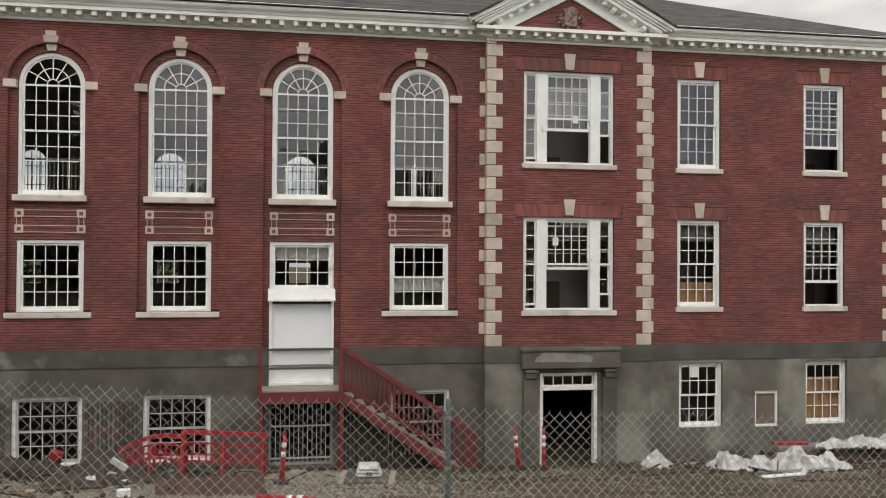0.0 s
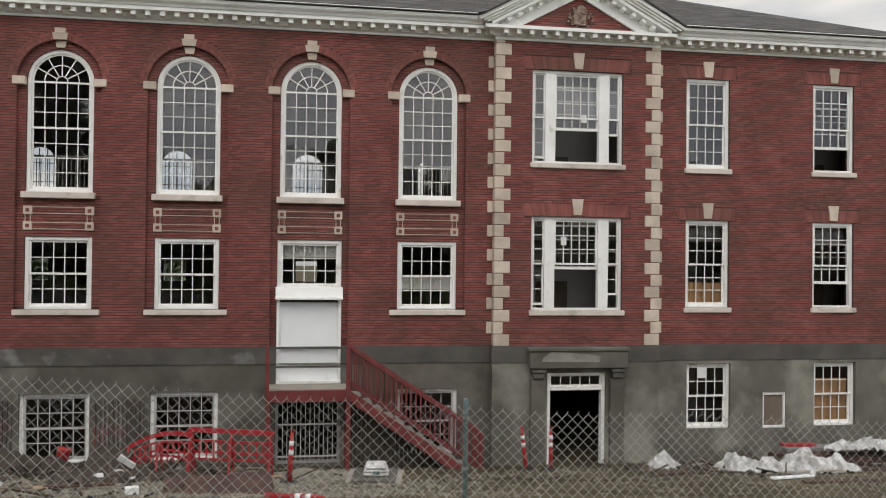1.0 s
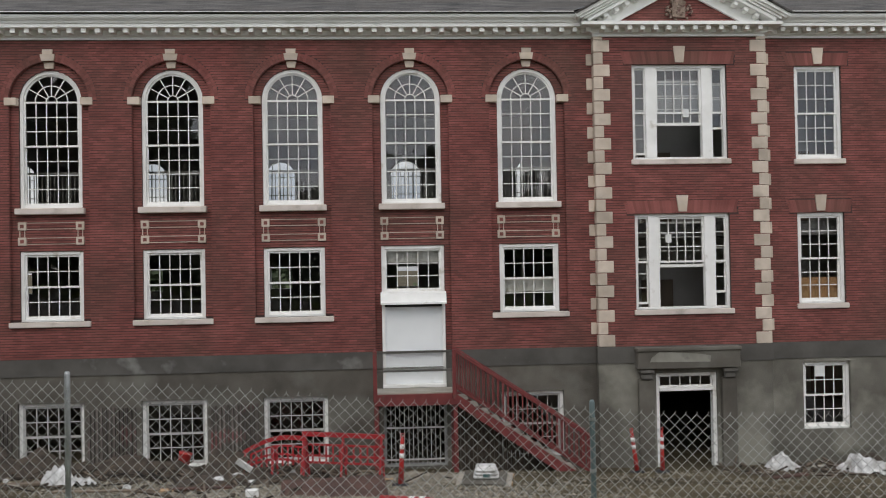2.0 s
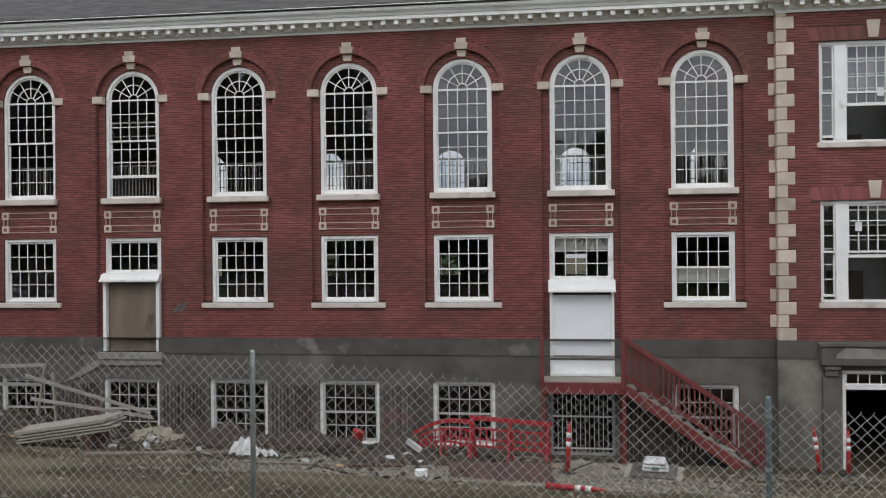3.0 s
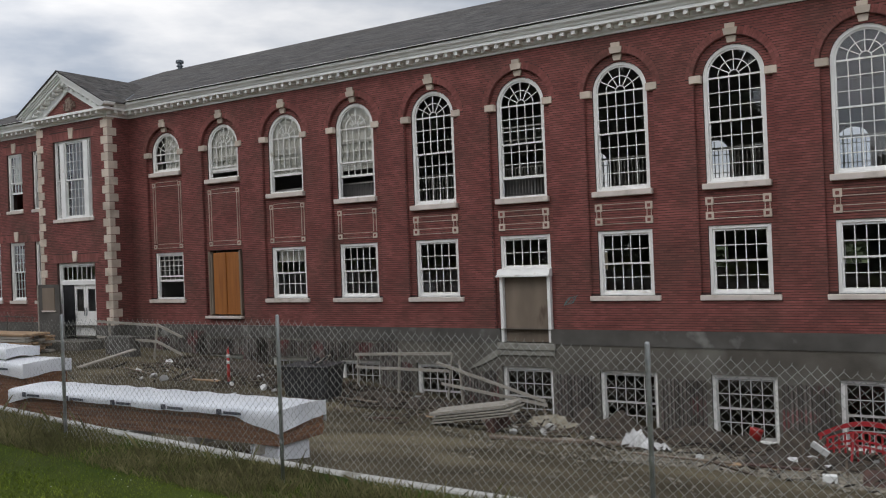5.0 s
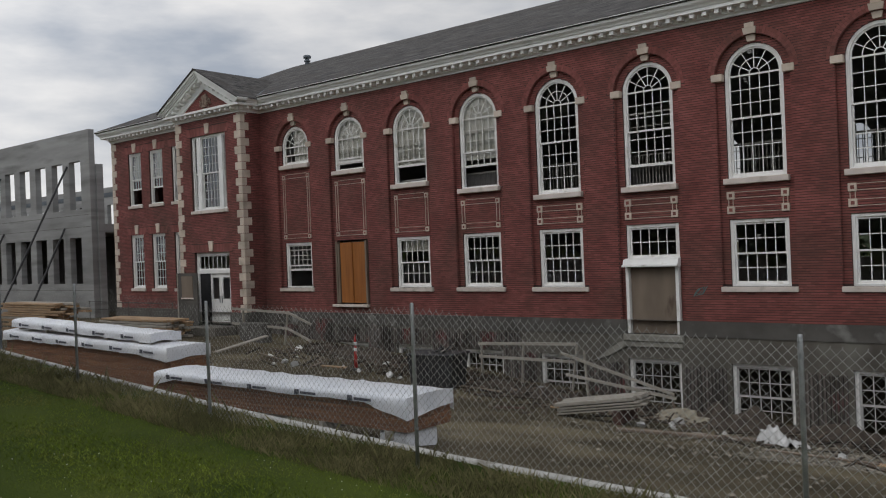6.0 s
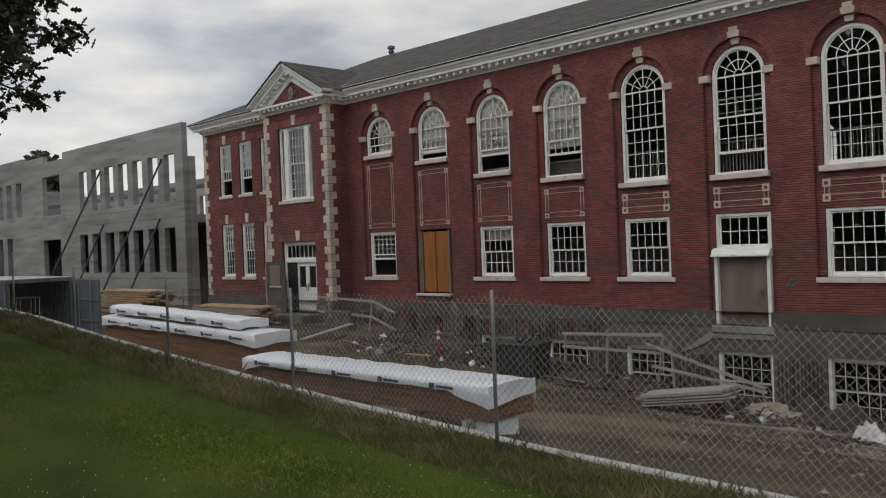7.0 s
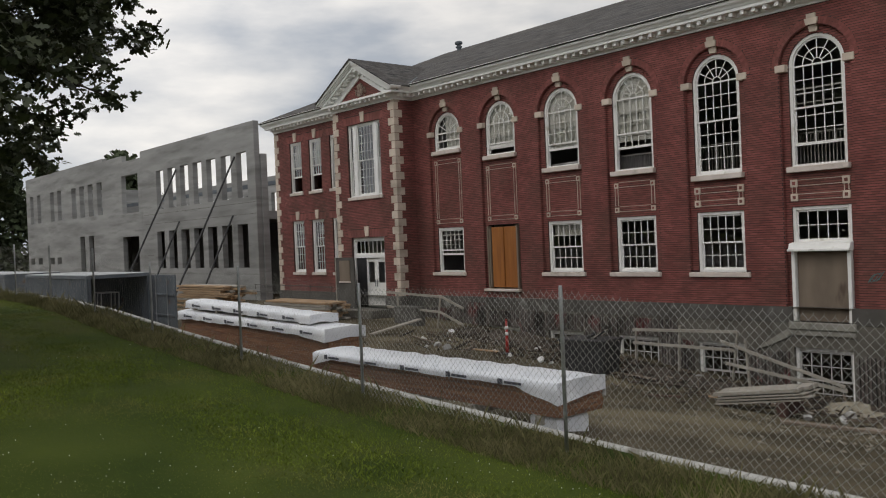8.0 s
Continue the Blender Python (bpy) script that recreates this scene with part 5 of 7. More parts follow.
# ---------- red stair ----------
def red_stair():
    st = thing("outdoor_stair", None, None, "dull red wooden stair with landing against the brick wall", "stair")
    y0, y1 = -0.95, -0.09
    zt = 2.52
    xa, xb = 11.40, 13.39
    xe, ze = 16.66, 0.29
    for k in range(9):
        ya = y0 + (y1 - y0) * k / 9
        part("deck_board", Build().cbox(xa - 0.03, xb + 0.02, ya + 0.005, ya + (y1 - y0) / 9 - 0.005, zt - 0.04, zt, 0.006), WOOD_GREY, st)
    for y in (y0, y1):
        part("fascia", Build().cbox(xa - 0.04, xb + 0.02, y - 0.025, y + 0.025, zt - 0.33, zt - 0.04, 0.008), RED_STEEL, st)
    for x in (xa, xb):
        for y in (y0 + 0.08, y1 - 0.02):
            part("post", Build().cbox(x - 0.055, x + 0.055, y - 0.055, y + 0.055, lot_z(x, y) - 0.2, zt - 0.04, 0.008), RED_STEEL, st)
    for x in (xa - 0.02, xb - 0.02):
        part("post", Build().cbox(x - 0.05, x + 0.05, y0 - 0.08, y0 + 0.02, zt - 0.2, zt + 1.06, 0.008), RED_STEEL, st)
    for z in (zt + 0.55, zt + 1.02):
        part("rail", Build().cbox(xa - 0.02, xb - 0.02, y0 - 0.035, y0 - 0.005, z - 0.026, z + 0.026, 0.006), CONCRETE_DARK, st, "dark grey rail")
        part("rail", Build().cbox(xa - 0.035, xa - 0.005, y0, y1, z - 0.035, z + 0.035, 0.006), RED_STEEL, st)
    n = 12
    for y in (y0, y1 - 0.05):
        b = Build()
        d = Vector((xe - xb, 0, ze - zt))
        o = [(xb - 0.02, zt - 0.03), (xb - 0.02, zt - 0.31), (xe - 0.12, ze - 0.25), (xe + 0.12, ze - 0.25), (xe + 0.12, ze - 0.10)]
        b.prism(o, y - 0.03, y + 0.03)
        part("stringer", b, RED_STEEL, st)
        part("handrail", Build().beam((xb, y - 0.02, zt + 1.04), (xe + 0.15, y - 0.02, ze + 1.0), 0.07, 0.09), RED_STEEL, st)
        part("lower_rail", Build().beam((xb, y - 0.02, zt + 0.12), (xe + 0.15, y - 0.02, ze + 0.10), 0.045, 0.06), RED_STEEL, st)
        m = 27
        for k in range(m):
            t = (k + 0.5) / m
            x = xb + (xe + 0.12 - xb) * t
            zb = zt + 0.12 + (ze + 0.10 - zt - 0.12) * t
            zu = zt + 1.04 + (ze + 1.0 - zt - 1.04) * t
            part("baluster", Build().box(x - 0.014, x + 0.014, y - 0.04, y - 0.004, zb, zu), RED_STEEL, st)
        part("post", Build().cbox(xe + 0.08, xe + 0.18, y - 0.07, y + 0.03, ze - 0.4, ze + 1.06, 0.008), RED_STEEL, st)
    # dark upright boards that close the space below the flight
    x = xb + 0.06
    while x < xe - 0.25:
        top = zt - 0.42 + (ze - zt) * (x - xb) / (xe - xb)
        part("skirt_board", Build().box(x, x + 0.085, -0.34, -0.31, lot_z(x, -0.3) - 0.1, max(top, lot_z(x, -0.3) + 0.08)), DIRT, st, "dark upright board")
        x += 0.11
    for k in range(n):
        t = (k + 0.6) / n
        x, z = xb + (xe - xb) * t, zt + (ze - zt) * (k + 1) / n
        part("tread", Build().cbox(x - 0.15, x + 0.16, y0 + 0.03, y1 - 0.08, z - 0.04, z, 0.008), WOOD_GREY, st)
    return st


red_stair()
# barred opening below the landing
w = window_root("barred dark basement opening below the stair landing")
rect_frame(w, BAYS[1], 0.04, 0.83, 0.45, 2.30, t=0.07)
b = Build()
for k in range(1, 13):
    x = BAYS[1] - 0.76 + 1.52 * k / 13
    b.tube([(x, 0.08, 0.5), (x, 0.08, 2.22)], 0.009, 6)
for z in (0.62, 1.45):
    b.box(BAYS[1] - 0.76, BAYS[1] + 0.76, 0.066, 0.094, z - 0.02, z + 0.02)
part("bars", b, GRATE, w, "pale iron bars")
for c in w.children:
    if c.name.startswith("window_frame"):
        c.data.materials[0] = CONCRETE_NEW


# ---------- chain-link fence ----------
FENCE_Y = -17.6
POSTS = [(-16.2, 6.1), (-13.3, 6.1), (-10.47, 6.05), (-7.75, 5.97), (-5.05, 5.85), (-2.32, 5.57), (0.76, 5.49), (3.62, 5.29), (6.61, 5.30), (9.85, 5.135), (13.07, 4.876), (16.3, 4.72), (19.5, 4.6)]


def fence():
    f = thing("chain_link_fence", None, None, "galvanised chain-link fence on thin steel posts along the lawn", "fence")
    for k, (x, zt) in enumerate(POSTS):
        old = k >= 10
        p = part("post", Build().tube([(x, FENCE_Y, zt - 1.75), (x, FENCE_Y, zt - 0.015), (x, FENCE_Y, zt)], [0.0175, 0.0175, 0.013], 12), GALV_OLD if old else GALV, f, "greenish grey post" if old else "", smooth=True)
        for q in range(4):
            z = zt - 0.12 - 0.32 * q
            part("tie_band", Build().tube([(x, FENCE_Y, z - 0.01), (x, FENCE_Y, z + 0.01)], 0.021, 10), GALV, p)
    v, fc = [], []
    step = 0.0355

    def seg(a, b):
        # wire radius steps down to the west, so the mesh shows fainter there
        r = 0.0016 if a.x > 3.62 else 0.0008 if a.x > 0.76 else 0.00055
        d = (b - a).normalized()
        s = d.cross(Vector((0, 1, 0))).normalized() * r
        q = Vector((0, r, 0))
        k = len(v)
        for e in (a, b):
            v.extend([tuple(e + s), tuple(e + q), tuple(e - s), tuple(e - q)])
        for j in range(4):
            fc.append((k + j, k + (j + 1) % 4, k + 4 + (j + 1) % 4, k + 4 + j))
    x = POSTS[0][0]
    col = 0
    while x < POSTS[-1][0]:
        zt = lerp_table(POSTS, x) - 0.06 + 0.012 * math.sin(x * 3.1)
        n = int(1.24 / step)
        bow = lambda z: 0.02 * math.sin(x * 1.7) * math.sin((zt - z) * 2.6)
        prev = None
        for k in range(n + 1):
            z = zt - k * step
            px = x + (0.0 if k % 2 else step)
            p = Vector((px, FENCE_Y - 0.035 + bow(z) + (0.003 if k % 2 else -0.003), z))
            if prev is not None:
                seg(prev, p)
            else:
                seg(p + Vector((0.006, 0, 0.016)), p)
            prev = p
        x += 2 * step
        # the mirrored wire that closes the diamonds
        prev = None
        for k in range(n + 1):
            z = zt - k * step
            px = x + (0.0 if k % 2 else -step)
            p = Vector((px, FENCE_Y - 0.035 + bow(z) + (-0.003 if k % 2 else 0.003), z))
            if prev is not None:
                seg(prev, p)
            prev = p
    me = bpy.data.meshes.new("wire_mesh")
    me.from_pydata(v, [], fc)
    me.materials.append(WIRE)
    ob = new("wire_mesh", me)
    ob.parent = f
    tagged(ob, "diamond mesh of galvanised wire", kind="stuff")
    return f


fence()


# ---------- new concrete shell building ----------
def shell():
    y = 2.4
    s = thing("concrete_shell_building", None, None, "unfinished grey tilt-up concrete building shell with empty window openings", "building")
    xr, xm, xl = -36.1, -54.2, -85.5
    up = [(-37.8 - 2.135 * k, 0.68, 8.9, 11.72, False) for k in range(7)]
    lo = [(-38.0 - 2.14 * k, 0.69, 4.54, 7.26, False) for k in range(7)]
    b = Build()
    wall_panel(b, xm, xr, 2.0, 13.45, y, y + 0.35, up + lo)
    part("panel", b, CONCRETE_NEW, s)
    b = Build()
    ops = [(-56.6, 1.72, 8.9, 11.9, False), (-56.8, 1.7, 2.8, 7.05, False)] + [(-63.5 - 2.25 * k, 0.62, 9.08, 11.83, False) for k in range(4)] + [(x, 0.58, 9.12, 11.9, False) for x in (-74.5, -76.75, -81.1, -83.55)] + [(-66.0 - 2.35 * k, 0.63, 4.0, 7.4, False) for k in range(2)] + [(x, 0.68, 5.0, 5.64, False) for x in (-75.2, -77.4, -81.4, -84.0)]
    wall_panel(b, xl, xm - 0.03, 2.0, 13.0, y, y + 0.35, ops)
    b.box(xl, -62.6, y + 0.002, y + 0.348, 13.004, 13.72).box(-62.6, -58.0, y + 0.002, y + 0.348, 13.004, 13.5)
    part("panel", b, CONCRETE_NEW, s)
    part("panel", Build().box(xr - 0.05, xr + 0.14, y + 0.36, y + 0.75, 2.0, 11.45), CONCRETE_NEW, s)
    # horizontal form joints on the panels
    for z in (4.15, 5.5, 7.85, 8.55):
        part("form_joint", Build().box(xm + 0.05, xr - 0.05, y - 0.008, y - 0.002, z, z + 0.022) if z not in (5.5,) else Build().box(xm + 0.05, xm + 1.9, y - 0.008, y - 0.002, z, z + 0.022), CONCRETE, s, "thin dark form joint")
    # far side wall with openings, and the floor slab
    b = Build()
    wall_panel(b, -90.0, -41.5, 2.0, 12.0, y + 12.6, y + 12.95, [(-48.8 - 1.53 * k, 0.48, 8.35, 10.55, False) for k in range(26)])
    part("rear_panel", b, CONCRETE_NEW, s)
    part("side_panel", Build().box(-85.5, -85.1, y + 0.36, y + 12.55, 2.0, 12.8), CONCRETE_NEW, s)
    part("floor_slab", Build().box(-85.0, xr - 0.3, y + 0.36, y + 12.55, 7.5, 8.0), CONCRETE_NEW, s)
    # added wall in a dark tone, so the lower openings look unlit
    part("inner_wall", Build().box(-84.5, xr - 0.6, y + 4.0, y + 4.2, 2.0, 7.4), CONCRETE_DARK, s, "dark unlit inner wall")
    for k in range(8):
        part("column", Build().cbox(-39 - 6 * k, -38.6 - 6 * k, y + 1.8, y + 2.2, 2.0, 7.5, 0.02), CONCRETE_NEW, s)
    b = Build()
    b.beam((xr - 0.5, y + 6, 10.4), (-85, y + 6, 10.4), 0.2, 0.3)
    part("steel_beam", b, STEEL_GREY, s)
    for x0, z0, yo in ((-38.66, 11.5, 4.6), (-47.6, 11.5, 4.6), (-39.2, 7.85, 2.6), (-47.4, 7.85, 2.6)):
        part("brace", Build().tube([(x0, y - 0.02, z0), (x0, y - yo, lot_z(x0, y - yo) - 0.1)], 0.062, 8), BLACK_METAL, s, "dark slanting steel brace")
    return s


shell()


# ---------- wrapped lumber stacks ----------
def lumber_stack(x0, x1, y0, y1, z0, h, tilt, wrap_drop, end_drop, label, seed):
    rng = random.Random(seed)
    s = thing("lumber_stack", None, None, label, "lumber", group="wrapped lumber stacks")
    L, W = x1 - x0, y1 - y0
    nb = 8
    for k in range(nb):
        za, zb = 0.16 + (h - 0.16) * k / nb, 0.16 + (h - 0.16) * (k + 1) / nb
        e = rng.uniform(-0.02, 0.02)
        inset = 0.02 if k < nb - 3 else 0.07
        part("beam_layer", Build().cbox(e, L + e, inset, W - inset, za + 0.003, zb - 0.003, 0.006), LVL, s)
    for k in range(5):
        x = 0.4 + (L - 0.9) * k / 4
        part("dunnage", Build().cbox(x, x + 0.1, -0.02, W + 0.02, 0.0, 0.16, 0.006), WOOD_GREY, s)
    # sheet wrap: top, sagging front skirt and gathered ends
    b = Build()
    n, m = 60, 9
    rows = []
    for i in range(n + 1):
        x = -0.03 + (L + 0.06) * i / n
        u = i / n
        drop = wrap_drop * (0.95 + 0.15 * noise.noise(Vector((x * 0.6, seed, 0)))) + end_drop * max(0.0, (u - 0.86) / 0.14) + 0.7 * end_drop * max(0.0, (0.10 - u) / 0.10)
        prof = [(-0.02 - 0.015, h - drop), (-0.03, h - drop * 0.5), (-0.025, h + 0.0), (0.06, h + 0.03), (W * 0.35, h + 0.05), (W * 0.65, h + 0.05), (W - 0.06, h + 0.03), (W + 0.025, h), (W + 0.03, h - drop)]
        row = []
        for (yy, zz) in prof:
            q = 0.018 * noise.noise(Vector((x * 2.6, yy * 3.0, zz * 3.0 + seed))) + 0.012 * noise.noise(Vector((x * 7.5 + zz * 9.0, yy * 5.0, seed)))
            row.append(len(b.v))
            b.v.append((x, yy + q * 0.9, zz + q))
        rows.append(row)
    for ra, rb in zip(rows, rows[1:]):
        for j in range(m - 1):
            b.f.append((ra[j], rb[j], rb[j + 1], ra[j + 1]))
            b.mi.append(0)
    # end flap on the right
    k = len(b.v)
    g = 10
    for i in range(g + 1):
        for j in range(6):
            yy = -0.034 + (W + 0.068) * i / g
            zz = h + 0.028 + 0.028 * math.sin(math.pi * i / g) - (wrap_drop + end_drop * (1.1 - 0.55 * i / g) + 0.03 * noise.noise(Vector((yy * 2.5, seed, 3)))) * j / 5
            b.v.append((L + 0.026 + 0.07 * abs(noise.noise(Vector((yy * 5, zz * 6, seed)))) * math.sin(math.pi * i / g), yy, zz))
    for i in range(g):
        for j in range(5):
            q = k + i * 6 + j
            b.f.append((q, q + 6, q + 7, q + 1))
            b.mi.append(0)
    wr = part("wrap", b, WRAP, s, "white plastic sheet wrap", smooth=True)
    x = 0.5
    while x < L - 0.6:
        d = wrap_drop * 0.55
        part("print_mark", Build().box(x, x + 0.12, -0.066, -0.062, h - d - 0.035, h - d + 0.055), INK, wr, "dark printed emblem")
        part("print_mark", Build().box(x + 0.16, x + 0.56, -0.066, -0.062, h - d - 0.018, h - d + 0.026), INK, wr, "dark printed bar of lettering")
        x += 1.35
    s.matrix_basis = pose(x0, y0, z0, 0, tilt, 0)
    return s


lumber_stack(-5.0, 2.2, -12.95, -11.85, 2.68, 0.70, 0, 0.11, 0.23, "brown engineered lumber stack under white printed plastic wrap", 1)
lumber_stack(-14.2, -5.9, -12.1, -11.0, 2.46, 1.44, 1.15, 0.20, 0.10, "tall brown lumber stack under white printed plastic wrap", 2)
lumber_stack(-13.9, -6.75, -11.95, -11.2, 3.97, 0.23, 1.5, 0.18, 0.03, "thin bundle fully wrapped in white plastic on a lumber stack", 3)
b = Build()
b.cbox(1.45, 2.1, -12.85, -12.1, lot_z(1.8, -12.4) - 0.1, 2.80, 0.03)
thing("white_block", b, WRAP, "white wrapped block under the lumber stack end", "block")


# ---------- containers ----------
def container(x0, x1, y0, y1, z0, h, open_end, label):
    c = thing("shipping_container", None, None, label, "container", group="site containers")
    for y, s in ((y0, -1), (y1, 1)):
        b = Build()
        x = x0 + 0.1
        while x < x1 - 0.12:
            b.face([(x, y, z0 + 0.15), (x + 0.07, y, z0 + 0.15), (x + 0.07, y, z0 + h - 0.1), (x, y, z0 + h - 0.1)])
            b.face([(x + 0.07, y, z0 + 0.15), (x + 0.11, y - s * 0.035, z0 + 0.15), (x + 0.11, y - s * 0.035, z0 + h - 0.1), (x + 0.07, y, z0 + h - 0.1)])
            b.face([(x + 0.11, y - s * 0.035, z0 + 0.15), (x + 0.2, y - s * 0.035, z0 + 0.15), (x + 0.2, y - s * 0.035, z0 + h - 0.1), (x + 0.11, y - s * 0.035, z0 + h - 0.1)])
            b.face([(x + 0.2, y - s * 0.035, z0 + 0.15), (x + 0.24, y, z0 + 0.15), (x + 0.24, y, z0 + h - 0.1), (x + 0.2, y - s * 0.035, z0 + h - 0.1)])
            x += 0.24
        part("corrugated_side", b, STEEL_GREY, c)
    b = Build()
    for y in (y0 + 0.03, y1 - 0.03):
        for z in (z0 + 0.08, z0 + h - 0.06):
            b.cbox(x0, x1, y - 0.06, y + 0.06, z - 0.07, z + 0.07, 0.01)
    for x in (x0 + 0.07, x1 - 0.07):
        for y in (y0 + 0.04, y1 - 0.04):
            b.cbox(x - 0.08, x + 0.08, y - 0.08, y + 0.08, z0, z0 + h, 0.01)
        for z in (z0 + 0.08, z0 + h - 0.06):
            b.cbox(x - 0.06, x + 0.06, y0 + 0.1, y1 - 0.1, z - 0.07, z + 0.07, 0.01)
    part("frame", b, STEEL_GREY, c)
    part("roof_sheet", Build().cbox(x0, x1, y0, y1, z0 + h, z0 + h + 0.03, 0.01), GALV, c)
    part("floor_deck", Build().box(x0 + 0.1, x1 - 0.1, y0 + 0.1, y1 - 0.1, z0 + 0.1, z0 + 0.15), WOOD_GREY, c)
    part("end_panel", Build().box(x0 + 0.04, x0 + 0.08, y0 + 0.1, y1 - 0.1, z0 + 0.15, z0 + h - 0.1), STEEL_GREY, c)
    if open_end:
        d = part("door_leaf", Build().cbox(x1 + 0.05, x1 + 2.35, y1 + 0.02, y1 + 0.08, z0 + 0.1, z0 + h - 0.08, 0.01), STEEL_GREY, c)
        for z in (z0 + 0.75, z0 + 1.55):
            part("door_rib", Build().cbox(x1 + 0.15, x1 + 2.25, y1 - 0.02, y1 + 0.018, z, z + 0.09, 0.01), STEEL_GREY, d)
        for k in range(2):
            part("lock_rod", Build().tube([(x1 + 0.6 + 1.1 * k, y1 - 0.035, z0 + 0.15), (x1 + 0.6 + 1.1 * k, y1 - 0.035, z0 + h - 0.12)], 0.018), GALV, d)
    else:
        part("end_panel", Build().box(x1 - 0.08, x1 - 0.04, y0 + 0.1, y1 - 0.1, z0 + 0.15, z0 + h - 0.1), STEEL_GREY, c)
    return c


container(-31.2, -22.8, -12.0, -9.56, 2.48, 2.45, True, "open grey corrugated steel shipping container with pale roof")
for k in range(3):
    fr = thing("leaning_rack", None, None, "grey tubular steel rack leaning inside an open container", "rack", group="leaning steel racks")
    x = -23.6 - 0.45 * k
    for y in (-11.3, -10.6):
        part("leg", Build().tube([(x, y, 2.63), (x - 0.12, y + 0.1, 4.2)], 0.022, 8), GALV, fr)
    part("bar", Build().tube([(x - 0.12, -11.2, 4.2), (x - 0.12, -10.5, 4.2)], 0.022, 8), GALV, fr)
container(-44.5, -32.4, -12.6, -10.2, 2.48, 2.5, False, "closed grey corrugated steel shipping container")


# ---------- barricades, delineators, small site things ----------
def barricade(a, c, h0, h1, label):
    """A red plastic pedestrian barrier from a to c (plan), heights h0 and h1 at its ends."""
    r = thing("barricade", None, None, label, "barricade", group="red barricades")
    (xa, ya), (xb, yb) = a, c
    za, zb = lot_z(xa, ya), lot_z(xb, yb)
    n = 10
    def rail_pts(f, bow=0.0):
        return [(xa + (xb - xa) * k / n, ya + (yb - ya) * k / n, (za + h0 * f) * (1 - k / n) + (zb + h1 * f) * k / n + bow * math.sin(math.pi * k / n)) for k in range(n + 1)]
    bow = 0.16 if h0 < h1 else 0.0
    b = Build()
    b.strip(rail_pts(0.93, bow), 0.06, 0.10)
    part("top_rail", b, RED_PLASTIC, r)
    for f in (0.72, 0.50, 0.36):
        b = Build()
        b.strip(rail_pts(f, bow), 0.03, 0.045)
        part("rail", b, RED_PLASTIC, r)
    for t in (0.04, 0.5, 0.96):
        x, y = xa + (xb - xa) * t, ya + (yb - ya) * t
        h = h0 + (h1 - h0) * t
        for s in (-1, 1):
            part("leg", Build().beam((x, y + s * 0.03, lot_z(x, y) + h * 0.9), (x + 0.05 * s, y + s * 0.28, lot_z(x, y + s * 0.28) - 0.04), 0.045, 0.065, 0.015), RED_PLASTIC, r)
    for k in range(12):
        t = (k + 0.5) / 12
        x, y = xa + (xb - xa) * t, ya + (yb - ya) * t
        z = za * (1 - t) + zb * t
        h = h0 + (h1 - h0) * t
        part("slat", Build().box(x - 0.02, x + 0.02, y - 0.012, y + 0.012, z + h * 0.36, z + h * 0.72 + bow * math.sin(math.pi * t)), RED_PLASTIC, r)
    return r


barricade((9.75, -2.9), (11.62, -3.5), 1.12, 1.08, "red plastic pedestrian barricade standing in front of the stair")
barricade((8.35, -2.5), (9.85, -3.05), 0.62, 1.0, "bent red plastic barricade leaning against another")
bb = thing("reflector_board", Build().cbox(-0.2, 0.2, -0.02, 0.02, -0.08, 0.08, 0.01), WHITE_BAND, "white reflector board fallen against the red barricade", "board")
bb.matrix_basis = pose(8.45, -3.0, lot_z(8.45, -3.0) + 0.32, 20, 35, 0)


def delineator(x, y, lean=0.0, h=1.05, lying=0.0):
    d = thing("delineator_post", None, None, "orange traffic delineator post with white bands" + (" lying on the ground" if lying else " on the gravel"), "traffic post", group="delineator posts")
    part("tube", Build().tube([(0, 0, 0.05), (0, 0, h * 0.55), (0, 0, h - 0.08), (0, 0, h)], [0.06, 0.048, 0.04, 0.025], 12), ORANGE if not lying else RED_PLASTIC, d, smooth=True)
    for z in (h * 0.62, h * 0.80):
        part("band", Build().tube([(0, 0, z - 0.05), (0, 0, z + 0.05)], 0.052, 12), WHITE_BAND, d, "white reflective band", smooth=True)
    part("handle_loop", Build().tube([(-0.03, 0, h - 0.01), (-0.03, 0, h + 0.06), (0.03, 0, h + 0.06), (0.03, 0, h - 0.01)], 0.012, 6), ORANGE, d)
    if not lying:
        part("foot", Build().tube([(0, 0, 0), (0, 0, 0.05), (0, 0, 0.07)], [0.19, 0.18, 0.08], 10), BLACK_METAL, d, "black rubber base")
    d.matrix_basis = pose(x, y, lot_z(x, y) + (0.06 if lying else 0.0), lying, lean, 25 if lying else 0)
    return d


delineator(11.95, -4.6, 3)
delineator(17.85, -1.5, -7)
delineator(18.45, -1.62, 0)
delineator(-8.3, -3.9, 0)
fd = delineator(11.5, -8.2, 0, 1.05, 88)
fd.matrix_basis = pose(11.55, -8.3, lot_z(11.55, -8.3) + 0.06, 85, 0, 60)

bk = thing("bucket", None, None, "bright orange plastic bucket on debris by the wall", "bucket")
part("body", Build().tube([(0, 0, 0), (0, 0, 0.34), (0, 0, 0.36)], [0.135, 0.16, 0.168], 18), ORANGE, bk, smooth=True)
part("handle", Build().tube([(0.165 * math.cos(a), -0.02, 0.30 - 0.16 * math.sin(a)) for a in [math.pi * k / 8 for k in range(9)]], 0.006, 6), GALV, bk)
bk.matrix_basis = pose(6.62, -1.05, lot_z(6.62, -1.05) + 0.12, 0, 14, 0)

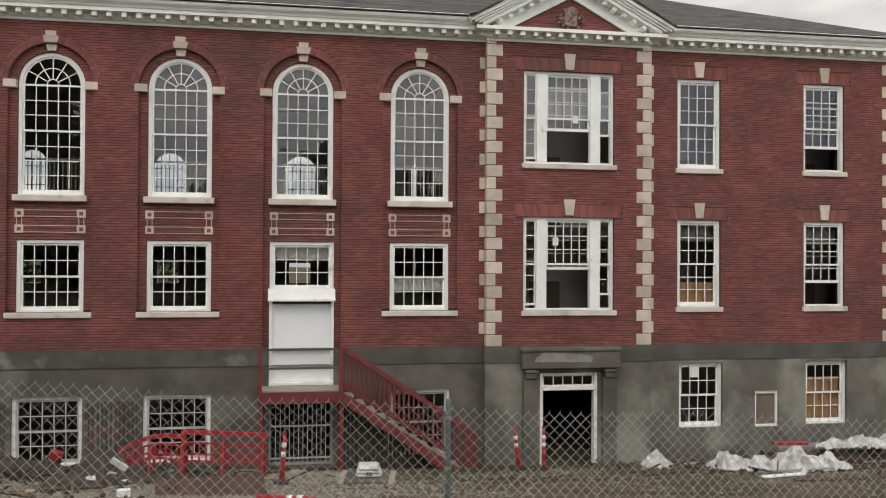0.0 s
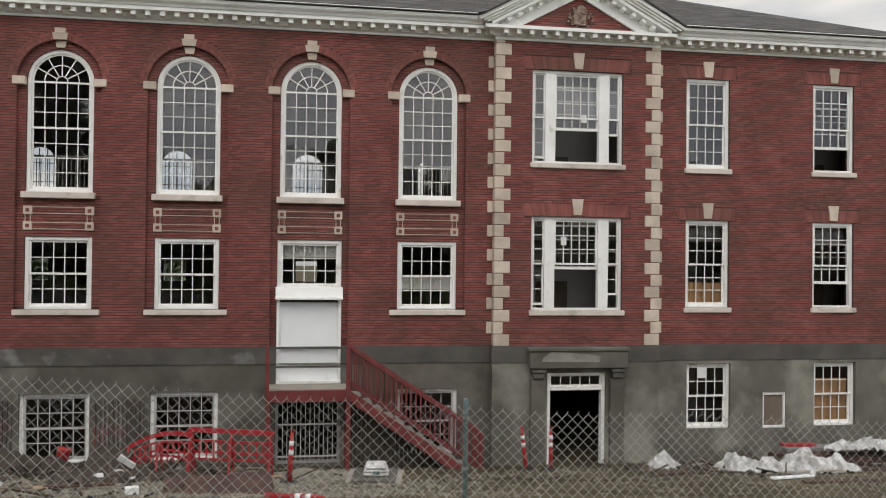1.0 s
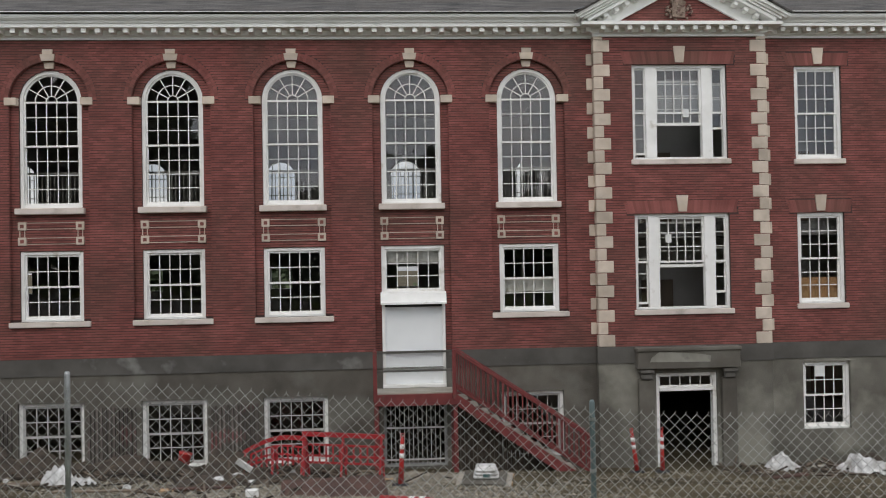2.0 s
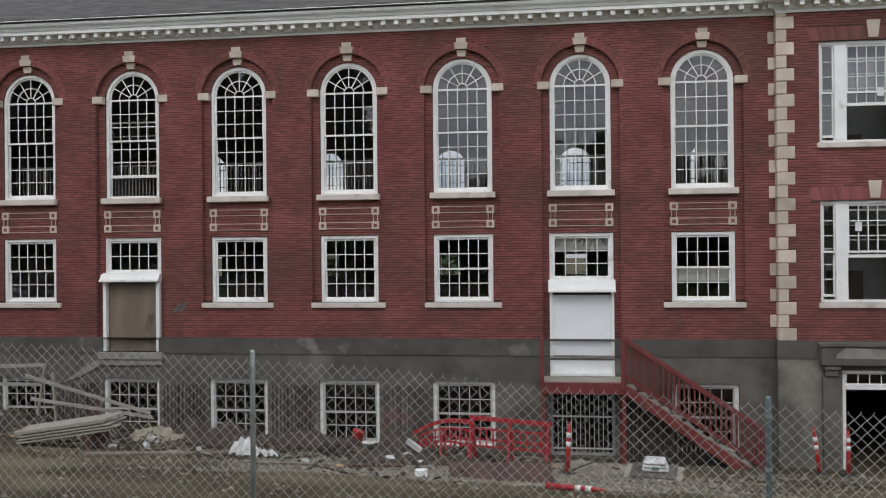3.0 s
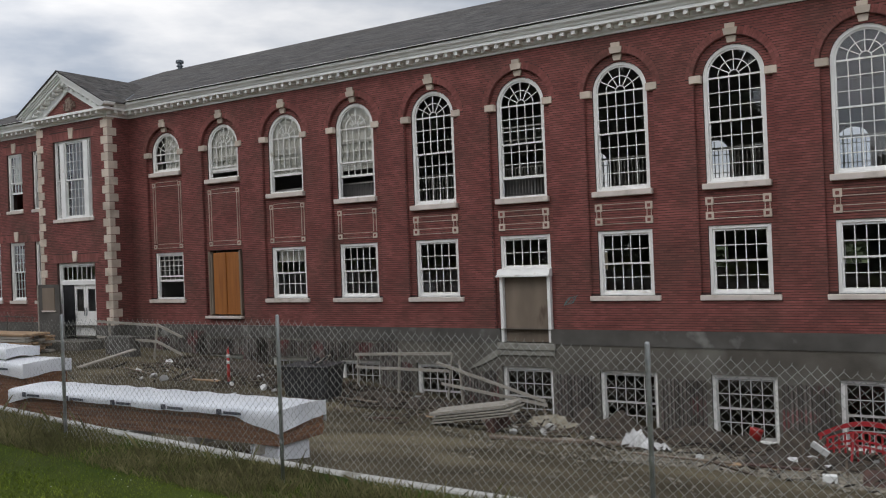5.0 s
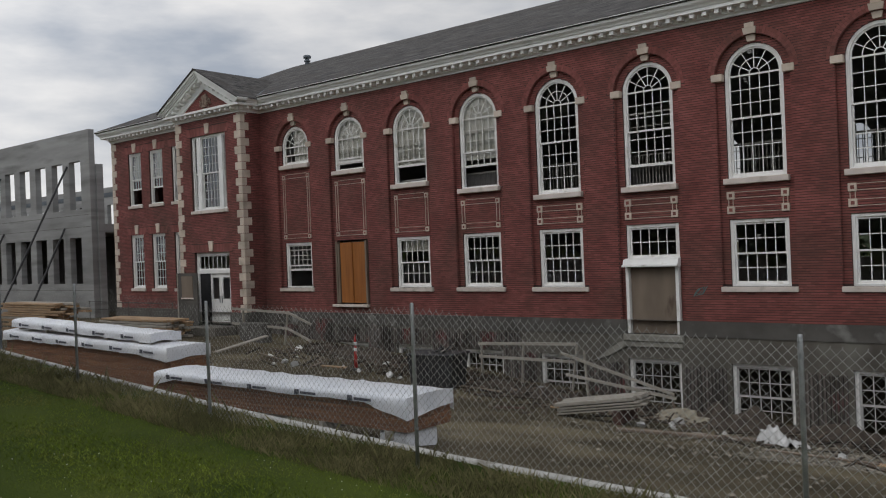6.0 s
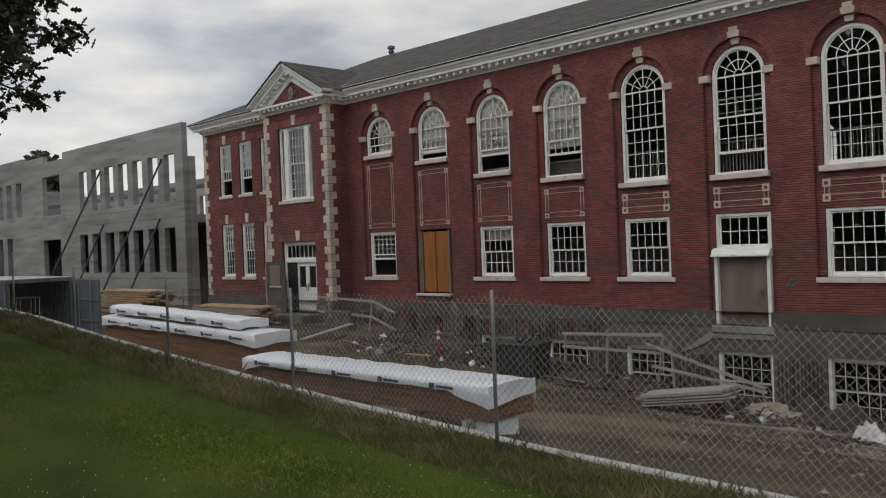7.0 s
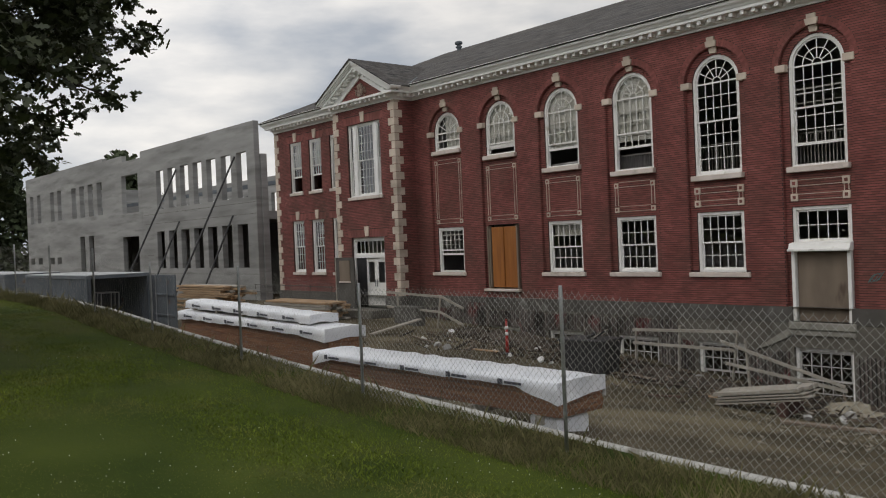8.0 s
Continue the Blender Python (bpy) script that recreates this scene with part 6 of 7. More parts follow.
pl = thing("pallet", None, None, "grey wooden pallet with concrete slabs on the ground", "pallet")
for k in range(7):
    part("slat", Build().cbox(-0.6 + k * 0.175, -0.6 + k * 0.175 + 0.13, -0.5, 0.5, 0.11, 0.13, 0.005), WOOD_GREY, pl)
for y in (-0.46, 0, 0.46):
    part("runner", Build().cbox(-0.6, 0.6, y - 0.045, y + 0.045, 0.0, 0.11, 0.006), WOOD_TAN, pl)
part("slab", Build().cbox(-0.46, 0.46, -0.36, 0.36, 0.13, 0.22, 0.02), CONCRETE, pl, "grey concrete slab")
pl.matrix_basis = pose(13.75, -4.3, lot_z(13.75, -4.3) - 0.03, 8, 0, -12)


def crumpled(name, cx, cy, sx, sy, h, seed, label, material=TARP, dz=0.0, n=64):
    """A heap or a loose sheet: low lumps, sharp folds and a ragged rim."""
    sheet = material is TARP
    b = Build()
    n = n if sheet else 30
    for i in range(n + 1):
        for j in range(n + 1):
            u, v = i / n * 2 - 1, j / n * 2 - 1
            # square grid pressed into a disc
            du, dv = u * math.sqrt(1 - v * v / 2), v * math.sqrt(1 - u * u / 2)
            a = math.atan2(dv, du)
            rim = 1 + 0.55 * noise.noise(Vector((math.cos(a) * 1.6, math.sin(a) * 1.6, seed)))
            x, y = sx * du * rim, sy * dv * rim
            r2 = du * du + dv * dv
            p = Vector((x, y, seed))
            k = 1.0 if sheet else 0.5
            z = h * (1 - r2 ** 1.5) * (0.55 + 0.9 * noise.noise(p * 1.7))
            z += k * 0.30 * (0.30 - abs(noise.noise(p * 3.1))) * (1 - 0.5 * r2)
            z += k * 0.20 * (0.25 - abs(noise.noise(p * 6.4 + Vector((3, 1, 0)))))
            z += k * 0.05 * noise.noise(p * 14)
            if sheet:
                x += 0.13 * noise.noise(p * 4.2 + Vector((7, 0, 0)))
                y += 0.13 * noise.noise(p * 4.2 + Vector((0, 9, 0)))
            b.v.append((cx + x, cy + y, lot_z(cx + x, cy + y) + dz + (0.03 if sheet else -0.02) + max(-0.02, z)))
    for i in range(n):
        for j in range(n):
            q = i * (n + 1) + j
            b.f.append((q, q + n + 1, q + n + 2, q + 1))
            b.mi.append(0)
    return thing(name, b, material, label, "sheet" if sheet else "heap", smooth=not sheet)


crumpled("plastic_sheet", 5.1, -4.6, 0.45, 0.40, 0.55, 3.9, "crumpled white plastic sheet lying on dirt")
crumpled("plastic_sheet", 21.4, -1.9, 0.48, 0.38, 0.42, 5.1, "small crumpled white sheet standing up by the wall")
crumpled("plastic_sheet", 23.0, -3.0, 0.8, 0.45, 0.62, 8.4, "crumpled white plastic sheet beside boards")
crumpled("plastic_sheet", 24.3, -3.6, 1.15, 0.65, 0.52, 9.6, "large crumpled white plastic sheet over a heap")
crumpled("plastic_sheet", 27.3, -2.2, 1.3, 0.6, 0.45, 12.5, "crumpled white plastic sheet on a stack of boards", dz=0.40)
bg = thing("bag", None, None, "white plastic sack lying on a pallet slab", "bag")
b = Build()
for k in range(3):
    b.cbox(-0.27 + 0.02 * k, 0.27 - 0.03 * k, -0.18, 0.18, 0.075 * k, 0.075 * k + 0.09, 0.035)
part("sack", b, TARP, bg)
part("print_mark", Build().box(-0.06, 0.08, -0.184, -0.181, 0.06, 0.13), TEAL, bg, "faded green printed patch")
bg.matrix_basis = pose(13.78, -4.35, lot_z(13.75, -4.3) + 0.19, 8, 0, -8)
crumpled("dirt_mound", 3.2, -1.9, 1.6, 1.0, 0.55, 21.0, "heap of dark brown dirt and sticks by the wall", DIRT)
crumpled("dirt_mound", 5.7, -1.5, 1.5, 0.9, 0.4, 23.0, "low heap of brown dirt by the wall", DIRT)
crumpled("straw_mound", 2.0, -2.5, 0.75, 0.55, 0.35, 25.0, "heap of pale straw and shavings", SHAVINGS)
crumpled("gravel_mound", 8.6, -3.6, 2.0, 1.2, 0.25, 27.0, "low heap of brown earth and gravel", DIRT)
crumpled("gravel_mound", 12.6, -2.9, 1.4, 0.8, 0.22, 29.0, "low heap of grey gravel below the stair", PEBBLE)
crumpled("dirt_mound", -3.0, -2.2, 2.2, 0.8, 0.3, 31.0, "low bank of dark dirt along the wall", DIRT)
crumpled("dirt_mound", -10.5, -1.8, 2.6, 1.0, 0.35, 33.0, "low bank of dark rubble along the wall", DIRT)
crumpled("dirt_mound", 24.6, -1.6, 2.6, 0.7, 0.35, 35.0, "low bank of dark dirt along the wall", DIRT)

rp = thing("steel_plate", None, None, "rusty brown steel plate over a dug pit", "plate")
part("plate", Build().cbox(-0.95, 0.95, -0.7, 0.7, 0.0, 0.30, 0.03), RUST, rp)
part("rim", Build().cbox(-1.0, 1.0, -0.75, -0.68, 0.28, 0.34, 0.01), WOOD_GREY, rp, "grey edge board")
rp.matrix_basis = pose(10.75, -7.2, lot_z(10.75, -7.2) - 0.22, 11, 0, 6)


def plank(x0, y0, z0, x1, y1, z1, w, h, mat, label, cat="plank"):
    b = Build()
    b.beam((x0, y0, z0), (x1, y1, z1), w, h, 0.006)
    return thing("plank", b, mat, label, cat, group="loose planks")


prng = random.Random(17)
for k in range(46):
    x = prng.choice([prng.uniform(-8, 9), prng.uniform(-14, 2), prng.uniform(20, 28), prng.uniform(3, 13)])
    y = prng.uniform(-4.2, -0.9) if prng.random() < 0.75 else prng.uniform(-6.5, -4)
    a = prng.gauss(0, 0.35)
    ln = prng.uniform(0.5, 2.6)
    x1, y1 = x + ln * math.cos(a), y + ln * math.sin(a)
    if not (-1.0 > y1 > -9) or (11 < x < 17 and y > -2):
        continue
    e = prng.uniform(0.02, 0.12)
    plank(x, y, lot_z(x, y) + 0.03, x1, y1, lot_z(x1, y1) + e, prng.uniform(0.06, 0.2), 0.035, prng.choice([WOOD_GREY, WOOD_GREY, RUST, BROWN_PLY, DIRT, WOOD_TAN]), prng.choice(["weathered loose board lying on rubble"]))
plank(2.2, -6.3, lot_z(2.2, -6.3) + 0.05, 4.6, -4.5, lot_z(4.6, -4.5) + 0.06, 0.2, 0.06, BROWN_PLY, "long brown board lying on the gravel")
plank(-13.95, -5.13, lot_z(-13.95, -5.13) + 0.06, -13.87, -2.95, lot_z(-13.87, -2.95) + 0.45, 0.24, 0.05, WOOD_GREY, "grey ramp plank sloping up to the entrance")
plank(22.2, -5.6, lot_z(22.2, -5.6) + 0.05, 23.4, -5.2, lot_z(23.4, -5.2) + 0.06, 0.14, 0.04, WHITE_PLY, "white board lying beside plastic sheets")
plank(25.0, -1.3, lot_z(25, -1.3) + 0.42, 29.0, -1.4, lot_z(29, -1.4) + 0.46, 0.5, 0.10, CONCRETE_NEW, "pale slab lying on dark timber", "slab")
plank(25.0, -1.25, lot_z(25, -1.3) + 0.52, 25.95, -1.3, lot_z(26, -1.3) + 0.52, 0.2, 0.07, RED_PLASTIC, "red plastic board on a slab")
for k in range(3):
    plank(24.5 + 0.3 * k, -1.6 - 0.35 * k, lot_z(25, -1.6) + 0.22, 29.4, -1.5 - 0.35 * k, lot_z(29, -1.6) + 0.25, 0.3, 0.26, RUST, "dark brown heavy timber on the ground", "timber")

thing("concrete_block", Build().cbox(-16.5, -15.1, -2.2, -1.7, lot_z(-15.8, -1.9) - 0.1, 3.19, 0.03), CONCRETE_DARK, "grey concrete block beside the timber guard rail", "block")
pr = thing("pipe_rail", None, None, "thin grey pipe guard rail in front of the brick wing", "railing")
for z in (3.60, 3.95):
    part("rail", Build().tube([(-27.3, -2.6, z + 0.02), (-20.3, -2.6, z - 0.03)], 0.016, 8), CONCRETE_DARK, pr)
for k in range(5):
    x = -27.2 + 1.7 * k
    part("post", Build().tube([(x, -2.6, lot_z(x, -2.6) - 0.1), (x, -2.6, 4.0)], 0.016, 8), CONCRETE_DARK, pr)
ply = thing("plywood_sheet", Build().cbox(-0.45, 0.45, -0.4, 0.4, -0.012, 0.012, 0.004), DIRT, "dark brown plywood sheet leaning on rubble", "board")
ply.matrix_basis = pose(8.0, -2.75, lot_z(8.0, -2.75) + 0.30, 40, 6, -12)

# stacked form boards
ps = thing("board_stack", None, None, "stack of long weathered grey form boards on the gravel", "board stack")
for k in range(4):
    for q in range(3):
        o = prng.uniform(-0.06, 0.06)
        part("board", Build().cbox(o, 2.25 + o + prng.uniform(-0.2, 0.1), -0.34 + 0.22 * q, -0.34 + 0.22 * q + 0.205, 0.03 + 0.066 * k, 0.03 + 0.066 * k + (0.034 if k < 3 else 0.085), 0.008), WOOD_GREY, ps)
part("bearer", Build().cbox(1.55, 1.75, -0.45, 0.45, -0.30, 0.03, 0.01), RUST, ps)
ps.matrix_basis = pose(-0.12, -4.75, lot_z(-0.3, -4.7) + 0.04, 3, -8.5, 2)


def board_rails(name, posts, rails, label):
    r = thing(name, None, None, label, "railing", group="temporary timber guard rails")
    for p in posts:
        part("post", Build().beam(p[0], p[1], 0.09, 0.04, 0.005), WOOD_GREY, r)
    for p in rails:
        part("rail", Build().beam(p[0], p[1], 0.04, 0.09, 0.005), WOOD_GREY, r)
    return r


board_rails("timber_guard_rail", [((-16.6, -1.9, lot_z(-16.6, -1.9) - 0.1), (-16.6, -1.9, 3.72)), ((-14.1, -1.95, lot_z(-14, -1.9) - 0.1), (-13.9, -1.9, 3.66))], [((-17.3, -1.94, 3.72), (-13.8, -1.94, 3.60)), ((-17.3, -1.94, 3.14), (-13.9, -1.94, 3.02)), ((-13.8, -1.94, 3.60), (-12.8, -1.75, 3.18)), ((-13.9, -1.94, 3.02), (-12.8, -1.75, 2.55))], "weathered grey timber guard rail by the entrance")
board_rails("timber_guard_rail", [((-3.85, -1.2, lot_z(-3.85, -1.2) - 0.1), (-3.75, -1.2, 2.92)), ((-2.1, -1.2, lot_z(-2.1, -1.2) - 0.1), (-1.85, -1.2, 2.85)), ((-1.5, -1.25, lot_z(-1.5, -1.2) - 0.1), (-1.6, -1.25, 2.66)), ((-5.4, -1.2, lot_z(-5.4, -1.2) - 0.1), (-5.35, -1.2, 2.75))], [((-5.45, -1.24, 2.72), (-1.85, -1.24, 2.84)), ((-5.45, -1.24, 2.32), (-1.95, -1.24, 2.32)), ((-2.35, -1.3, 2.56), (1.2, -1.35, 1.62)), ((-2.2, -1.3, 1.95), (1.25, -1.35, 1.52))], "collapsed grey timber guard rail by basement windows")

# black bin
bn = thing("waste_bin", None, None, "black plastic waste bin full of scrap beside the wall", "bin")
b = Build()
o = [(-0.62, 0.0), (0.62, 0.0), (0.76, 0.95), (-0.76, 0.95)]
b.prism(o, -0.5, 0.5)
part("body", b, BLACK_METAL, bn)
part("rim", Build().cbox(-0.8, 0.8, -0.55, 0.55, 0.93, 1.0, 0.02), BLACK_METAL, bn)
for k in range(6):
    part("scrap", Build().beam((prng.uniform(-0.4, 0.4), prng.uniform(-0.3, 0.3), 0.9), (prng.uniform(-0.7, 0.7), prng.uniform(-0.5, 0.5), prng.uniform(1.05, 1.25)), 0.1, 0.03), prng.choice([BLACK_METAL, RUST, WOOD_GREY]), bn, "scrap board")
for k in range(5):
    part("bin_rib", Build().cbox(-0.6 + 0.29 * k, -0.54 + 0.29 * k, -0.53, -0.498, 0.05, 0.92, 0.006), BLACK_METAL, bn)
bn.matrix_basis = pose(-5.15, -3.6, lot_z(-5.15, -3.6) - 0.03, 0, 0, 12)

# lumber piles by the left wing
def wood_pile(x0, x1, y0, z, layers, label, mat, spread):
    w = thing("wood_pile", None, None, label, "wood pile")
    for k in range(layers):
        for q in range(4):
            o = prng.uniform(-spread, spread)
            part("board", Build().cbox(x0 + o, x1 + o + prng.uniform(-spread, 0), y0 + q * 0.3 + prng.uniform(-0.04, 0.04), y0 + q * 0.3 + 0.26, z + k * 0.11, z + k * 0.11 + 0.085, 0.006), mat if prng.random() < 0.75 else WOOD_GREY, w)
    return w


wood_pile(-24.3, -19.1, -3.7, lot_z(-22, -3.5), 7, "pile of tan boards in front of the brick wing", WOOD_TAN, 0.35)
wood_pile(-31.6, -26.0, -4.6, lot_z(-30, -4.2), 13, "untidy pile of tan boards and plywood", WOOD_TAN, 0.8)
wood_pile(-36.0, -32.0, -6.6, lot_z(-33, -6.2), 12, "high pile of grey and tan boards", WOOD_GREY, 0.6)

# litter
lrng = random.Random(23)
for k in range(34):
    x = lrng.choice([lrng.uniform(-13, -6), lrng.uniform(2, 13), lrng.uniform(-5, 6)])
    y = lrng.uniform(-5.5, -1.2)
    s = lrng.uniform(0.05, 0.14)
    b = Build()
    b.prism([(-s, -s * 0.5), (s, -s * 0.7), (s * 1.1, s * 0.3), (s * 0.2, s * 0.8), (-s * 0.9, s * 0.5)], -0.03, 0.03)
    t = thing("litter", b, lrng.choice([PAPER, TARP, TARP, CONCRETE_NEW]), "scrap of white litter on dark rubble", "litter", group="litter")
    t.matrix_basis = pose(x, y, lot_z(x, y) + s * 0.6, lrng.uniform(0, 70), lrng.uniform(-20, 20), lrng.uniform(0, 360))
bx = thing("carton", Build().cbox(-0.11, 0.11, -0.08, 0.08, 0, 0.15, 0.008), PAPER, "small torn pale carton on gravel", "carton")
bx.matrix_basis = pose(9.35, -7.6, lot_z(9.35, -7.6), 0, 0, 12)

# spray paint on the wall
tg = thing("graffiti", None, None, "faded teal spray paint scrawl on brick", "graffiti", kind="structure")
b = Build()
for k in range(5):
    a = k * 1.25
    b.tube([(1.45 + 0.20 * math.cos(a + q * 0.5) * (0.5 + 0.12 * q), -0.016, 4.30 + 0.16 * math.sin(a + q * 0.8) * (0.5 + 0.1 * q)) for q in range(6)], 0.011, 5)
part("scrawl", b, TEAL, tg)


# ---------- stones and grass ----------
def scatter_stones():
    rng = random.Random(31)
    v, f = [], []
    for k in range(38000):
        x = rng.uniform(-14, 27)
        y = -abs(rng.gauss(0, 1)) * 5.5 - 0.6
        if rng.random() < 0.6:
            x, y = rng.gauss(9.8, 2.3), -rng.uniform(2.6, 8)
        if y < -16.6 or (y > -1.3 and x > 17) or (x < 1 and rng.random() < 0.6):
            continue
        s = rng.choice([0.01, 0.014, 0.02, 0.026, 0.04]) * rng.uniform(0.7, 1.3)
        z = lot_z(x, y) + s * 0.3
        n = len(v)
        for d in ((1, 0, 0), (0, 1, 0), (-1, 0, 0), (0, -1, 0), (0, 0, 0.7), (0, 0, -0.7)):
            v.append((x + s * d[0] * rng.uniform(0.7, 1.3), y + s * d[1] * rng.uniform(0.7, 1.3), z + s * d[2]))
        for a, c in ((0, 1), (1, 2), (2, 3), (3, 0)):
            f += [(n + a, n + c, n + 4), (n + c, n + a, n + 5)]
    me = bpy.data.meshes.new("stones")
    me.from_pydata(v, [], f)
    me.materials.append(PEBBLE)
    tagged(new("stones", me), "loose grey stones and rubble on the yard", "stones", kind="stuff")


scatter_stones()


def rubble():
    """Broken sticks, clods and brick ends that cover the ground along the wall."""
    rng = random.Random(37)
    b = Build()
    for k in range(5200):
        u = rng.random()
        x = rng.uniform(-13, 10.5) if u < 0.75 else rng.gauss(9.0, 1.6) if u < 0.9 else rng.uniform(20, 29)
        y = -0.75 - abs(rng.gauss(0, 1)) * 1.7
        if 7.0 < x < 11.5 and rng.random() < 0.06:
            y = -rng.uniform(4, 8.5)
        if 11.2 < x < 16.8 and y > -1.7:
            continue
        l = rng.choice([0.05, 0.07, 0.10, 0.16, 0.4, 0.8]) * rng.uniform(0.6, 1.3)
        w = min(l * 0.5, rng.uniform(0.018, 0.055))
        m = Matrix.Translation((x, y, lot_z(x, y) + rng.uniform(0.0, 0.10))) @ Euler((rng.gauss(0, 0.5), rng.gauss(0, 0.3), rng.uniform(0, 3.14))).to_matrix().to_4x4()
        b.box(-l / 2, l / 2, -w / 2, w / 2, -w * 0.35, w * 0.35, m)
    ob = thing("rubble", b, RUBBLE, "dark rubble of sticks, clods and brick ends along the wall", "rubble", kind="stuff")
    return ob


rubble()


def grass(name, count, xr, yr, h0, h1, w, material, label, seed, dry=False):
    rng = np.random.default_rng(seed)
    x = rng.uniform(xr[0], xr[1], count)
    y = rng.uniform(yr[0], yr[1], count)
    if dry:
        keep = np.sin(x * 2.3) + np.sin(x * 5.1 + 1) + rng.uniform(-1.8, 1.8, count) > -0.6
        x, y = x[keep], y[keep]
    n = len(x)
    z = np.array([lawn_z(a, c) for a, c in zip(x, y)]) - 0.01
    h = rng.uniform(h0, h1, n) * (1 if not dry else rng.uniform(0.4, 1.0, n))
    a = rng.uniform(0, np.pi, n)
    lean = rng.normal(0, 0.35 if dry else 0.8, (2, n)) * h
    dx, dy = np.cos(a) * w, np.sin(a) * w
    base = [np.stack([x - dx, y - dy, z], 1), np.stack([x + dx, y + dy, z], 1)]
    tip = [np.stack([x + lean[0], y + lean[1], z + h], 1)]
    if dry:
        tip.insert(0, np.stack([x + dx * 0.7 + lean[0] * 0.4, y + dy * 0.7 + lean[1] * 0.4, z + h * 0.6], 1))
    v = np.stack(base + tip, 1)
    f = np.arange(n * v.shape[1]).reshape(n, -1)
    me = bpy.data.meshes.new(name)
    me.from_pydata(v.reshape(-1, 3).tolist(), [], f.tolist())
    me.materials.append(material)
    return tagged(new(name, me), label, "grass", kind="stuff")


grass("lawn_grass", 260000, (-14, 11.5), (-22.3, -17.5), 0.014, 0.036, 0.004, BLADE, "short mown green grass", 1)
grass("lawn_grass", 70000, (-32, -14), (-28, -17.5), 0.02, 0.05, 0.007, BLADE, "short mown green grass", 4)
grass("lawn_grass", 400000, (-14, 10.4), (-27, -22.3), 0.014, 0.036, 0.005, BLADE, "short mown green grass", 5)
grass("verge_grass", 160000, (-22, 16), (-18.2, -17.3), 0.04, 0.15, 0.0012, STRAW, "tall dry weeds along the kerb and fence", 2, True)
grass("verge_tuft", 2600, (-22, 16), (-18.1, -17.3), 0.15, 0.34, 0.0015, STRAW, "sparse tall dry stalks along the fence", 3, True)


def clover():
    """Small white flower heads in loose drifts over the lawn."""
    rng = random.Random(71)
    v, f = [], []
    drifts = [(rng.uniform(-6, 9), rng.uniform(-21.8, -18.6)) for k in range(16)]
    for k in range(320):
        cx, cy = rng.choice(drifts)
        x, y = rng.gauss(cx, 0.7), min(-18.4, rng.gauss(cy, 0.5))
        r, z = rng.uniform(0.003, 0.0055), lawn_z(x, y) + rng.uniform(0.035, 0.06)
        n = len(v)
        v += [(x + r, y, z), (x, y + r, z), (x - r, y, z), (x, y - r, z), (x, y, z + r), (x, y, z - r)]
        for a, c in ((0, 1), (1, 2), (2, 3), (3, 0)):
            f += [(n + a, n + c, n + 4), (n + c, n + a, n + 5)]
    me = bpy.data.meshes.new("clover_flowers")
    me.from_pydata(v, [], f)
    me.materials.append(PAPER)
    tagged(new("clover_flowers", me), "small white clover flowers in the lawn", "flowers", kind="stuff")


clover()


# ---------- trees ----------
def leaf_outline():
    """A lobed oak leaf, one unit long, in the plane of x and y."""
    half = [(0.0, 0.0), (0.22, 0.22), (0.11, 0.34), (0.34, 0.52), (0.13, 0.60), (0.22, 0.82)]
    return half + [(0.0, 1.0)] + [(-x, y) for x, y in reversed(half[1:])]


def leaf_cloud(name, clusters, per, spread, size, rng, material, outline):
    v, f = [], []
    for c in clusters:
        for k in range(per):
            p = Vector(c) + Vector((rng.gauss(0, spread), rng.gauss(0, spread), rng.gauss(0, spread * 0.7)))
            q = Euler((rng.uniform(-1.2, 1.2), rng.uniform(-1.2, 1.2), rng.uniform(0, 6.28))).to_matrix() * (size * rng.uniform(0.7, 1.25))
            n = len(v)
            for x, y in outline:
                v.append(tuple(p + q @ Vector((x, y, 0.08 * abs(x)))))
            f.append(tuple(range(n, n + len(outline))))
    me = bpy.data.meshes.new(name)
    me.from_pydata(v, [], f)
    me.materials.append(material)
    return me


def oak():
    rng = random.Random(41)
    t = thing("oak_tree", None, None, "large dark green oak with lobed leaves on the lawn", "tree")
    c, r = Vector((-2.9, -22.1, 10.3)), Vector((5.05, 5.05, 4.9))
    base = lawn_z(-3.0, -22.4)
    part("trunk", Build().tube([(-3.0, -22.4, base - 0.3), (-3.0, -22.4, base + 0.3), (-2.95, -22.4, base + 2.0), (-3.05, -22.4, base + 4.5), (-3.0, -22.35, 11.5)], [0.48, 0.36, 0.30, 0.24, 0.10], 14), BARK, t, smooth=True)
    clusters = []
    while len(clusters) < 1200:
        d = Vector((rng.gauss(0, 1), rng.gauss(0, 1), rng.gauss(0, 1))).normalized()
        p = c + Vector((d.x * r.x, d.y * r.y, d.z * r.z)) * (rng.uniform(0.3, 1.0) ** 0.5) * min(1.03, 0.88 + 0.42 * noise.noise(d * 3.0))
        sd = (p.x - c.x) * 0.37 + (p.y - c.y) * 0.93
        if noise.noise(p * 0.75) > -0.05 and p.z > 6.1 + 0.5 * max(0.0, sd - 0.8):
            clusters.append(p)
    for k in range(60):
        p = clusters[k * 14 % 1200]
        s = Vector((-3.0, -22.4, rng.uniform(base + 2.6, 10.0)))
        m = (s + p) / 2 + Vector((0, 0, 0.35))
        part("limb", Build().tube([s, m, p], [0.07 if k > 10 else 0.13, 0.035, 0.012], 6), BARK, t)
    ob = new("crown", leaf_cloud("crown", clusters, 66, 0.16, 0.165, rng, LEAF, leaf_outline()))
    ob.parent = t
    tagged(ob, kind="stuff")
    return t


oak()


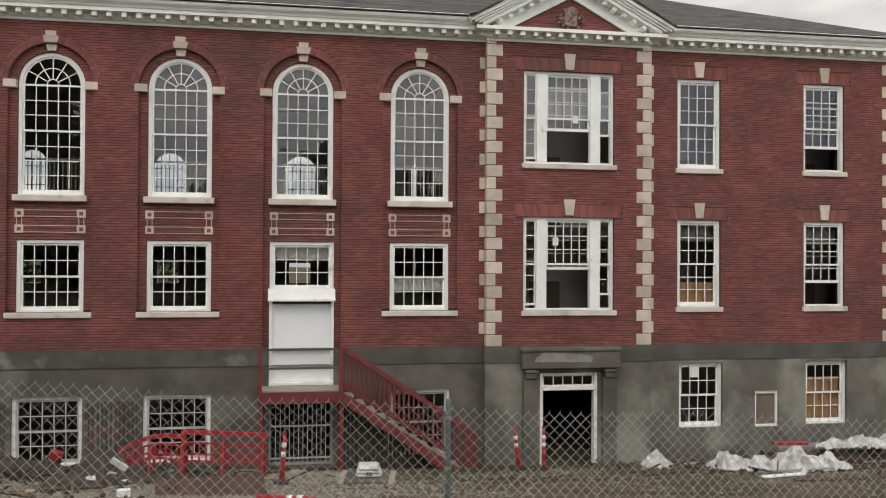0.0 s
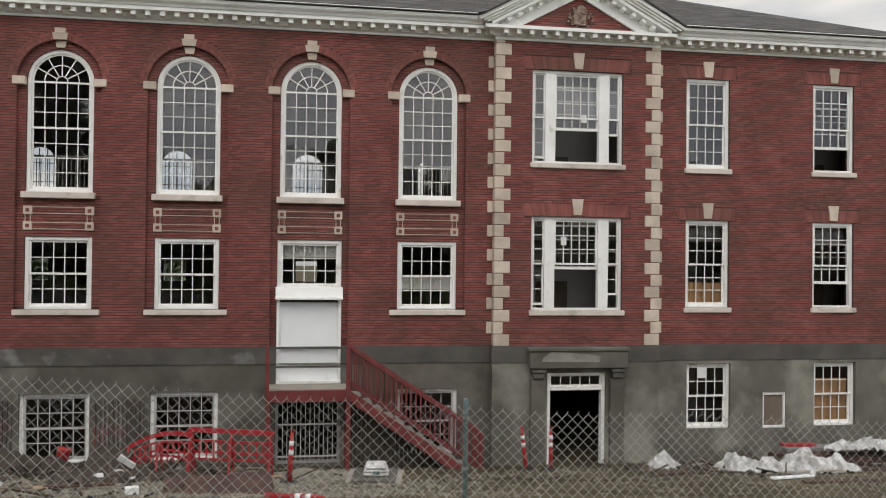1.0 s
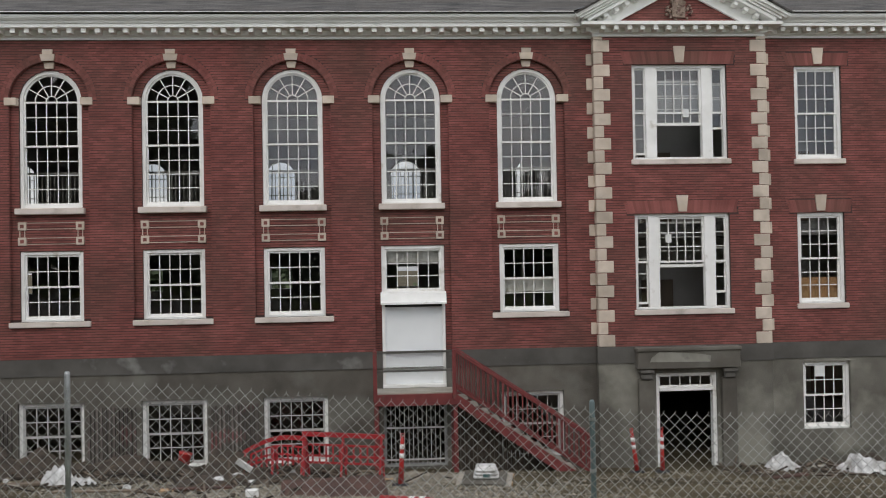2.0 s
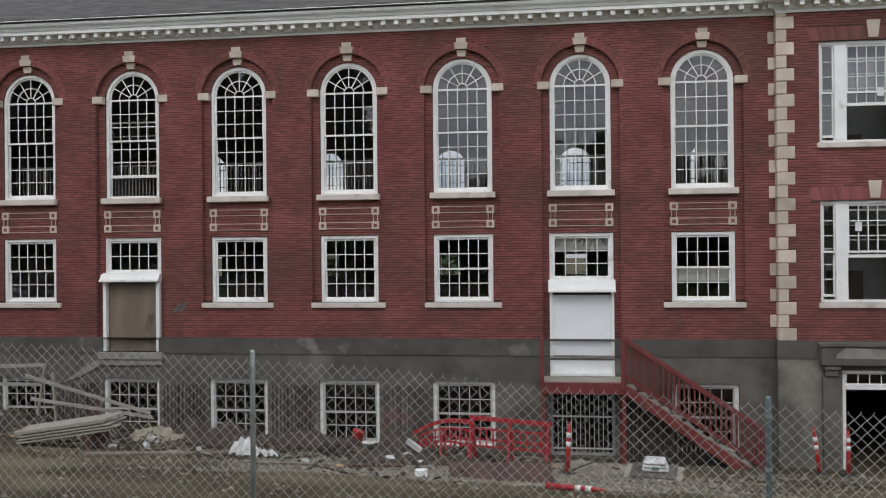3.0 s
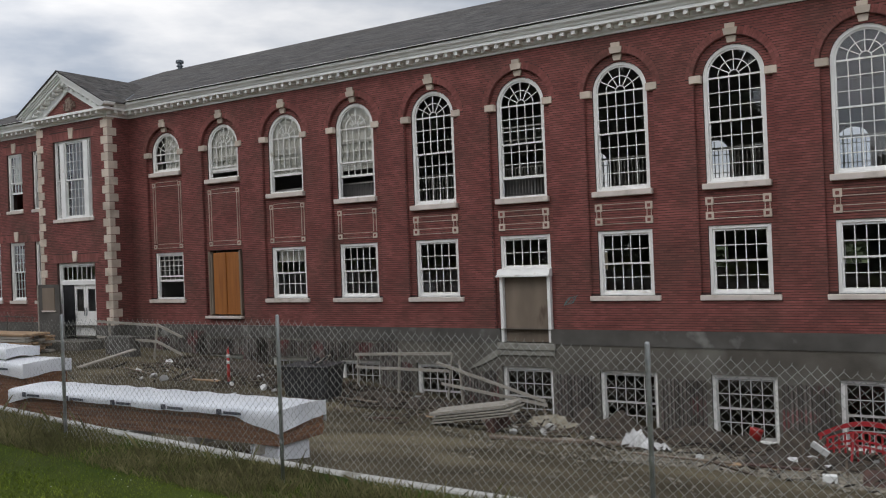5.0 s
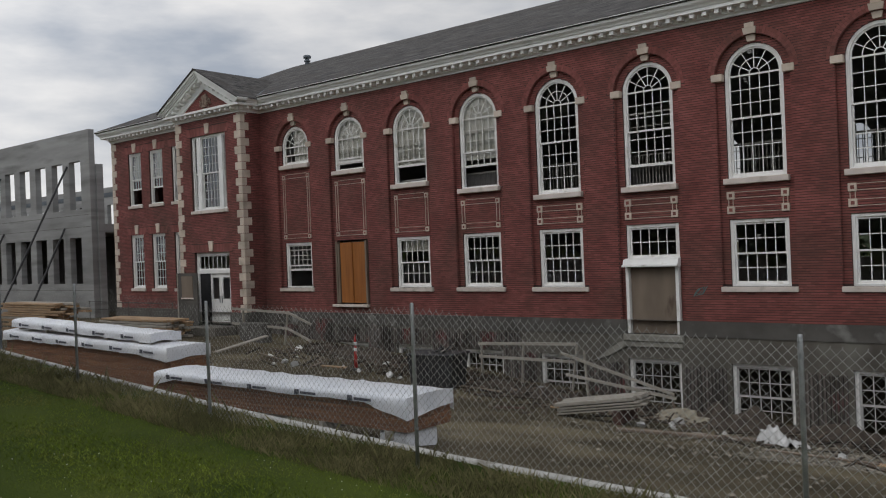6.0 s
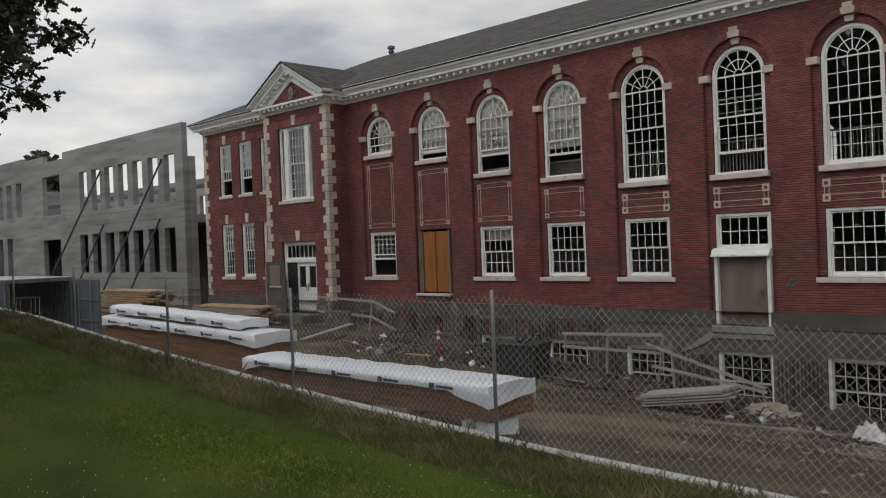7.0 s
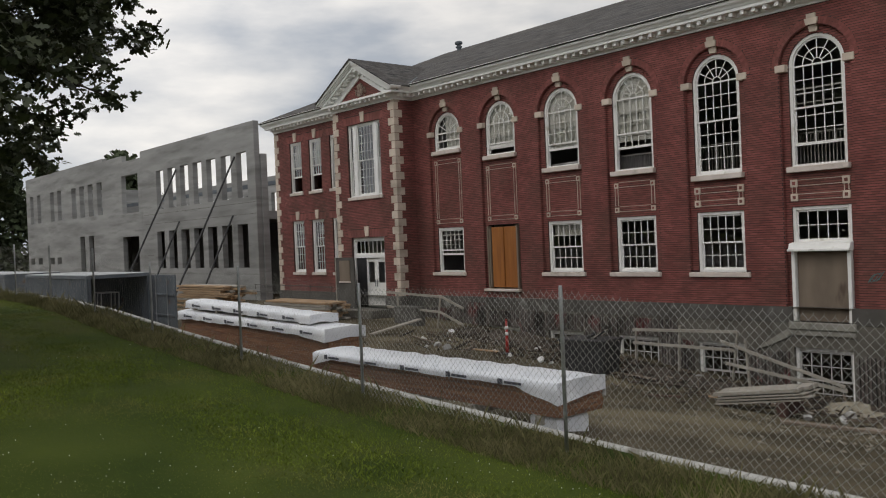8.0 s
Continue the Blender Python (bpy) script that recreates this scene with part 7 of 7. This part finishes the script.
FAR_OUTLINE = [(0, 0), (0.25, 0.2), (0.2, 0.45), (0.38, 0.6), (0.1, 1.0), (-0.2, 0.85), (-0.2, 0.55), (-0.4, 0.4)]


def far_tree_master(h, r, seed, cone=False):
    rng = random.Random(seed)
    t = thing("background_tree", None, None, "distant dark green tree beyond the grounds", "tree", group="background trees")
    part("trunk", Build().tube([(0, 0, -1.0), (0, 0, h * 0.3), (0, 0, h * 0.9)], [0.35, 0.25, 0.05], 8), BARK, t)
    cl = []
    for k in range(170):
        z = rng.uniform(0.12, 1.0)
        w = (1 - z) * 1.0 if cone else math.sin(math.pi * min(1, 0.1 + z * 0.88)) ** 0.7
        a = rng.uniform(0, 6.28)
        q = w * r * math.sqrt(rng.uniform(0.2, 1)) * (0.8 + 0.4 * noise.noise(Vector((math.cos(a) * 2, math.sin(a) * 2, z * 5 + seed))))
        cl.append((q * math.cos(a), q * math.sin(a), h * z))
    ob = new("crown", leaf_cloud("crown", cl, 18, r * 0.13, r * 0.19, rng, FAR_LEAF, FAR_OUTLINE))
    ob.parent = t
    tagged(ob, kind="stuff")
    return t


tree_a = far_tree_master(17.0, 6.0, 51)
tree_b = far_tree_master(17.0, 4.0, 52, True)
tree_a.matrix_basis = pose(-108, 20, 1.4)
tree_b.matrix_basis = pose(-116, 2, -2.0)
trng = random.Random(61)
for k in range(14):
    copy_thing(tree_a if k % 3 else tree_b, pose(-78 + 5.3 * k + trng.uniform(-1.2, 1.2), -52 + trng.uniform(-3, 3), 7.0, 0, 0, 40 * k))
for k in range(22):
    copy_thing(tree_a, pose(-85 + 7.0 * k + trng.uniform(-1.5, 1.5), -47 + trng.uniform(-1.5, 1.5), -4.0 if 11 <= k <= 12 else -6.0, 0, 0, 47 * k))
for k in range(8):
    q = copy_thing(tree_a, pose(16 + 7.5 * k, -58 + trng.uniform(-3, 3), -2.0 - 4.0 * min(1, k / 2), 0, 0, 70 * k))
for k, (x, y) in enumerate(((-100, -9), (-104, -2), (-106, 6), (-112, -16), (-112, 12), (-118, -4))):
    copy_thing(tree_a if k % 2 else tree_b, pose(x, y, 1.0, 0, 0, 33 * k))
for k in range(7):
    copy_thing(tree_a, pose(-60 + 16 * k, 60 + trng.uniform(-6, 6), -8.0, 0, 0, 55 * k))


# ---------- single bricks of the nearest stretch of wall ----------
brick_pieces = {}
for parent, d, bricks in brick_parts:
    for xa, xb, za, zb in bricks:
        key = (round(xb - xa, 2), round(zb - za, 3))
        if key not in brick_pieces:
            brick_pieces[key] = Build().box(0, key[0], 0, PROUD, 0, key[1]).mesh("brick", BRICK_PIECE)
        q = new("brick", brick_pieces[key])
        q.parent = parent
        q.location = (xa, d - PROUD * brick_rng.uniform(0.7, 1.1), za)
